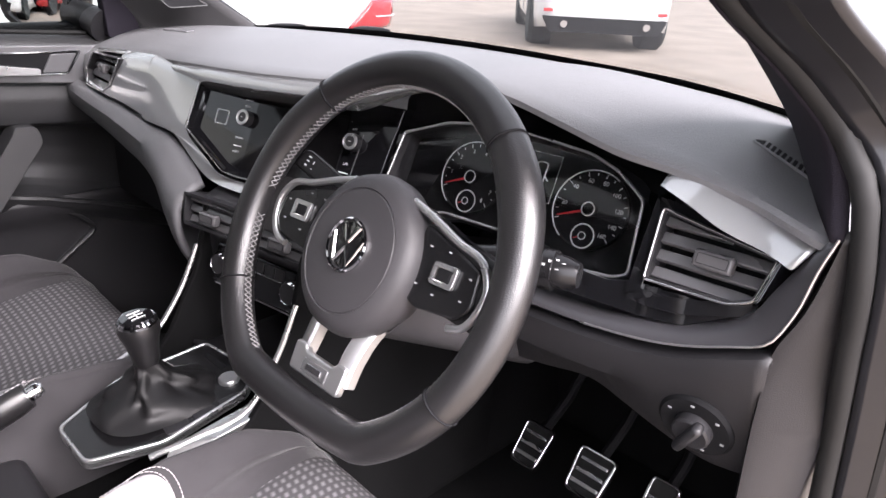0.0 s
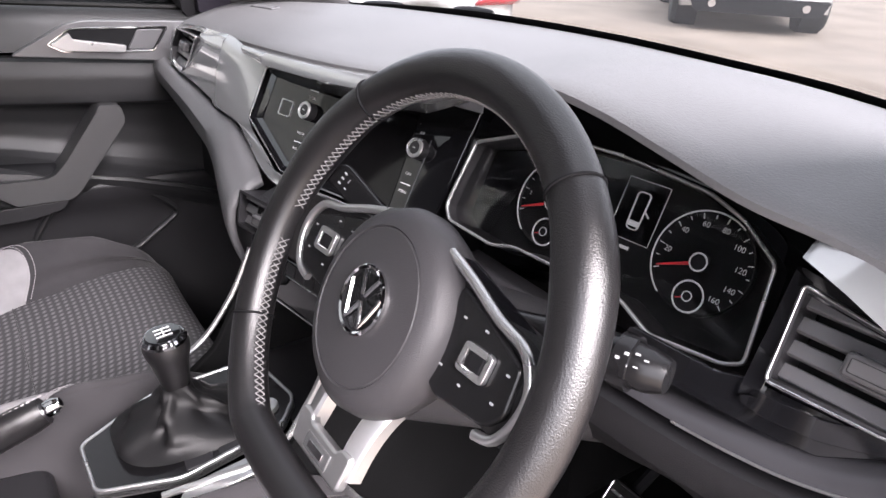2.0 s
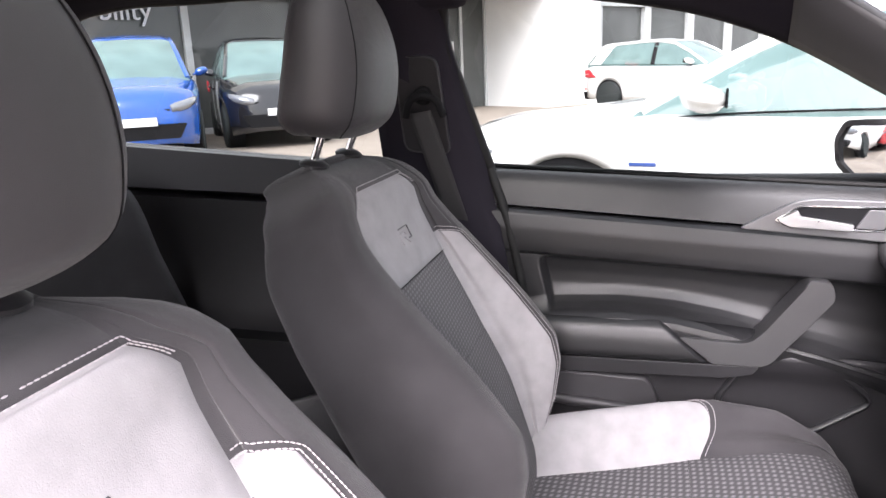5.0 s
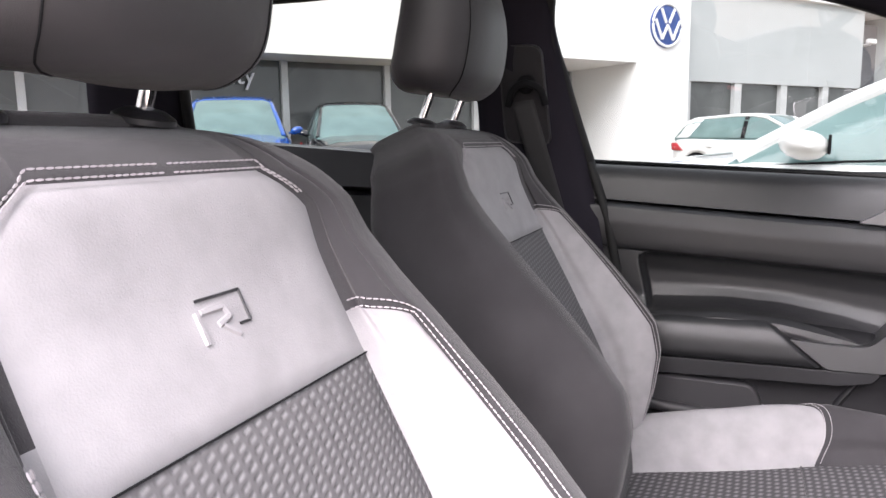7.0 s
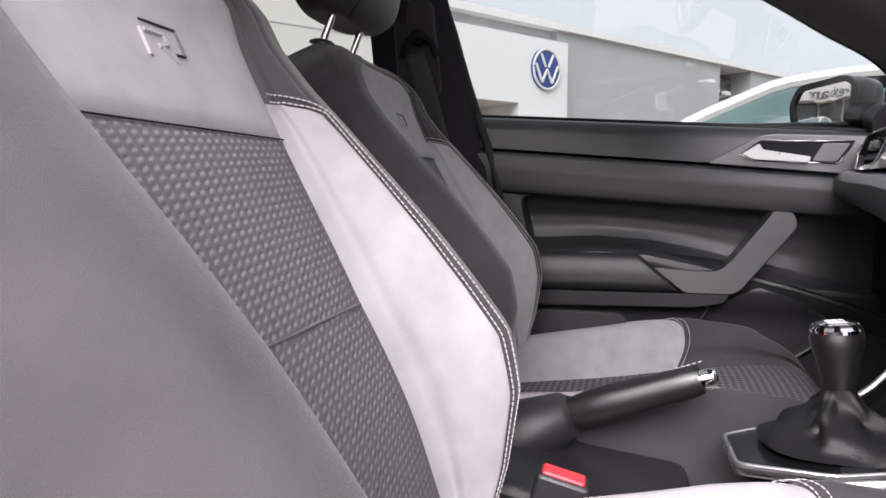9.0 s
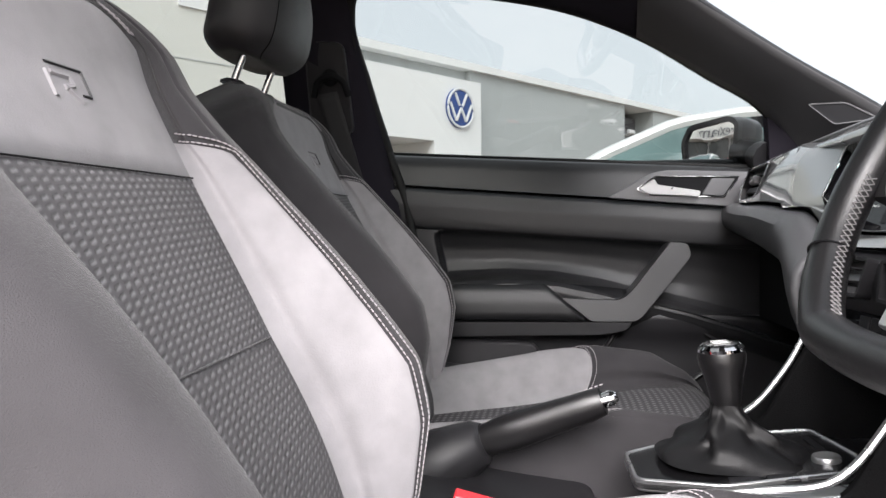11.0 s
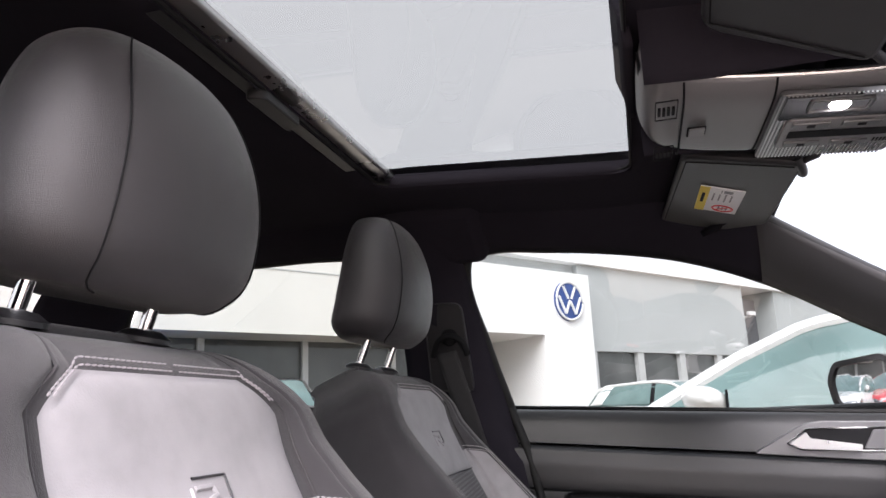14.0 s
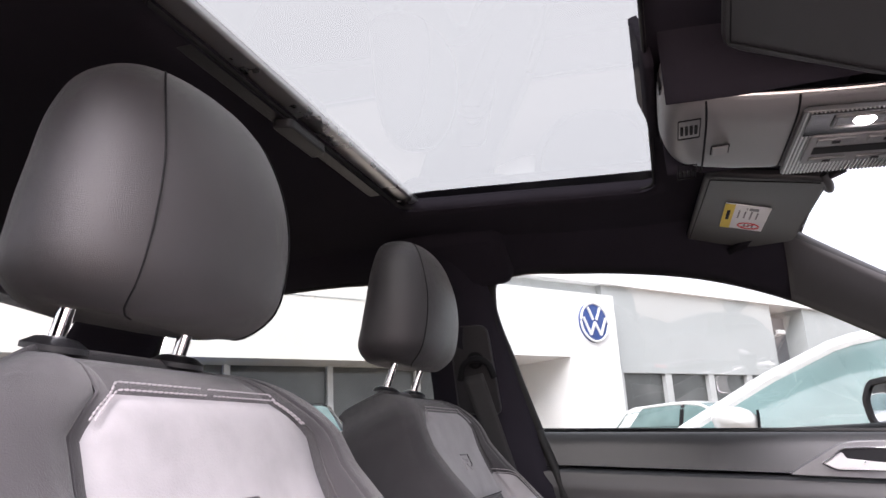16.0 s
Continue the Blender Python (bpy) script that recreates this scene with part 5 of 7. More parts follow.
# gloss black shell behind screen and instruments
shell = []
for x, yt, zt, yb, zb in ((-0.235, 0.19, 0.890, 0.13, 0.75), (0.0, 0.24, 0.900, 0.165, 0.745), (0.12, 0.255, 0.915, 0.19, 0.745), (0.19, 0.29, 0.93, 0.225, 0.745), (0.36, 0.345, 0.935, 0.31, 0.745), (0.50, 0.32, 0.91, 0.27, 0.755), (0.535, 0.28, 0.90, 0.245, 0.758), (0.548, 0.26, 0.90, 0.235, 0.76)):
    shell.append([(x, yt, zt), (x, (yt + yb) / 2, (zt + zb) / 2), (x, yb, zb)])
S = np.array(shell)
sc = [spline(S[:, k], 60) for k in range(3)]
part("inner_shell", grid([[c[i] for c in sc] for i in range(60)]), PIANO, dash, "gloss black panel behind the instruments", solid=0.006)


def face_basis(o, across, lean):
    """A panel's own axes: x across it, y up it, z out to the seats."""
    x = Vector((math.cos(across), math.sin(across), 0))
    y = Vector((-math.sin(across) * math.sin(lean), math.cos(across) * math.sin(lean), math.cos(lean)))
    return basis(Vector(o), x, y, x.cross(y))


# infotainment screen
scr = thing("infotainment_screen", "black glass touch screen with two turning knobs, switched off", "touch screen")
scr.matrix_world = face_basis((0, 0.193, 0.837), radians(11.7), radians(25))
OUT = [(-0.218, 0.053), (-0.221, -0.033), (-0.120, -0.083), (-0.09, -0.0845), (0.150, -0.080), (0.165, 0.064)]
part("glass", prism(rounded(OUT, 0.006), 0.006, pose(0, 0, -0.006)), SCREEN, scr, bevel=0.0015)
part("surround", grid([[(x, y, z) for x, y, z in row] for row in zip([(0.17, 0.0575, 0.0035), (-0.02, 0.0565, 0.0035), (-0.2225, 0.0535, 0.0035)],
     [(0.17, 0.060, 0.005), (-0.02, 0.059, 0.005), (-0.224, 0.056, 0.005)],
     [(0.17, 0.071, 0.007), (-0.02, 0.068, 0.007), (-0.232, 0.064, 0.006)],
     [(0.17, 0.080, 0.002), (-0.02, 0.077, 0.002), (-0.240, 0.072, 0.002)])]), DECOR, scr, "glossy silver grey edge above the screen")
SM = scr.matrix_world
# silver runs on from the panel round the screen's corner
turn_in = [SM @ Vector((x, y, 0.004)) for x, y in ((-0.2225, 0.0535), (-0.2235, 0.038), (-0.2245, 0.020), (-0.2255, 0.002), (-0.2265, -0.016), (-0.2270, -0.030), (-0.215, -0.043), (-0.190, -0.057), (-0.160, -0.072), (-0.128, -0.088), (-0.100, -0.0905), (-0.06, -0.0905), (0.0, -0.089), (0.08, -0.087), (0.15, -0.084))]
turn_out = []
for v in np.linspace(0, 3, 6):
    k = min(int(v), 2)
    a, b = (np.array([-0.365] + [float(np.interp(-0.365, bc[q][:, 0], bc[q][:, w])) for w in (1, 2)]) for q in (k, k + 1))
    turn_out.append(a + (b - a) * (v - k))
turn_out += [np.array(p) for p in ((-0.303, 0.124, 0.797), (-0.243, 0.124, 0.792), (-0.210, 0.124, 0.774), (-0.180, 0.124, 0.757), (-0.150, 0.124, 0.746), (-0.11, 0.125, 0.742), (-0.07, 0.129, 0.742), (-0.01, 0.138, 0.743), (0.07, 0.154, 0.745), (0.14, 0.168, 0.746))]
TO, TI = spline(turn_out, 60), spline([tuple(p) for p in turn_in], 60)


def flow(a, b, f, t):
    """A point on the smooth run from the panel's face into the screen's plane."""
    a, b = np.array(a), np.array(b)
    d, w = b - a, min(max((0.52 - f) / 0.16, 0.0), 1.0)
    ta = w * np.array((d[0], 0.1 * d[1] - 0.003, 0.3 * d[2])) + (1 - w) * d
    tb = w * np.array((d[0], 1.9 * d[1], 1.3 * d[2])) + (1 - w) * d
    return (2 * t**3 - 3 * t**2 + 1) * a + (t**3 - 2 * t**2 + t) * ta + (3 * t**2 - 2 * t**3) * b + (t**3 - t**2) * tb


part("decor_return", grid([[flow(a, b, i / 59, t) for i, (a, b) in enumerate(zip(TO, TI))] for t in np.linspace(0, 1, 16)]), DECOR, dash, "glossy silver grey panel round the screen corner")
part("black_bevel", grid([[(-0.06, 0.0558, 0.0042), (-0.10, 0.0546, 0.0042), (-0.2165, 0.0515, 0.0042), (-0.2195, -0.0325, 0.0042), (-0.1195, -0.0815, 0.0042), (-0.088, -0.083, 0.0042)],
     [(-0.06, 0.053, 0.002), (-0.10, 0.051, 0.002), (-0.2085, 0.0475, 0.002), (-0.2115, -0.0305, 0.002), (-0.119, -0.0765, 0.002), (-0.088, -0.079, 0.002)],
     [(-0.06, 0.0515, 0.0006), (-0.10, 0.048, 0.0006), (-0.197, 0.0425, 0.0006), (-0.199, -0.028, 0.0006), (-0.118, -0.069, 0.0006), (-0.088, -0.076, 0.0006)]]), PIANO, scr, "gloss black inner bevel", smooth=False)
part("bezel", sweep([(x * 1.012, y * 1.012, 0.0045) for x, y in (OUT[0], OUT[1], OUT[2], OUT[3], (0.14, -0.0802))], 0.0011, 8), SATIN, scr, "thin silver edge")
part("display", box((0.172, 0.118, 0.0008), (-0.004, -0.014, 0.0005)), mat("display_off", (0.005, 0.0048, 0.0052), 0.04, coat=0.0, spec=0.25, var=0.03), scr, "dark grey unlit display")
part("column_line", box((0.0012, 0.125, 0.0008), (0.110, -0.008, 0.0006), Euler((0, 0, radians(-4))).to_matrix()), TRIMGREY, scr)
for x, words in ((-0.1095, ("RADIO", "MEDIA", "PHONE", "VOICE")), (0.0950, ("NAV", "APP", "CAR", "MENU"))):
    kx = x + (0.006 if x < 0 else 0.006)
    k = part("knob", lathe([(0.0118, 0), (0.0116, 0.010), (0.0105, 0.0125), (0.001, 0.0128)], 28, pose(kx, 0.001, 0.0)), HARD, scr, "black knob with chrome ring")
    part("knob_ring", lathe([(0.0113, 0.0108), (0.0117, 0.0118), (0.0108, 0.0134), (0.0103, 0.0126)], 28, pose(kx, 0.001, 0.0)), SATIN, k)
    part("knob_mark", box((0.004, 0.0008, 0.0004), (kx, 0.001, 0.0132)), WHITEMARK, k)
    for dy, word in zip((0.038, 0.019, -0.029, -0.050), words):
        cu = bpy.data.curves.new("key_word", "FONT")
        cu.body, cu.size, cu.align_x, cu.align_y = word, 0.0046, "CENTER", "CENTER"
        ob = new("key_word", cu)
        ob.data.materials.append(WHITEMARK)
        ob.parent = scr
        ob.location = (x, dy, 0.0012)
    for dy in (0.0285, -0.0410):
        part("key_line", box((0.016, 0.0011, 0.0006), (x, dy, 0.0006)), WHITEMARK, scr)
part("proximity_mark", ring_frame(rounded([(-0.013, -0.010), (0.013, -0.010), (0.013, 0.012), (-0.013, 0.012)], 0.003), 0.0012, 0.0008, pose(-0.157, -0.005, 0.0004)), SATIN, scr)

# air vents
def air_vent(m, w, h, outline, slats, label, tab_at=(0, 0), bright=True):
    v = thing("air_vent", label, "air vent", m, group="dashboard vents")
    part("duct", prism(outline, 0.002, pose(0, 0, -0.035)), BLACK, v)
    part("frame", ring_frame(outline, 0.004, 0.042, pose(0, 0, -0.036)), HARD, v)
    if bright:
        part("chrome_rim", ring_frame(outline, 0.0024, 0.004, pose(0, 0, 0.004)), CHROME, v, "chrome rim", bevel=0.001)
    ylo, yhi = min(p[1] for p in outline), max(p[1] for p in outline)
    for k in range(slats):
        y = ylo + (k + 0.6) * (yhi - ylo) / (slats + 0.2)
        xx = []
        n = len(outline)
        for i in range(n):
            (x0, y0), (x1, y1) = outline[i], outline[(i + 1) % n]
            if (y0 - y) * (y1 - y) < 0:
                xx.append(x0 + (x1 - x0) * (y - y0) / (y1 - y0))
        if len(xx) >= 2:
            a, b = min(xx) + 0.003, max(xx) - 0.003
            part("slat", box((b - a, 0.66 * (yhi - ylo) / slats, 0.006), ((a + b) / 2, y, -0.008), Euler((radians(-24), 0, 0)).to_matrix()), SLAT, v, bevel=0.0012)
    tab = part("tab", box((w * 0.33, 0.0165, 0.013), (tab_at[0], tab_at[1], 0.004)), SLAT, v, "grey sliding tab", bevel=0.003)
    part("tab_face", ring_frame(rounded([(tab_at[0] - w * 0.13, tab_at[1] - 0.005), (tab_at[0] + w * 0.13, tab_at[1] - 0.005), (tab_at[0] + w * 0.13, tab_at[1] + 0.005), (tab_at[0] - w * 0.13, tab_at[1] + 0.005)], 0.002), 0.0008, 0.0006, pose(0, 0, 0.0104)), HARD, tab)
    return v


air_vent(face_basis((0.60, 0.222, 0.842), radians(4), radians(22)), 0.11, 0.07, rounded([(-0.0566, 0.0302), (0.0556, 0.0128), (0.0470, -0.0300), (0.0258, -0.0390), (-0.0541, -0.0408)], 0.006), 4, "black driver's side air vent with a chrome rim", (0.003, -0.006))
air_vent(face_basis((-0.56, 0.148, 0.845), radians(-4), radians(14)), 0.10, 0.05, rounded([(-0.060, 0.028), (0.082, 0.034), (0.054, -0.022), (0.014, -0.040), (-0.076, -0.038), (-0.088, -0.008)], 0.005), 4, "black passenger side air vent with a chrome rim", (0.0, 0.004))
for x, y in ((-0.088, 0.096), (0.058, 0.120)):
    air_vent(face_basis((x, y, 0.706), radians(9), radians(14)), 0.11, 0.05, rounded([(-0.064, 0.024), (0.064, 0.026), (0.058, -0.022), (-0.055, -0.024)], 0.006), 3, "black centre air vent", (0.0, -0.004), bright=False)
# gloss black surround of the driver's vent
part("vent_surround", ring_frame(rounded([(-0.0660, 0.0390), (0.0690, 0.0215), (0.0560, -0.0400), (-0.0098, -0.0600), (-0.0477, -0.0640), (-0.0680, -0.0600)], 0.005), 0.014, 0.010, face_basis((0.60, 0.222, 0.842), radians(4), radians(22)) @ pose(0, 0, -0.008)), PIANO, dash, "gloss black vent surround", bevel=0.002)
part("vent_lower_lip", prism(rounded([(-0.165, -0.052), (-0.090, -0.052), (-0.066, -0.045), (0.045, -0.040), (-0.008, -0.070), (-0.0477, -0.0745), (-0.165, -0.0785)], 0.004), 0.008, face_basis((0.60, 0.222, 0.842), radians(4), radians(22)) @ pose(0, 0, -0.010)), PIANO, dash, bevel=0.002)
# silver strip right of the instruments
st_a = spline([(0.545, 0.216, 0.907), (0.575, 0.222, 0.914), (0.61, 0.216, 0.906), (0.660, 0.206, 0.895), (0.690, 0.192, 0.888)], 24)
st_b = spline([(0.550, 0.208, 0.899), (0.580, 0.206, 0.889), (0.612, 0.204, 0.877), (0.653, 0.203, 0.869), (0.676, 0.192, 0.866)], 24)
part("decor_strip", grid([[a + np.array((0, 0.040, -0.010)), a + np.array((0, 0.020, -0.003)), a + np.array((0, 0.010, 0.0)), (a + b) / 2 + np.array((0, -0.001, 0.001)), b + np.array((0, -0.010, 0)), b + np.array((0, 0.004, -0.004))] for a, b in zip(st_a, st_b)]), DECOR, dash, "glossy silver grey strip", solid=0.004)
# trim band under vent and instruments, then the knee panel
band = []
for xi, zi, xo, zo in ((0.20, 0.752, 0.20, 0.740), (0.44, 0.753, 0.44, 0.744), (0.51, 0.758, 0.51, 0.7495), (0.546, 0.765, 0.546, 0.7545), (0.595, 0.777, 0.592, 0.7645), (0.635, 0.797, 0.644, 0.785), (0.652, 0.813, 0.673, 0.800), (0.664, 0.838, 0.687, 0.830), (0.680, 0.868, 0.697, 0.877), (0.692, 0.890, 0.704, 0.901)):
    band.append([(xi, 0.225, zi + 0.002), (xi, 0.196, zi), ((xi + xo) / 2, 0.184, (zi + zo) / 2 + 0.001), (xo, 0.179, zo), (xo + 0.001, 0.183, zo - 0.003), (xo, 0.205, zo - 0.004)])
Bd = np.array(band)
bd = [spline(Bd[:, k], 60) for k in range(6)]
part("decor_band", grid([[c[i] for c in bd] for i in range(60)]), BAND, dash, "satin grey trim band", solid=0.003)
# the highlight on the band's outer edge, laid on as a silver line
part("band_highlight", sweep([bd[3][i] + np.array((0.001, -0.001, 0)) for i in range(30, 60)], 0.0011, 6), SATIN, dash, "thin silver line laid along the trim band as its edge highlight")
knee = []
for x, z, zb in ((0.16, 0.734, 0.640), (0.30, 0.734, 0.640), (0.44, 0.738, 0.660), (0.51, 0.7435, 0.672), (0.548, 0.7485, 0.663), (0.592, 0.7585, 0.652), (0.640, 0.778, 0.646), (0.680, 0.794, 0.650)):
    knee.append([(x, 0.215, z), (x, 0.186, z - 0.001), (x, 0.174, z - 0.006), (x, 0.171, z - 0.016), (x, 0.178, z - 0.040), (x, 0.186, z * 0.45 + zb * 0.55), (x, 0.200, zb + 0.012), (x, 0.208, zb), (x, 0.240, zb - 0.002)])
K = np.array(knee)
K[-1, :, 1] += 0.004
kc = [spline(K[:, k], 50) for k in range(9)]
part("knee_panel", grid([[c[i] for c in kc] for i in range(50)]), KNEE, dash, "lower panel under the steering wheel, coloured near black for its shade", solid=0.008)
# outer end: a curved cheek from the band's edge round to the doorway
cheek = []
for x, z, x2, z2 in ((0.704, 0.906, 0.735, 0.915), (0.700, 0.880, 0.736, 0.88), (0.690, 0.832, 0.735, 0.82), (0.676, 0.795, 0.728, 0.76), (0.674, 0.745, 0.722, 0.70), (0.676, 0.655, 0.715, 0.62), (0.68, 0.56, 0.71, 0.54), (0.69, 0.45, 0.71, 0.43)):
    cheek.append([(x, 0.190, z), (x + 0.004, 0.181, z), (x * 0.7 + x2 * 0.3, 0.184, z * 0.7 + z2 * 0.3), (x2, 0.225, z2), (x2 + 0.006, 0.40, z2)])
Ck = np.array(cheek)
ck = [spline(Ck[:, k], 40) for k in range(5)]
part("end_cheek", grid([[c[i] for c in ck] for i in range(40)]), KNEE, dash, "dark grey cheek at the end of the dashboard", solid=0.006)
# demister slots
def pad_z(x, y):
    i = int(np.argmin(abs(EDGE[:, 0] - x)))
    t = float(np.clip((y - FRONT[i][1]) / (EDGE[i][1] - FRONT[i][1]), 0, 1))
    return EDGE[i][2] * t + FRONT[i][2] * (1 - t) + 0.016 * (1 - 0.8 * min(max((x - 0.48) / 0.16, 0), 1)) * math.sin(math.pi * t)


for (xa, ya), (xb, yb), wide in (((0.573, 0.345), (0.652, 0.306), 0.017), ((-0.590, 0.288), (-0.505, 0.294), 0.016)):
    a_, b_ = Vector((xa, ya, pad_z(xa, ya))), Vector((xb, yb, pad_z(xb, yb)))
    mid = (a_ + b_) / 2
    ex = (b_ - a_).normalized()
    side_ = Vector((-ex.y, ex.x, 0)).normalized()
    up_ = (mid + side_ * 0.02)
    ey = (Vector((up_.x, up_.y, pad_z(up_.x, up_.y))) - Vector((mid.x, mid.y, pad_z(mid.x, mid.y)))).normalized()
    ey = (ey - ex * ey.dot(ex)).normalized()
    ln = (b_ - a_).length
    mdem = basis(Vector((mid.x, mid.y, pad_z(mid.x, mid.y) + 0.0005)), ex, ey, ex.cross(ey))
    slot = rounded([(-ln / 2, -wide / 2), (ln / 2, -wide / 2), (ln / 2, wide / 2), (-ln / 2, wide / 2)], 0.004)
    part("demister", prism(slot, 0.003, pose(0, 0, -0.0015)), BLACK, dash, "black demister slot").matrix_local = mdem
    part("demister_rim", ring_frame([(x * 1.04, y * 1.14) for x, y in slot], 0.0016, 0.003, pose(0, 0, -0.001)), PAD, dash, bevel=0.0008).matrix_local = mdem
    for k in range(11):
        part("demister_rib", box((0.0022, wide * 1.25, 0.003)), PAD, dash).matrix_local = mdem @ pose(ln * (-0.42 + 0.084 * k), 0, 0.0008, 0, 0, 38)
# headlamp switch
sw = thing("headlamp_switch", "black round headlamp switch", "light switch")
sw.matrix_world = face_basis((0.628, 0.190, 0.690), radians(4), radians(-18))
part("plate", lathe([(0.001, 0.003), (0.033, 0.003), (0.036, 0.0), (0.036, -0.004)], 32), BLACK, sw)
part("dial", lathe([(0.018, 0.002), (0.018, 0.012), (0.016, 0.014), (0.001, 0.014)], 28), HARD, sw)
part("grip", box((0.010, 0.044, 0.014), (0, 0, 0.016), Euler((0, 0, radians(-28))).to_matrix()), HARD, sw, bevel=0.004)
for k in range(5):
    a = radians(150 - 55 * k)
    part("mark", box((0.0034, 0.0022, 0.0006), (0.0275 * math.cos(a), 0.0275 * math.sin(a), 0.0036)), KEYPRINT, sw)

# instruments
clu = thing("instrument_cluster", "instrument cluster with two dials and red needles", "instrument cluster")
clu_m = face_basis((0.435, 0.28, 0.824), radians(6), radians(25))
clu.matrix_world = clu_m
rim_m = clu_m.inverted() @ face_basis((0.37, 0.235, 0.84), radians(6), radians(25))
HEX = rounded([(-0.197, -0.042), (-0.189, 0.032), (-0.127, 0.0560), (-0.083, 0.0626), (-0.0165, 0.064), (0.067, 0.0574), (0.102, 0.046), (0.138, 0.022), (0.1465, -0.055), (0.131, -0.0625), (0.067, -0.0680), (0.030, -0.052), (-0.092, -0.052), (-0.119, -0.060), (-0.185, -0.056)], 0.006)
tub = [[rim_m @ Vector((x * k, y * k, z)) for x, y in HEX] for k, z in ((1.0, 0.0), (0.99, -0.01), (0.97, -0.030), (0.955, -0.042))]
part("hood", grid(tub, close_u=True), HARD, clu, "black hood round the dials")
part("face", prism([(x * 1.06, y * 1.06) for x, y in HEX], 0.004, rim_m @ pose(0, 0, -0.048)), BLACK, clu)
part("chrome_rim", ring_frame(HEX, 0.0032, 0.004, rim_m @ pose(0, 0, -0.001)), SATIN, clu, "silver rim", bevel=0.001)
part("lens", prism([(x * 0.985, y * 0.985) for x, y in HEX], 0.0005, rim_m @ pose(0, 0, -0.012)), glass("dial_lens", (0.9, 0.9, 0.9), ior=0.03), clu, "clear lens over the dials")
def dial(x, rad, marks, a0, a1, needle, texts):
    d = part("dial", lathe([(0.001, 0.0), (rad - 0.002, 0.0), (rad, 0.003), (rad + 0.001, 0.003), (rad + 0.001, -0.002)], 48, pose(x, 0, 0.0)), BLACK, clu)
    part("dial_ring", sweep([(x + rad * math.cos(t), rad * math.sin(t), 0.003) for t in np.linspace(radians(a0 + 30), radians(58), 50)], 0.00075, 6), WHITEMARK, d)
    for k in range(marks):
        a = radians(a0 + (a1 - a0) * k / (marks - 1))
        long = k % 2 == 0
        part("tick", box((0.005 if long else 0.003, 0.0008, 0.0005), (x + (rad - 0.004) * math.cos(a), (rad - 0.004) * math.sin(a), 0.0006), Euler((0, 0, a)).to_matrix()), WHITEMARK, d)
    for a, text in texts:
        cu = bpy.data.curves.new("numeral", "FONT")
        cu.body, cu.size, cu.align_x, cu.align_y = text, 0.0070, "CENTER", "CENTER"
        ob = new("numeral", cu)
        ob.data.materials.append(WHITEMARK)
        ob.parent = d
        ob.location = (x + (rad - 0.0115) * math.cos(radians(a)), (rad - 0.0115) * math.sin(radians(a)), 0.0012)
    a = radians(needle)
    part("needle", prism([(0.002, -0.0016), (rad - 0.006, -0.0006), (rad - 0.006, 0.0006), (0.002, 0.0016)], 0.001, pose(x, 0, 0.004, 0, 0, needle)), RED, d, "red needle")
    part("boss", lathe([(0.0085, 0), (0.0085, 0.005), (0.0065, 0.0065), (0.0062, 0.0055), (0.001, 0.0055)], 24, pose(x, 0, 0.001)), BLACK, d)
    part("boss_ring", sweep([(x + 0.0075 * math.cos(t), 0.0075 * math.sin(t), 0.0078) for t in np.linspace(0, 2 * math.pi, 29)[:-1]], 0.0007, 6, closed=True), WHITEMARK, d)
    sx, sy, sr_ = x + 0.001, -0.030, 0.0135
    part("small_ring", sweep([(sx + sr_ * math.cos(t), sy + sr_ * math.sin(t), 0.002) for t in np.linspace(0, 2 * math.pi, 37)[:-1]], 0.0008, 6, closed=True), WHITEMARK, d)
    part("small_needle", prism([(0, -0.0008), (0.011, -0.0004), (0.011, 0.0004), (0, 0.0008)], 0.001, pose(sx, sy, 0.002, 0, 0, 205)), RED, d)
    part("small_boss", lathe([(0.004, 0), (0.004, 0.003), (0.001, 0.003)], 16, pose(sx, sy, 0.0008)), BLACK, d)
    part("small_boss_ring", sweep([(sx + 0.0042 * math.cos(t), sy + 0.0042 * math.sin(t), 0.004) for t in np.linspace(0, 2 * math.pi, 21)[:-1]], 0.0005, 6, closed=True), WHITEMARK, d)


dial(-0.0035, 0.0445, 17, 205, -45, 203, [(178, "20"), (140, "40"), (107, "60"), (75, "80"), (42, "100"), (10, "120"), (-22, "140"), (-48, "160")])
dial(-0.166, 0.0445, 17, 205, -45, 203, [(178, "1"), (140, "2"), (107, "3"), (75, "4"), (42, "5"), (10, "6"), (-22, "7"), (-48, "8")])
info = part("info_display", box((0.044, 0.056, 0.001), (-0.077, 0.022, 0.0)), SCREEN, clu, "small display showing a car outline")
part("display_edge", ring_frame([(-0.099, -0.006), (-0.055, -0.006), (-0.055, 0.050), (-0.099, 0.050)], 0.0006, 0.0006, pose(0, 0, 0.0006)), WHITEMARK, info)
part("car_outline", ring_frame(rounded([(-0.084, 0.004), (-0.071, 0.004), (-0.070, 0.040), (-0.085, 0.040)], 0.005), 0.0012, 0.0008, pose(0, 0, 0.0006)), WHITEMARK, info)
part("car_screen", box((0.011, 0.005, 0.0008), (-0.0775, 0.010, 0.001)), WHITEMARK, info)
part("door_mark", box((0.007, 0.0014, 0.0008), (-0.068, 0.021, 0.001), Euler((0, 0, radians(-40))).to_matrix()), WHITEMARK, info)
part("mileage", box((0.010, 0.003, 0.0008), (-0.077, -0.013, 0.001)), WHITEMARK, info)

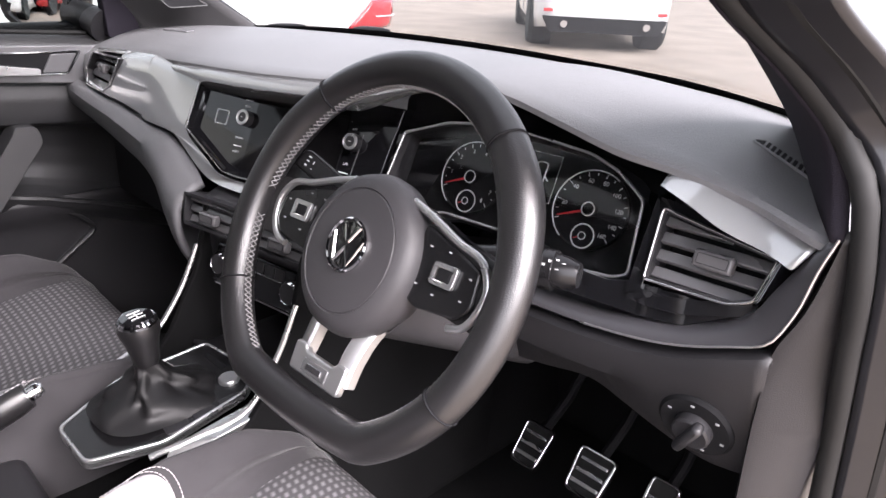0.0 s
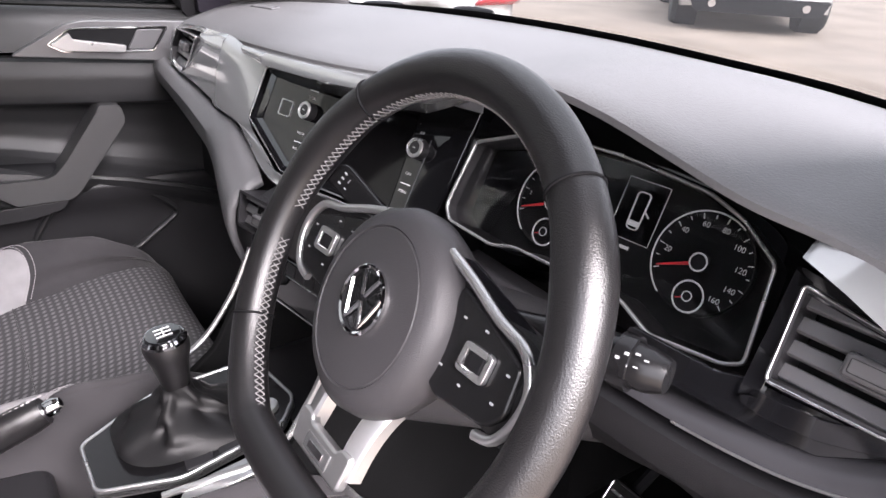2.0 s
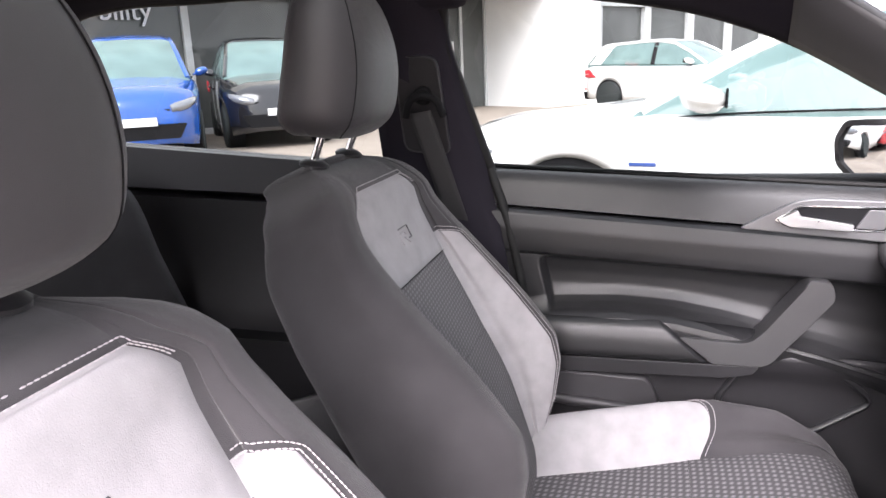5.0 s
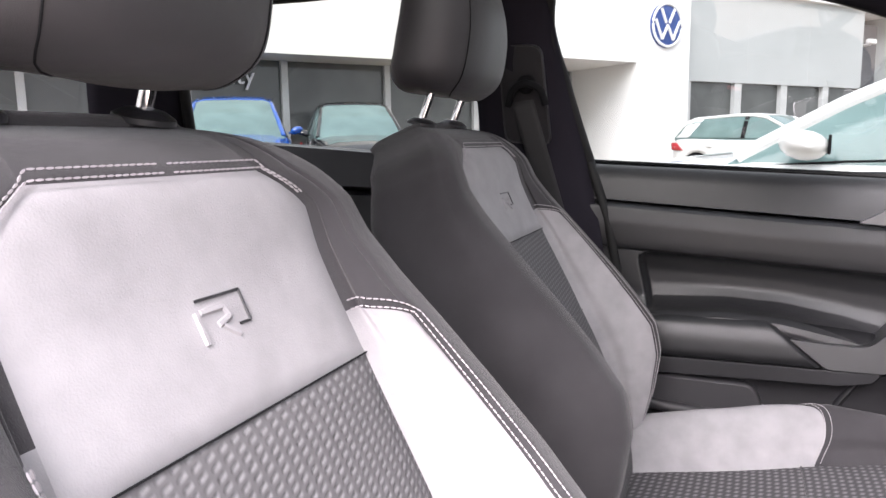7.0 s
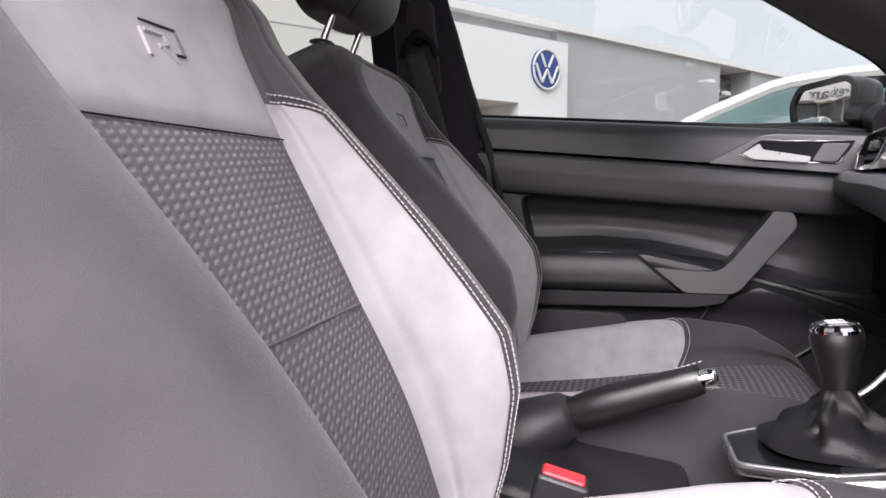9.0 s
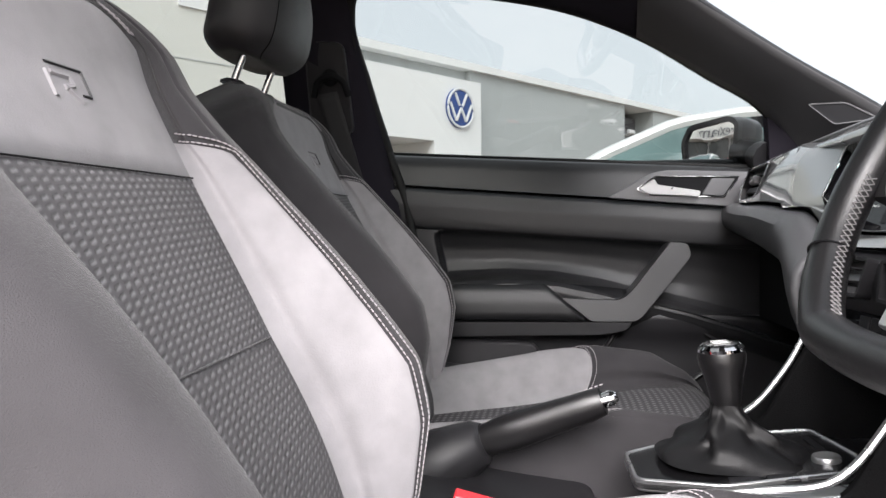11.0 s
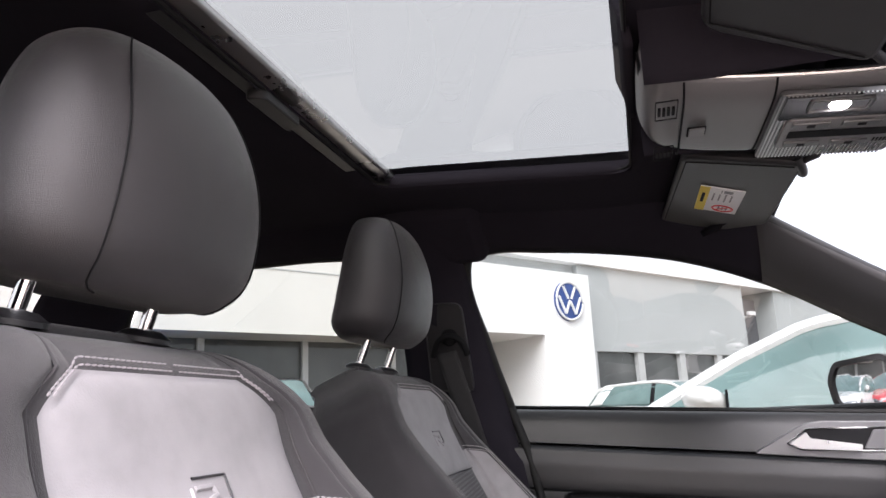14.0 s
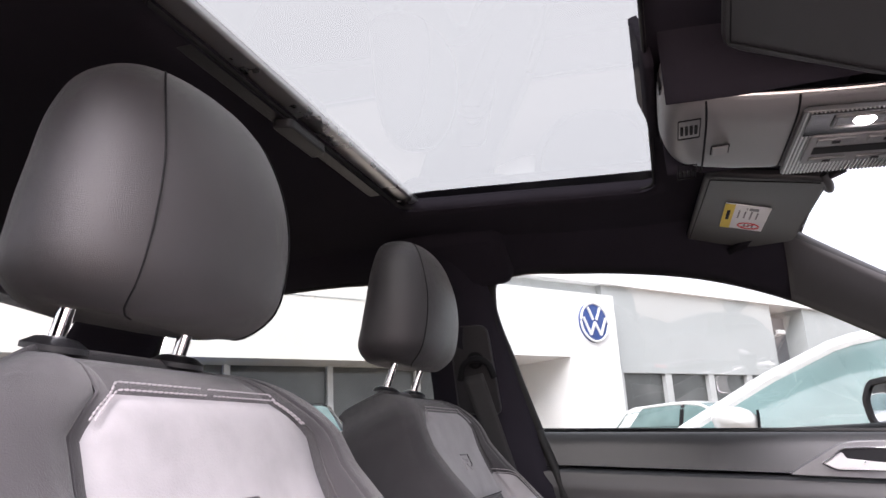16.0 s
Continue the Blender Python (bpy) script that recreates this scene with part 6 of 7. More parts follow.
# climate panel below the centre vents
cl = thing("climate_panel", "black climate control panel with chrome-ringed knobs", "climate control")
cl.matrix_world = face_basis((0.012, 0.110, 0.640), radians(8.5), radians(12))
part("plate", prism(rounded([(-0.095, 0.028), (0.12, 0.028), (0.11, -0.032), (-0.10, -0.032)], 0.006), 0.006, pose(0, 0, -0.004)), PIANO, cl, bevel=0.002)
for x in (-0.074, 0.074):
    k = part("knob", lathe([(0.016, 0), (0.016, 0.012), (0.014, 0.014), (0.001, 0.0145)], 28, pose(x, 0, 0.002)), HARD, cl)
    part("knob_ring", lathe([(0.0165, 0.009), (0.0172, 0.011), (0.0145, 0.0145), (0.0140, 0.0138)], 28, pose(x, 0, 0.002)), CHROME, k)
part("chrome_line", box((0.20, 0.0022, 0.002), (0.01, -0.033, 0.003)), CHROME, cl)
part("chrome_line", box((0.10, 0.0012, 0.001), (0.0, 0.006, 0.003)), SATIN, cl)
for k in range(5):
    part("key", box((0.018, 0.016, 0.003), (-0.042 + 0.021 * k, 0.016, 0.002)), HARD, cl, bevel=0.001)

# ---- steering wheel ----
sw_up, sw_out = Vector((0, math.sin(radians(28)), math.cos(radians(28)))), Vector((0, -math.cos(radians(28)), math.sin(radians(28))))
wheel = thing("steering_wheel", "black leather steering wheel with grey cross stitching", "steering wheel", basis(Vector((0.357, 0.0, 0.83)), Vector((1, 0, 0)), sw_up, sw_out))
RW = 0.1755


def rim_point(a, r=RW):
    """A point of the rim's middle; the bottom is cut flat."""
    x, y = r * math.cos(a), r * math.sin(a)
    cut = -0.150 * r / RW
    if y < cut:
        y = cut - (cut - y) * 0.25
    return (x, y, -0.014)


ang = np.linspace(0, 2 * math.pi, 121)[:-1]
prof = [(0.0175 * math.copysign(abs(math.cos(t)) ** 0.9, math.cos(t)), 0.0165 * math.sin(t)) for t in np.linspace(0, 2 * math.pi, 19)[:-1]]
rim = part("rim", sweep([rim_point(a) for a in ang], [1.0 + 0.10 * math.exp(-((math.degrees(a) % 360 - 150) / 12) ** 2) + 0.10 * math.exp(-((math.degrees(a) % 360 - 30) / 12) ** 2) for a in ang], prof=prof, closed=True, up=(0, 0, 1)), LEATHER, wheel, "black leather rim")
for a in (48, 132, 209, 331):
    p, t = np.array(rim_point(radians(a))), radians(a)
    ring = [p + 0.0178 * (math.cos(k) * np.array((math.cos(t), math.sin(t), 0)) + math.sin(k) * np.array((0, 0, 1))) for k in np.linspace(0, 2 * math.pi, 25)[:-1]]
    part("rim_seam", sweep(ring, 0.0011, 6, closed=True), BLACK, rim)
for a0, a1 in ((52, 173), (184, 255), (285, 356), (4, 44)):
    b = bmesh.new()
    n = max(int(abs(a1 - a0) / 2.0), 6)
    for k in range(n):
        for flip in (0, 1):
            s0, s1 = radians(a0 + (a1 - a0) * (k + flip) / n), radians(a0 + (a1 - a0) * (k + 1 - flip) / n)
            rr = RW - 0.0174 * (1.0 + 0.10 * math.exp(-((math.degrees(s0) % 360 - 150) / 12) ** 2) + 0.10 * math.exp(-((math.degrees(s0) % 360 - 30) / 12) ** 2))
            p0, p1 = np.array(rim_point(s0, rr)), np.array(rim_point(s1, rr))
            add(b, sweep([p0 + (0, 0, 0.0045), (p0 + p1) / 2 - np.array((0.0006 * math.cos(s0), 0.0006 * math.sin(s0), 0)), p1 - (0, 0, 0.0045)], 0.00055, 5))
    part("cross_stitching", b, RIMTHREAD, rim, "grey cross stitching")
# airbag cover
dome = [(0.060, -0.040), (0.0665, -0.024), (0.0675, -0.012), (0.064, 0.001), (0.058, 0.007), (0.0515, 0.0095), (0.0505, 0.0083), (0.0495, 0.0095), (0.035, 0.0115), (0.0, 0.0125)]
hub = part("airbag_cover", grid([[(r * 1.10 * math.cos(t), r * 1.17 * math.sin(t) - 0.004, z - 0.012) for t in np.linspace(0, 2 * math.pi, 65)[:-1]] for r, z in dome[:-1]] + [[(0.002 * math.cos(t), 0.002 * math.sin(t), 0.0005) for t in np.linspace(0, 2 * math.pi, 65)[:-1]]], close_u=True), HUB, wheel, "dark grey airbag cover")
emb = part("emblem", lathe([(0.0255, 0.010), (0.0255, 0.0145), (0.0225, 0.0150), (0.0215, 0.0130), (0.001, 0.0130)], 40, pose(0, 0.0, -0.0125)), BLACK, hub, "round chrome emblem")
part("emblem_ring", lathe([(0.0255, 0.012), (0.0260, 0.0150), (0.0245, 0.0160), (0.0228, 0.0150), (0.0228, 0.013)], 40, pose(0, 0.0, -0.0125)), CHROME, emb)
b = bmesh.new()
for x0, y0, x1, y1 in ((-0.0105, 0.0195, -0.0012, 0.0035), (0.0105, 0.0195, 0.0012, 0.0035), (-0.0205, 0.0085, -0.0100, -0.0175), (-0.0100, -0.0175, 0.0, -0.0015), (0.0, -0.0015, 0.0100, -0.0175), (0.0100, -0.0175, 0.0205, 0.0085)):
    add(b, sweep([(x0, y0, 0.0016), (x1, y1, 0.0016)], 0.0017, 6))
part("emblem_bars", b, CHROME, emb)
# spokes
for s in (1, -1):
    arm_ = spline([(s * 0.05, 0.014, -0.024), (s * 0.09, 0.012, -0.024), (s * 0.125, 0.008, -0.026), (s * 0.166, 0.004, -0.020)], 20)
    part("spoke", grid([[(p[0], p[1] + h * (0.034 - 0.004 * i / 19), p[2] - 0.003 * abs(h) - (0.02 if k in (0, 6) else 0)) for k, h in enumerate((-1.02, -1, -0.5, 0, 0.5, 1, 1.02))] for i, p in enumerate(arm_)]), LEATHER, wheel, "black spoke with buttons")
    pad_ = part("button_pad", prism(rounded([(s * 0.062, 0.046), (s * 0.100, 0.036), (s * 0.136, 0.024), (s * 0.140, -0.006), (s * 0.128, -0.020), (s * 0.080, -0.026), (s * 0.062, -0.018)], 0.005), 0.007, pose(0, 0, -0.028)), STALK, wheel, bevel=0.002)
    edge_ = spline([(s * 0.040, 0.060, -0.020), (s * 0.066, 0.053, -0.0205), (s * 0.102, 0.041, -0.021), (s * 0.136, 0.031, -0.022), (s * 0.147, 0.014, -0.023), (s * 0.146, -0.006, -0.024), (s * 0.135, -0.024, -0.026), (s * 0.120, -0.029, -0.028)], 40)
    part("spoke_trim", sweep(edge_, 1.0, prof=[(0.0034 * math.copysign(abs(math.cos(t)) ** 0.7, math.cos(t)), 0.0036 * math.copysign(abs(math.sin(t)) ** 0.7, math.sin(t))) for t in np.linspace(0, 2 * math.pi, 13)[:-1]], up=(0, 0, 1)), SATIN, wheel, "satin silver spoke trim")
    if s > 0:
        part("spoke_back", grid([[(x, y, z) for x, y, z in row] for row in ([(0.045, 0.060, -0.024), (0.08, 0.050, -0.026), (0.12, 0.038, -0.029), (0.150, 0.029, -0.030)], [(0.045, 0.060, -0.040), (0.081, 0.051, -0.042), (0.121, 0.040, -0.044), (0.156, 0.030, -0.040)])]), PIANO, wheel)
    c = Vector((s * 0.103, 0.010, -0.0205))
    part("button_frame", ring_frame(rounded([(-0.0135, -0.0105), (0.0135, -0.0095), (0.0135, 0.0105), (-0.0135, 0.0095)], 0.004), 0.0046, 0.004, pose(c.x, c.y, -0.021)), SATIN, pad_, "silver button frame", bevel=0.001)
    part("button", box((0.016, 0.013, 0.004), (c.x, c.y, -0.0195)), BLACK, pad_, bevel=0.002)
    for k, (dx, dy) in enumerate(((-0.004, 0.020), (-0.006, -0.019), (0.026, 0.006), (0.024, -0.014), (-0.026, 0.019), (-0.028, -0.016))):
        part("button_mark", box((0.0030, 0.0013, 0.0006), (c.x + s * dx, c.y + dy, -0.0208)), KEYPRINT, pad_)
# lower silver spoke: two legs and a foot
for s in (1, -1):
    P = []
    for a, (xi, xo, y, z) in enumerate(((0.024, 0.046, -0.052, -0.034), (0.023, 0.042, -0.075, -0.026), (0.022, 0.040, -0.100, -0.022), (0.024, 0.040, -0.122, -0.021))):
        P.append([(s * xi, y, z - 0.014), (s * xi, y, z - 0.002), (s * (xi + 0.003), y, z), (s * (xo - 0.003), y, z - 0.003), (s * xo, y, z - 0.006), (s * xo, y, z - 0.016)])
    PP = np.array(P)
    part("lower_spoke", grid([spline(PP[:, k], 14) for k in range(6)]), SATIN, wheel, "satin silver lower spoke")
part("spoke_foot", prism(rounded([(-0.039, -0.104), (-0.024, -0.104), (-0.020, -0.110), (0.020, -0.110), (0.024, -0.104), (0.038, -0.104), (0.037, -0.133), (-0.037, -0.133)], 0.005), 0.009, pose(0, 0, -0.029)), SATIN, wheel, "satin silver foot with a small badge", bevel=0.002)
part("foot_badge", box((0.036, 0.013, 0.0016), (0, -0.122, -0.0195)), TRIMGREY, wheel, bevel=0.0006)
part("foot_mark", box((0.022, 0.006, 0.0012), (0, -0.122, -0.0182)), CHROME, wheel, bevel=0.0004)
part("back_cover", lathe([(0.03, -0.06), (0.055, -0.045), (0.064, -0.026)], 32), HARD, wheel)
# column and stalks
col = thing("steering_column", "black steering column shroud with two stalks", "steering column")
cp = [Vector((0.36, 0, 0.83)) - sw_out * d for d in (0.035, 0.07, 0.14, 0.22, 0.30)]
part("shroud", sweep([tuple(p - Vector((0, 0, 0.02))) for p in cp], 1.0, prof=[(0.055 * math.copysign(abs(math.cos(t)) ** 0.6, math.cos(t)), 0.055 * math.copysign(abs(math.sin(t)) ** 0.7, math.sin(t))) for t in np.linspace(0, 2 * math.pi, 25)[:-1]]), SOFT, col, "dark grey column cover")
# wiper stalk: a round arm with a thick turning end
path = spline([(0.395, 0.070, 0.822), (0.44, 0.085, 0.824), (0.49, 0.105, 0.826), (0.53, 0.118, 0.827)], 14)
st_ = part("stalk", sweep(path, [0.009, 0.009, 0.0095, 0.010, 0.011, 0.0125, 0.014, 0.0152, 0.0156, 0.0156, 0.0156, 0.0154, 0.0148, 0.011], 18), STALK, col, "black wiper stalk with white marks")
part("stalk_end", sweep([path[10], path[11]], 0.0186, 18), STALK, st_)
for k, (dx, dz) in enumerate(((0.0, 0.003), (-0.006, 0.005), (-0.012, 0.003), (-0.004, -0.003), (-0.010, -0.004), (-0.016, -0.001))):
    mk = part("stalk_mark", box((0.003, 0.0010 + 0.0005 * (k % 3), 0.0006)), KEYPRINT, st_)
    mk.matrix_world = basis(Vector((0.523 + dx, 0.1165 + 0.35 * dx, 0.828)) + Vector((0, -0.0155, 0.0095)) + Vector((0, 0.5 * dz, 0.9 * dz)), Vector((1, 0.35, 0)).normalized(), Vector((-0.2, 0.5, 0.85)).normalized(), Vector((0.2, -0.85, 0.5)).normalized())
# indicator stalk: a flat paddle
px_ = Vector((0.089, 0.008, -0.030)).normalized()
pz_ = Vector((0.05, -0.80, 0.55))
pz_ = (pz_ - px_ * pz_.dot(px_)).normalized()
pm_ = basis(Vector((0.252, 0.058, 0.856)), px_, pz_.cross(px_), pz_)
pad2 = part("stalk", prism(rounded([(-0.048, -0.009), (-0.042, -0.012), (0.046, -0.011), (0.048, 0.009), (-0.040, 0.012), (-0.048, 0.008)], 0.005), 0.012, pm_ @ pose(0, 0, -0.010)), STALK, col, "flat black indicator stalk with white marks", bevel=0.003)
part("stalk_arm", sweep([pm_ @ Vector((0.045, 0, -0.004)), pm_ @ Vector((0.09, -0.004, -0.010)), (0.375, 0.085, 0.825)], 0.009, 12), HARD, pad2)
for dx, dy, w_, h_ in ((-0.034, 0.006, 0.0045, 0.0022), (-0.034, 0.001, 0.0045, 0.0022), (-0.034, -0.004, 0.0045, 0.0022), (-0.026, 0.003, 0.0010, 0.005), (-0.025, -0.004, 0.003, 0.0012), (0.022, 0.003, 0.003, 0.0022), (0.027, 0.003, 0.003, 0.0022), (0.024, -0.004, 0.004, 0.0014)):
    mk = part("stalk_mark", box((w_ * 0.8, h_ * 0.7, 0.0006), (dx, dy, 0.0022)), KEYPRINT, pad2)
    mk.matrix_world = pm_

# ---- centre console ----
con = thing("centre_console", "black centre console with silver edging", "centre console")
stack = []
for x in np.linspace(-0.125, 0.135, 10):
    stack.append([(x, 0.150 + 0.15 * x, 0.738), (x, 0.122 + 0.15 * x, 0.725), (x, 0.117 + 0.15 * x, 0.70), (x, 0.118 + 0.15 * x, 0.60), (x, 0.13 + 0.15 * x, 0.585), (x, 0.24, 0.57), (x, 0.25, 0.50), (x, 0.08, 0.495), (x, 0.06, 0.505)])
part("stack_panel", grid(stack), HARD, con, solid=0.006)
for s in (1, -1):
    side = [(0.16, 0.74), (0.10, 0.72), (0.075, 0.62), (0.02, 0.52), (-0.02, 0.49), (-0.22, 0.455), (-0.22, 0.2), (0.5, 0.2), (0.5, 0.6)]
    mside = basis(Vector((s * 0.125 + 0.005, 0, 0)), Vector((0, 1, 0)), Vector((0, 0, 1)), Vector((1, 0, 0)))
    part("side_panel", prism(rounded(side, 0.015), 0.012, mside), CARPET, con, bevel=0.003)
    part("side_rail", sweep(spline([(s * 0.131 + 0.01, 0.085, 0.655), (s * 0.131 + 0.01, 0.05, 0.585), (s * 0.130 + 0.01, 0.0, 0.527), (s * 0.115 + 0.01, -0.06, 0.512), (s * 0.10 + 0.01, -0.11, 0.50)], 20), 0.004, 8), SATIN, con, "silver console rail")
pm = basis(Vector((0.012, -0.045, 0.498)), Vector((1, 0, 0)), Vector((0, 1, 0.10)).normalized(), Vector((0, -0.10, 1)).normalized())
oct_ = rounded([(-0.075, 0.105), (0.035, 0.118), (0.075, 0.085), (0.090, -0.04), (0.055, -0.125), (-0.035, -0.125), (-0.082, -0.03)], 0.012)
part("gear_plate", prism(oct_, 0.012, pm), STALK, con, "black gear surround", bevel=0.003)
part("gear_rim", ring_frame(oct_, 0.0045, 0.014, pm), SATIN, con, "silver rim round the gear lever", bevel=0.0015)
part("start_button", lathe([(0.0145, 0), (0.0145, 0.004), (0.013, 0.006), (0.001, 0.0055)], 28, pm @ pose(0.035, 0.080, 0.012)), SATIN, con, "silver start button")
part("card_slot", box((0.05, 0.008, 0.003), (-0.02, 0.088, 0.012)), BLACK, con).matrix_local = pm
for k in range(3):
    bt = part("console_key", box((0.018, 0.032, 0.004), (0.074, 0.06 - 0.038 * k, 0.011), Euler((0, 0, radians(-6))).to_matrix()), HARD, con, bevel=0.002)
    bt.matrix_local = pm
tr = part("silver_tray", prism(rounded([(0.095, 0.12), (0.125, 0.12), (0.128, -0.06), (0.10, -0.04)], 0.006), 0.010, pm), SATIN, con, "satin silver side strip", bevel=0.002)
# rear part of the console
part("console_rear", prism(rounded([(-0.20, 0.44), (-0.20, 0.25), (-0.60, 0.25), (-0.60, 0.47), (-0.42, 0.475), (-0.32, 0.455)], 0.02), 0.19, basis(Vector((-0.085, 0, 0)), Vector((0, 1, 0)), Vector((0, 0, 1)), Vector((1, 0, 0)))), HARD, con, bevel=0.012)
# gear lever
gear = thing("gear_lever", "black gear lever with chrome-topped knob and leather gaiter", "gear lever")
gb_ = np.array((0.012, -0.050, 0.510))
g2 = np.array((0.012, -0.062, 0.570))
rows = []
for k, t in enumerate(np.linspace(0, 1, 26)):
    c = gb_ * (1 - t) + g2 * t
    w = 0.016 + 0.056 * (1 - t) ** 1.7
    ring = []
    for i in range(64):
        a = 2 * math.pi * i / 64
        fold = 1 + 0.20 * math.sin(4 * a + 7 * t) * math.sin(math.pi * t) ** 0.7 + 0.07 * math.sin(7 * a - 9 * t) * math.sin(math.pi * t) + 0.04 * math.sin(13 * a + 4 * t) * math.sin(math.pi * t)
        cx, sx_ = math.copysign(abs(math.cos(a)) ** 0.7, math.cos(a)), math.copysign(abs(math.sin(a)) ** 0.7, math.sin(a))
        ring.append(c + w * fold * np.array((cx * (1.0 - 0.05 * (1 - t)), sx_ * (1 + 0.22 * (1 - t)), 0)))
    rows.append(ring)
part("gaiter", grid(rows, close_u=True), GAITER, gear, "creased black leather gaiter")
part("gaiter_seam", stitches([rows[k][24] + (rows[k][24] - (gb_ + g2) / 2) * 0.03 for k in range(4, 25)], 0.0035, 0.002, 0.0007), THREAD, gear)
kd = Vector((0.0, -0.10, 1)).normalized()
km = basis(Vector((0.012, -0.060, 0.560)), Vector((1, 0, 0)), kd.cross(Vector((1, 0, 0))), kd)
part("collar_ring", lathe([(0.0150, 0), (0.0165, 0.003), (0.0150, 0.006)], 28, km), CHROME, gear, "chrome collar")
part("knob", lathe([(0.013, 0.004), (0.0165, 0.012), (0.0185, 0.026), (0.0215, 0.042), (0.0255, 0.055), (0.0265, 0.064), (0.0245, 0.0715)], 32, km), LEATHER, gear, "black leather knob")
part("knob_cap", lathe([(0.0245, 0.0705), (0.0240, 0.074), (0.0195, 0.0785), (0.0185, 0.0785), (0.001, 0.0800)], 32, km), PIANO, gear, "glossy cap with shift pattern")
part("cap_ring", lathe([(0.0250, 0.0700), (0.0252, 0.0735), (0.0225, 0.0768), (0.0215, 0.0760)], 32, km), CHROME, gear)
for dx in (-0.008, 0.0, 0.008):
    part("pattern_bar", box((0.0016, 0.018, 0.0006), (dx, 0, 0.0800)), WHITEMARK, gear).matrix_local = km
part("pattern_bar", box((0.018, 0.0016, 0.0006), (0, 0, 0.0800)), WHITEMARK, gear).matrix_local = km
# handbrake
hb = thing("handbrake", "black leather handbrake lever with a silver button", "handbrake")
ha, hz = np.array((-0.045, -0.345, 0.500)), np.array((-0.018, -0.195, 0.562))
path = [ha + (hz - ha) * t for t in np.linspace(0, 1, 12)]
part("grip", sweep(path, [0.019, 0.021, 0.0225, 0.023, 0.0228, 0.022, 0.0212, 0.0205, 0.020, 0.0196, 0.019, 0.0165], 18, prof=[(0.85 * math.cos(t), math.sin(t)) for t in np.linspace(0, 2 * math.pi, 19)[:-1]]), LEATHER, hb, "stitched leather grip")
part("button", sweep([hz, hz + (hz - ha) * 0.07, hz + (hz - ha) * 0.11], [0.010, 0.010, 0.006], 14), CHROME, hb, "chrome release button")
part("stitching", stitches([p + np.array((0.0, 0.0, 0.0205)) for p in path[1:]], 0.0045, 0.002, 0.0010), THREAD, hb)
part("boot", sweep([(-0.045, -0.46, 0.44), (-0.045, -0.40, 0.47), ha, ha + (hz - ha) * 0.05], [0.055, 0.045, 0.030, 0.022], 18), HARD, hb)
# belt buckle
bk = thing("belt_buckle", "black belt buckle with a red release button", "belt buckle")
bd_ = Vector((0.05, 0.25, 1)).normalized()
bmx = basis(Vector((0.145, -0.355, 0.43)), Vector((1, 0.0, -0.05)).normalized(), bd_.cross(Vector((1, 0, -0.05)).normalized()), bd_)
part("case", prism(rounded([(-0.014, -0.026), (0.014, -0.026), (0.014, 0.026), (-0.014, 0.026)], 0.006), 0.075, bmx), HARD, bk, bevel=0.004)
part("release", prism(rounded([(-0.010, -0.022), (0.010, -0.022), (0.010, 0.020), (-0.010, 0.020)], 0.003), 0.008, bmx @ pose(0, 0, 0.070)), RED, bk, "red release button", bevel=0.002)
part("strap", sweep([(0.145, -0.38, 0.30), (0.145, -0.37, 0.40), (0.145, -0.355, 0.44)], 0.012, 8), BLACK, bk)

# pedals
for x, y, z, w, h, nm, lb in ((0.27, 0.46, 0.315, 0.06, 0.075, "clutch_pedal", "silver-framed clutch pedal"), (0.385, 0.46, 0.325, 0.07, 0.075, "brake_pedal", "silver-framed brake pedal"), (0.485, 0.48, 0.29, 0.05, 0.13, "accelerator_pedal", "silver-framed accelerator pedal")):
    p = thing(nm, lb + " with rubber bars", "pedal", face_basis((x, y, z), 0, radians(42)))
    ol = rounded([(-w / 2, h / 2), (w / 2, h / 2), (w * 0.42, -h / 2), (-w * 0.42, -h / 2)], 0.012)
    part("plate", prism(ol, 0.008), RUBBER, p, bevel=0.002)
    part("rim", ring_frame(ol, 0.005, 0.012), CHROME, p, bevel=0.0015)
    for k in range(3):
        part("bar", box((w * 0.7, 0.006, 0.006), (0, h * (-0.25 + 0.25 * k), 0.009)), SATIN, p, bevel=0.001)
    part("arm", sweep([(0, 0.02, -0.004), (0, 0.10, -0.03), (0, 0.22, -0.03)], 0.009, 8), BLACK, p)

# ---- outside ----
ground = tagged(part("ground", grid([[(x, y, 0.0) for x in np.linspace(-400, 400, 30)] for y in np.linspace(-400, 400, 30)]), ROAD), "pale brown block-paved forecourt", "ground", kind="structure")
Q, DD, NN = Vector((-20.0, -1.5, 0)), Vector((-0.8, 0.6, 0)), Vector((0.6, 0.8, 0))
bmat = basis(Q, DD, NN, Vector((0, 0, 1)))
bld = thing("dealership_building", "grey clad car showroom with a white entrance block", "building", bmat)


def slab(name, s0, s1, d0, d1, z0, z1, material, label="", parent=None, bevel=0.0):
    return part(name, box((s1 - s0, d1 - d0, z1 - z0), ((s0 + s1) / 2, (d0 + d1) / 2, (z0 + z1) / 2)), material, parent or bld, label, smooth=False, bevel=bevel)


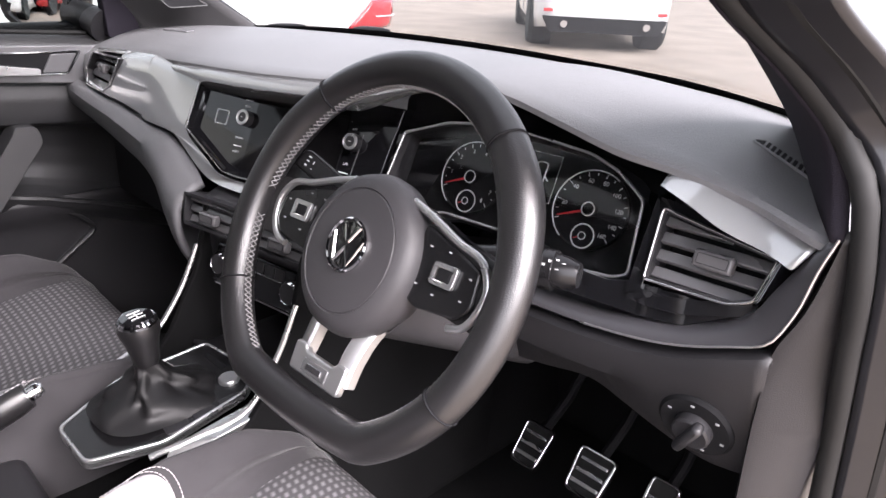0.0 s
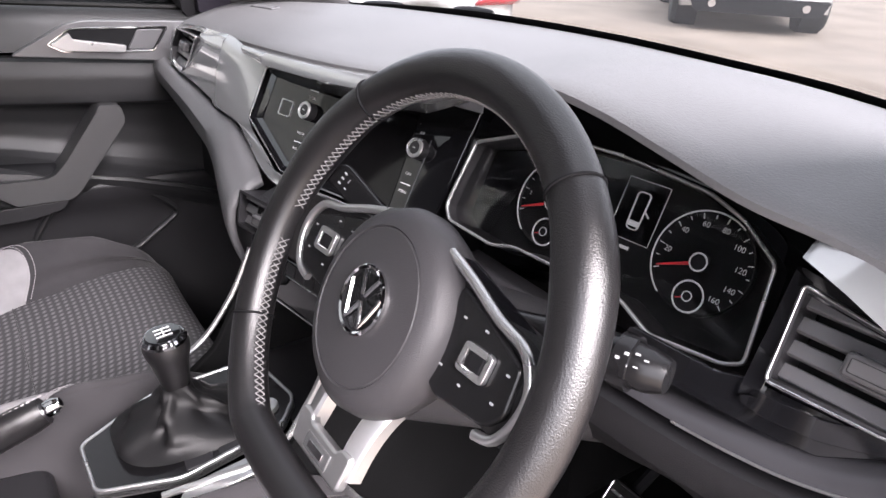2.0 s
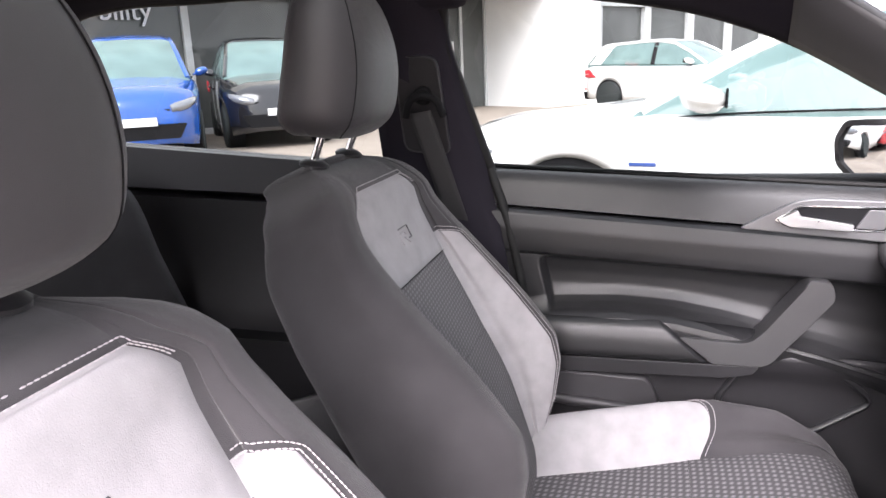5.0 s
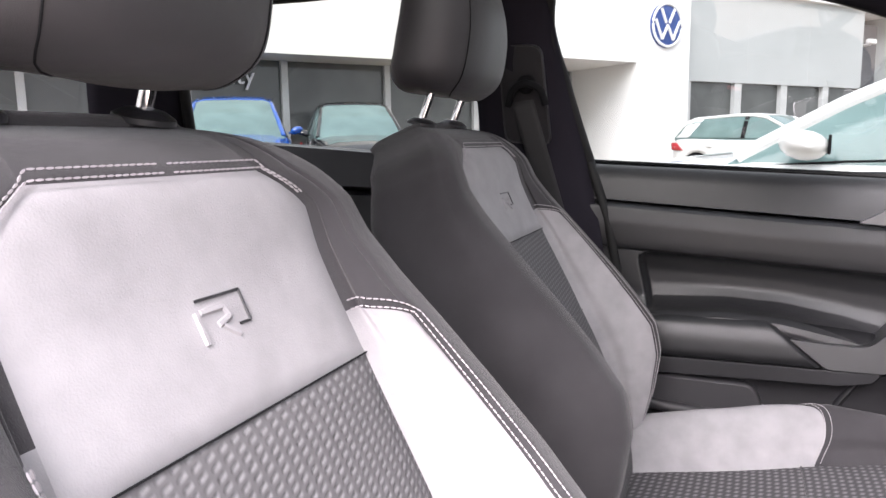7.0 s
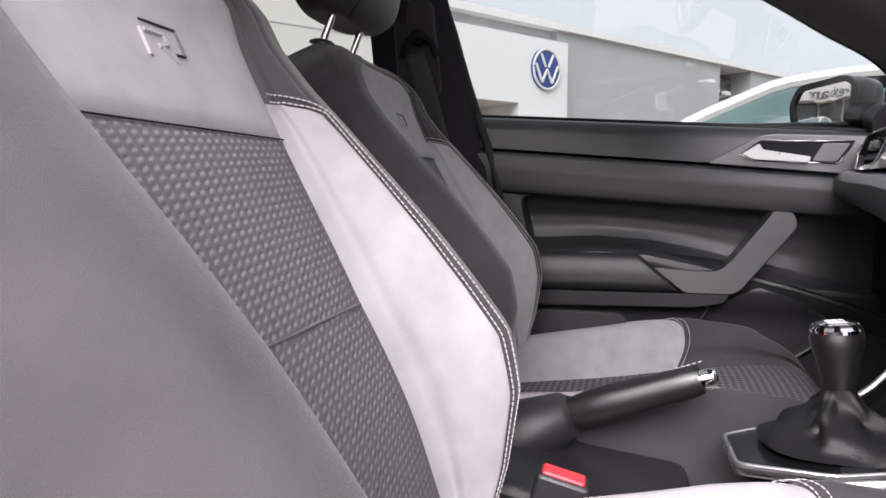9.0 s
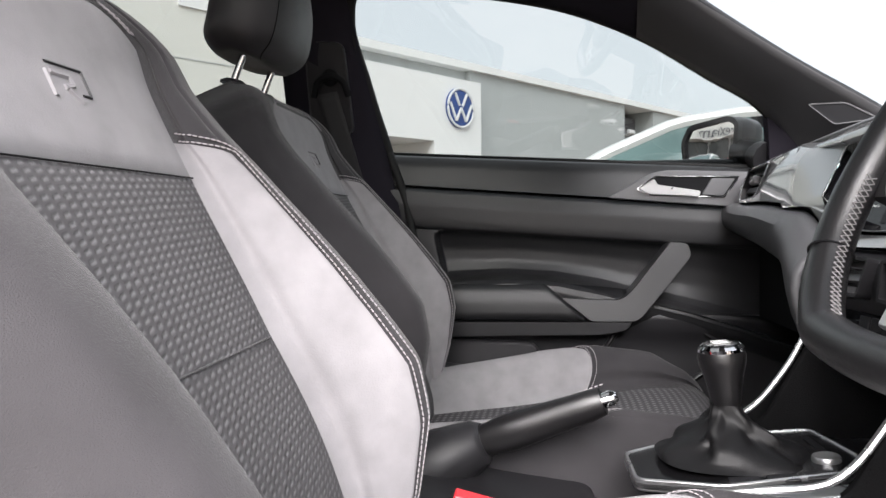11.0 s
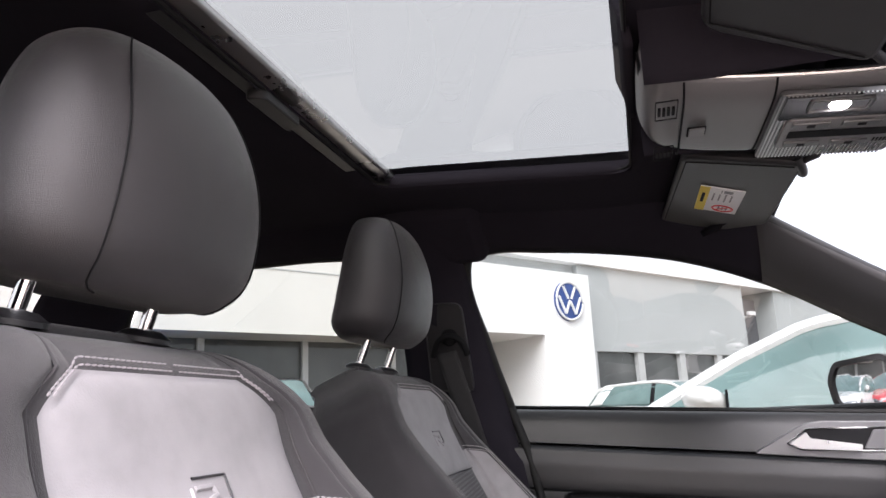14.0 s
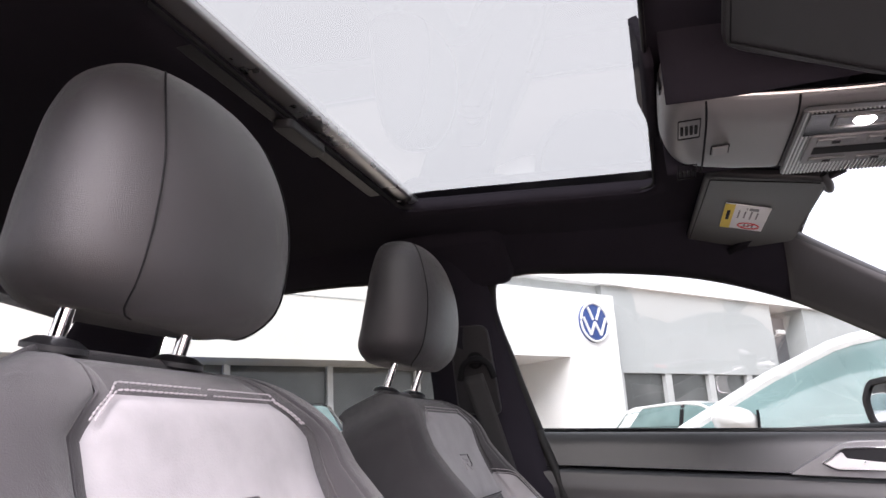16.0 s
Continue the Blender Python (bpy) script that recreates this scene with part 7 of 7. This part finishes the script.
# grey wing right of the entrance
slab("wing_wall", 0.0, 9.0, -8, -0.4, 2.6, 5.15, CLAD, "grey panelled wall")
slab("wing_wall", 11.3, 40, -8, -0.4, 2.6, 5.15, CLAD)
slab("wing_wall", -5.5, 0.0, -8, -0.6, 4.5, 5.3, CLAD)
slab("louvre_wall", 9.0, 11.3, -8, -1.2, 2.6, 4.9, DARKCLAD, "dark grey recessed wall")
slab("roof_edge", -9.0, 40, -8.1, -0.25, 5.15, 5.35, WHITEWALL, "pale roof edge")
for k in range(1, 14):
    if not 2.6 < k < 3.6:
        slab("panel_joint", 3.0 * k - 0.01, 3.0 * k + 0.01, -0.41, -0.396, 2.6, 5.15, FRAMEGREY)
for z in (3.45, 4.3):
    slab("panel_joint", 0.0, 9.0, -0.41, -0.396, z - 0.008, z + 0.008, FRAMEGREY)
slab("wing_base", 0.0, 40, -8, -0.5, 0.0, 0.75, CLAD)
for k in range(10):
    s = 0.6 + 2.2 * k
    w = slab("window", s, s + 1.9, -0.62, -0.56, 0.75, 2.6, SHOPGLASS, "dark window")
    slab("window_frame", s - 0.3, s, -0.7, -0.42, 0.75, 2.6, FRAMEGREY, parent=w)
# white entrance block with round sign
slab("entrance_block", -4.9, 0.0, -6, 0.0, 2.95, 4.74, WHITEWALL, "white entrance block")
slab("entrance_column", -1.95, 0.0, -6, 0.0, 0.0, 2.95, WHITEWALL, "white column")
slab("entrance_glass", -4.9, -1.95, -2.6, -2.5, 0.0, 2.95, SHOPGLASS, "glass entrance doors")
for s in (-4.9, -3.9, -2.9, -2.02):
    slab("door_frame", s, s + 0.08, -2.5, -2.44, 0.0, 2.95, FRAMEGREY)
slab("notice", -3.5, -3.15, -2.44, -2.42, 1.35, 1.8, WHITEMARK)
# showroom front left of the entrance
slab("fascia", -30, -4.9, -6, -0.3, 2.75, 5.6, FASCIA, "cream showroom fascia")
slab("fascia_joint", -30, -4.9, -0.3, -0.285, 4.1, 4.12, CLAD)
slab("shop_glass", -30, -4.9, -1.6, -1.5, 0.0, 2.75, SHOPGLASS, "showroom glass front")
for k in range(11):
    slab("mullion", -30 + 2.4 * k, -29.86 + 2.4 * k, -1.5, -1.4, 0.0, 2.75, FRAMEGREY)
slab("plinth", -30, -4.9, -1.7, -1.35, 0.0, 0.12, FRAMEGREY)
sign = part("round_sign", lathe([(0.56, 0.0), (0.56, 0.06), (0.52, 0.07), (0.001, 0.07)], 48, basis(Vector((-0.95, 0.0, 3.92)), Vector((1, 0, 0)), Vector((0, 0, 1)), Vector((0, 1, 0)))), SIGNBLUE, bld, "round blue and white sign")
b = bmesh.new()
add(b, sweep([(-0.95 + 0.53 * math.cos(t), 0.075, 3.92 + 0.53 * math.sin(t)) for t in np.linspace(0, 2 * math.pi, 49)[:-1]], 0.035, 8, closed=True))
for x0, y0, x1, y1 in ((-0.24, 0.40, -0.06, 0.06), (0.24, 0.40, 0.06, 0.06), (-0.44, 0.12, -0.2, -0.36), (-0.2, -0.36, 0.0, 0.0), (0.0, 0.0, 0.2, -0.36), (0.2, -0.36, 0.44, 0.12)):
    add(b, sweep([(-0.95 - x0, 0.08, 3.92 + y0), (-0.95 - x1, 0.08, 3.92 + y1)], 0.042, 6))
part("sign_strokes", b, WHITEMARK, sign)
cctv = thing("security_camera", "white security camera on a wall bracket", "camera", bmat)
part("bracket", sweep([(10.0, -1.2, 4.1), (10.0, -0.7, 4.15)], 0.05, 8), WHITEMARK, cctv)
part("case", box((0.45, 0.16, 0.16), (9.9, -0.62, 4.22)), WHITEMARK, cctv, bevel=0.03)


def car(m, paint, label, tall=1.0, length=4.26, width=1.79, glass_mat=None, detail=True):
    """A five-door hatchback: x across, y towards its nose, z up, standing on its wheels."""
    glass_mat = glass_mat or CARGLASS
    c = thing("parked_car", label, "car", m, group="parked cars")
    h = 1.47 * tall
    L, W = length / 2, width / 2
    ax_f, ax_r, wr = L - 0.85, -L + 0.76, 0.315 * (1 + (tall - 1) * 0.4)
    # body sides: stations from tail to nose with belt height, roof height and half widths
    st = [(-L, 0.62, 0.72, 0.30, 0.62), (-L + 0.05, 0.86, 0.93, 0.27, 0.72), (-L + 0.2, 0.93, 1.00, 0.25, 0.83), (-L + 0.5, 0.94, 1.02, 0.22, 0.88), (-L + 1.2, 0.92, 0.99, 0.20, 0.895), (-0.2, 0.90, 0.965, 0.19, 0.895), (0.5, 0.885, 0.95, 0.19, 0.895),
          (0.9, 0.87, 0.945, 0.20, 0.89), (L - 0.9, 0.80, 0.90, 0.20, 0.885), (L - 0.60, 0.745, 0.86, 0.21, 0.865), (L - 0.38, 0.725, 0.845, 0.22, 0.82), (L - 0.20, 0.685, 0.795, 0.24, 0.73), (L - 0.07, 0.61, 0.72, 0.26, 0.60), (L, 0.48, 0.58, 0.28, 0.46)]
    S = np.array([(y, zb * tall, zt * tall, z0, w * W / 0.895) for y, zb, zt, z0, w in st])
    ys_ = np.linspace(-L, L, 90)
    rows = []
    for y in ys_:
        zb, zt, z0, w = (np.interp(y, S[:, 0], S[:, k]) for k in (1, 2, 3, 4))
        # wheel arches cut the lower edge
        for ax in (ax_f, ax_r):
            d = abs(y - ax)
            if d < wr + 0.045:
                z0 = max(z0, wr + math.sqrt((wr + 0.045) ** 2 - d * d))
        half = [(w * 0.96, z0), (w * 0.985, z0 + (zb - z0) * 0.25), (w, z0 + (zb - z0) * 0.55), (w * 0.995, z0 + (zb - z0) * 0.8), (w * 0.97, zb), (w * 0.90, zb + (zt - zb) * 0.5), (w * 0.6, zt), (0, zt + 0.02)]
        rows.append([(a, y, b) for a, b in half] + [(-a, y, b) for a, b in half[-2::-1]])
    part("body", grid(rows, cap=True), paint, c, solid=0.03)
    # greenhouse
    gs = [(-L + 0.10, 0.98, 1.02, 0.74, 0.70), (-L + 0.32, 0.99, 1.34, 0.80, 0.56), (-L + 0.55, 0.98, 1.425, 0.83, 0.56), (-0.6, 0.96, 1.465, 0.85, 0.58), (-0.20, 0.945, 1.46, 0.85, 0.58), (0.16, 0.935, 1.40, 0.85, 0.60), (0.52, 0.92, 1.22, 0.83, 0.66), (0.92, 0.89, 0.97, 0.80, 0.74), (1.02, 0.875, 0.90, 0.79, 0.76)]
    G = np.array(gs)
    rows, roofs = [], []
    for y in np.linspace(gs[0][0], gs[-1][0], 60):
        zb, zt, wb, wt = (np.interp(y, G[:, 0], G[:, k]) for k in (1, 2, 3, 4))
        zb, zt = zb * tall, zt * tall
        k = W / 0.895
        half = [(wb * k, zb - 0.06), (wb * k, zb), ((wb * 0.35 + wt * 0.65) * k, zb + (zt - zb) * 0.72), (wt * k, zb + (zt - zb) * 0.94), (wt * 0.8 * k, zt), (0, zt + 0.012)]
        rows.append([(a, y, b) for a, b in half] + [(-a, y, b) for a, b in half[-2::-1]])
    part("windows", grid(rows, cap=True), glass_mat, c, "tinted windows")
    rr = np.array(rows)
    # roof panel, pillars and rails lie proud of the glass
    sel = [r for r in rows if -L + 0.20 < r[0][1] < 0.12]
    roof = [[(p[0] * 1.012, p[1], p[2] + 0.012) for p in r[3:8]] for r in sel]
    part("roof", grid(roof), paint, c, solid=0.02)
    def on_glass(y, t):
        zb, zt, wb, wt = (np.interp(y, G[:, 0], G[:, k]) for k in (1, 2, 3, 4))
        zb, zt = zb * tall, zt * tall
        k = W / 0.895
        if t < 0.72:
            f = t / 0.72
            return ((wb + ((wb * 0.35 + wt * 0.65) - wb) * f) * k, y, zb + (zt - zb) * t)
        f = (t - 0.72) / 0.22
        return (((wb * 0.35 + wt * 0.65) + (wt - (wb * 0.35 + wt * 0.65)) * f) * k, y, zb + (zt - zb) * t)
    for s in (1, -1):
        mir = lambda p: (s * p[0] * 1.006, p[1], p[2])
        part("roof_rail", sweep([mir(on_glass(y, 0.93)) for y in np.linspace(-L + 0.25, 0.20, 24)] + [mir(on_glass(y, 0.93)) for y in np.linspace(0.28, 0.98, 14)], 0.035, 8), paint, c)
        part("rear_pillar", grid([[mir(on_glass(y + 0.30 * t, t)) for t in np.linspace(0, 0.93, 8)] for y in np.linspace(-L + 0.12, -L + 0.52, 8)]), paint, c, solid=0.012)
        part("door_pillar", grid([[mir(on_glass(y - 0.02 * t, t)) for t in np.linspace(0, 0.93, 8)] for y in (-0.30, -0.26, -0.20)]), BLACK, c, solid=0.01)
        part("sill_line", sweep([mir(on_glass(y, 0.0)) for y in np.linspace(-L + 0.5, 0.90, 20)], 0.005, 6), BLACK, c)
        # mirror
        mr = part("mirror", sweep(spline([(s * (W - 0.05), 0.70, 0.955 * tall), (s * (W + 0.04), 0.69, 0.985 * tall), (s * (W + 0.12), 0.675, 1.005 * tall), (s * (W + 0.18), 0.665, 1.005 * tall)], 14), [0.02] * 3 + [0.045, 0.060, 0.066, 0.069, 0.070, 0.069, 0.067, 0.063, 0.056, 0.044, 0.020], prof=[(1.5 * math.cos(t), 0.9 * math.sin(t) - 0.2 * math.cos(t)) for t in np.linspace(0, 2 * math.pi, 15)[:-1]]), paint, c, "door mirror")
        # lights
        if detail:
            part("headlamp", sweep(spline([(s * W * 0.50, L - 0.045, 0.600 * tall), (s * W * 0.70, L - 0.13, 0.630 * tall), (s * W * 0.825, L - 0.26, 0.665 * tall), (s * W * 0.912, L - 0.43, 0.71 * tall)], 14), [0.05, 0.06, 0.068, 0.072, 0.072, 0.07, 0.068, 0.065, 0.06, 0.053, 0.045, 0.036, 0.025, 0.01], 10), LENS, c, "clear headlamp")
            lamp_rows = []
            for u in np.linspace(0, 1, 18):
                px = W * float(np.interp(u, (0, 0.5, 0.62, 0.75, 1), (0.992, 0.965, 0.93, 0.86, 0.58)))
                py = -L + float(np.interp(u, (0, 0.5, 0.62, 0.75, 1), (0.25, 0.15, 0.085, 0.03, -0.018)))
                zl, zh = (float(np.interp(u, (0, 0.5, 1), t_)) * tall for t_ in ((0.700, 0.705, 0.715), (0.875, 0.880, 0.875)))
                lamp_rows.append([(s * (px + 0.012 * math.sin(math.pi * w_)), py - 0.012 * u + 0.17 * (1 - w_) * (1 - u) ** 2, zl + (zh - zl) * w_) for w_ in np.linspace(0, 1, 8)])
            lamp_ = part("tail_lamp", grid(lamp_rows), TAILRED, c, "red tail lamp", solid=0.02)
            part("lamp_line", sweep([(r[3][0] * 1.004, r[3][1] - 0.004, r[3][2]) for r in lamp_rows[5:]], 0.004, 6), WHITEMARK, lamp_)
            part("door_handle", sweep([(s * (W + 0.012), 0.0, 0.76 * tall), (s * (W + 0.022), -0.08, 0.765 * tall), (s * (W + 0.012), -0.17, 0.77 * tall)], 0.016, 8), paint, c)
            part("door_handle", sweep([(s * (W + 0.010), -0.95, 0.78 * tall), (s * (W + 0.02), -1.03, 0.785 * tall), (s * (W + 0.010), -1.11, 0.79 * tall)], 0.016, 8), paint, c)
            for y in (0.80, -0.26):
                part("door_gap", sweep([(s * (W * f_), y + a_, z_ * tall) for a_, z_, f_ in ((-0.06, 0.32, 0.985), (-0.03, 0.45, 0.995), (0.0, 0.60, 1.001), (0.02, 0.75, 1.000), (0.03, 0.88, 0.978))], 0.0028, 6), CLAD, c)
            part("fender_badge", box((0.012, 0.13, 0.018), (s * W * 0.992, 0.95, 0.665 * tall)), SIGNBLUE, c, bevel=0.003)
            part("mirror_glass", box((0.10, 0.012, 0.085), (s * (W + 0.10), 0.582, 1.0 * tall)), BLACK, c, bevel=0.004)
    # wheels
    for ax in (ax_f, ax_r):
        for s in (1, -1):
            mwh = basis(Vector((s * (W - 0.11), ax, wr)), Vector((0, 1, 0)), Vector((0, 0, 1)), Vector((1, 0, 0)))
            w = part("wheel", lathe([(wr * 0.66, -0.10), (wr * 0.93, -0.10), (wr, -0.07), (wr, 0.07), (wr * 0.93, 0.10), (wr * 0.66, 0.10)], 36, mwh), TYRE, c, "black tyre on an alloy rim")
            rimb = lathe([(wr * 0.68, -0.06), (wr * 0.68, 0.085), (wr * 0.63, 0.09), (wr * 0.60, 0.05), (wr * 0.60, -0.05)], 36, mwh)
            for k in range(5):
                a = 2 * math.pi * k / 5 + 0.3
                for e in (-0.13, 0.13):
                    add(rimb, sweep([mwh @ Vector((wr * 0.10 * math.cos(a), wr * 0.10 * math.sin(a), s * 0.06)), mwh @ Vector((wr * 0.62 * math.cos(a + e), wr * 0.62 * math.sin(a + e), s * 0.075))], 0.018, 6))
            part("rim", rimb, ALLOY, w, "silver alloy rim")
            part("arch_liner", lathe([(wr + 0.043, -0.20), (wr + 0.043, 0.045), (wr * 0.5, 0.045)], 32, basis(Vector((s * (W - 0.11), ax, wr)), Vector((0, 1, 0)), Vector((0, 0, s)), Vector((s, 0, 0)))), BLACK, c)
            part("hub_cap", lathe([(0.05, -0.08), (0.05, 0.08), (0.001, 0.082)], 16, mwh), ALLOY, w)
    # ends
    part("front_grille", prism(rounded([(-W * 0.5, 0.60 * tall), (W * 0.5, 0.60 * tall), (W * 0.46, 0.53 * tall), (-W * 0.46, 0.53 * tall)], 0.02), 0.06, basis(Vector((0, L - 0.02, 0)), Vector((1, 0, 0)), Vector((0, 0, 1)), Vector((0, -1, 0)))), BLACK, c)
    part("front_intake", prism(rounded([(-W * 0.72, 0.44 * tall), (W * 0.72, 0.44 * tall), (W * 0.6, 0.28 * tall), (-W * 0.6, 0.28 * tall)], 0.03), 0.09, basis(Vector((0, L + 0.01, 0)), Vector((1, 0, 0)), Vector((0, 0, 1)), Vector((0, -1, 0)))), BLACK, c)
    part("front_plate", box((0.52, 0.012, 0.11), (0, L + 0.02, 0.47 * tall)), WHITEMARK, c)
    part("rear_plate", box((0.52, 0.012, 0.11), (0, -L - 0.012, 0.70 * tall)), YELLOW, c, "yellow rear plate")
    part("rear_diffuser", prism(rounded([(-W * 0.85, 0.40), (W * 0.85, 0.40), (W * 0.75, 0.22), (-W * 0.75, 0.22)], 0.03), 0.22, basis(Vector((0, -L - 0.012, 0)), Vector((-1, 0, 0)), Vector((0, 0, 1)), Vector((0, 1, 0)))), BLACK, c)
    for s in (1, -1):
        part("tailpipe", lathe([(0.035, 0), (0.042, 0.0), (0.042, 0.10), (0.035, 0.10)], 20, basis(Vector((s * 0.50, -L + 0.03, 0.32)), Vector((1, 0, 0)), Vector((0, 0, 1)), Vector((0, -1, 0)))), CHROME, c)
        part("reflector", box((0.18, 0.02, 0.035), (s * 0.66, -L + 0.02, 0.47)), TAILRED, c)
    if detail:
        part("rear_window", grid([[(x, -L + 0.105 + 0.20 * t - 0.01 - 0.02 * (1 - (x / 0.6) ** 2), (1.02 + 0.30 * t) * tall) for x in np.linspace(-0.60 + 0.06 * t, 0.60 - 0.06 * t, 14)] for t in np.linspace(0, 1, 8)]), CARGLASS, c, solid=0.01)
    return c


def at_car(x, y, heading):
    return pose(x, y, 0, 0, 0, heading)


# the white hatchback alongside faces the other way
car(pose(-3.77, 0.73, -0.035, 1.0, 0, 180 - 5.5), WHITEPAINT, "white five-door hatchback parked alongside", tall=0.97, length=4.36)
car(at_car(-5.65, 9.05, 42.6), WHITEPAINT, "white hatchback with twin tailpipes and yellow plate")
car(at_car(-9.3, -8.1, -53.6), BLUEPAINT, "blue crossover parked before the showroom", tall=1.24)
car(at_car(-11.4, -7.0, -53.6), BLACKPAINT, "black crossover parked before the showroom", tall=1.22)
car(at_car(-17.1, 0.5, -30), WHITEPAINT, "white car parked by the entrance", tall=1.05)
car(at_car(-14.0, 22.0, 60), GREYPAINT, "grey car parked far off", detail=False)
car(at_car(-3.2, -7.6, 4), WHITEPAINT, "white hatchback parked behind, facing forward", detail=True)
car(at_car(-1.75, -9.6, 28), REDPAINT, "red hatchback parked behind", detail=True)
# lettering on the showroom front
def letters(name, text, size, s, d, z, material):
    cu = bpy.data.curves.new(name, "FONT")
    cu.body, cu.size, cu.align_x, cu.align_y, cu.extrude = text, size, "CENTER", "CENTER", 0.015
    ob = new(name, cu)
    ob.data.materials.append(material)
    ob.parent = bld
    ob.matrix_parent_inverse = Matrix.Identity(4)
    ob.matrix_basis = basis(Vector((s, d, z)), Vector((1, 0, 0)), Vector((0, 0, 1)), Vector((0, 1, 0)))
    return ob


letters("sign_name", "Wrexham", 1.05, -21.2, -0.26, 3.25, DARKCLAD)
letters("glass_lettering", "bility", 0.5, -11.85, -1.38, 2.40, WHITEMARK)
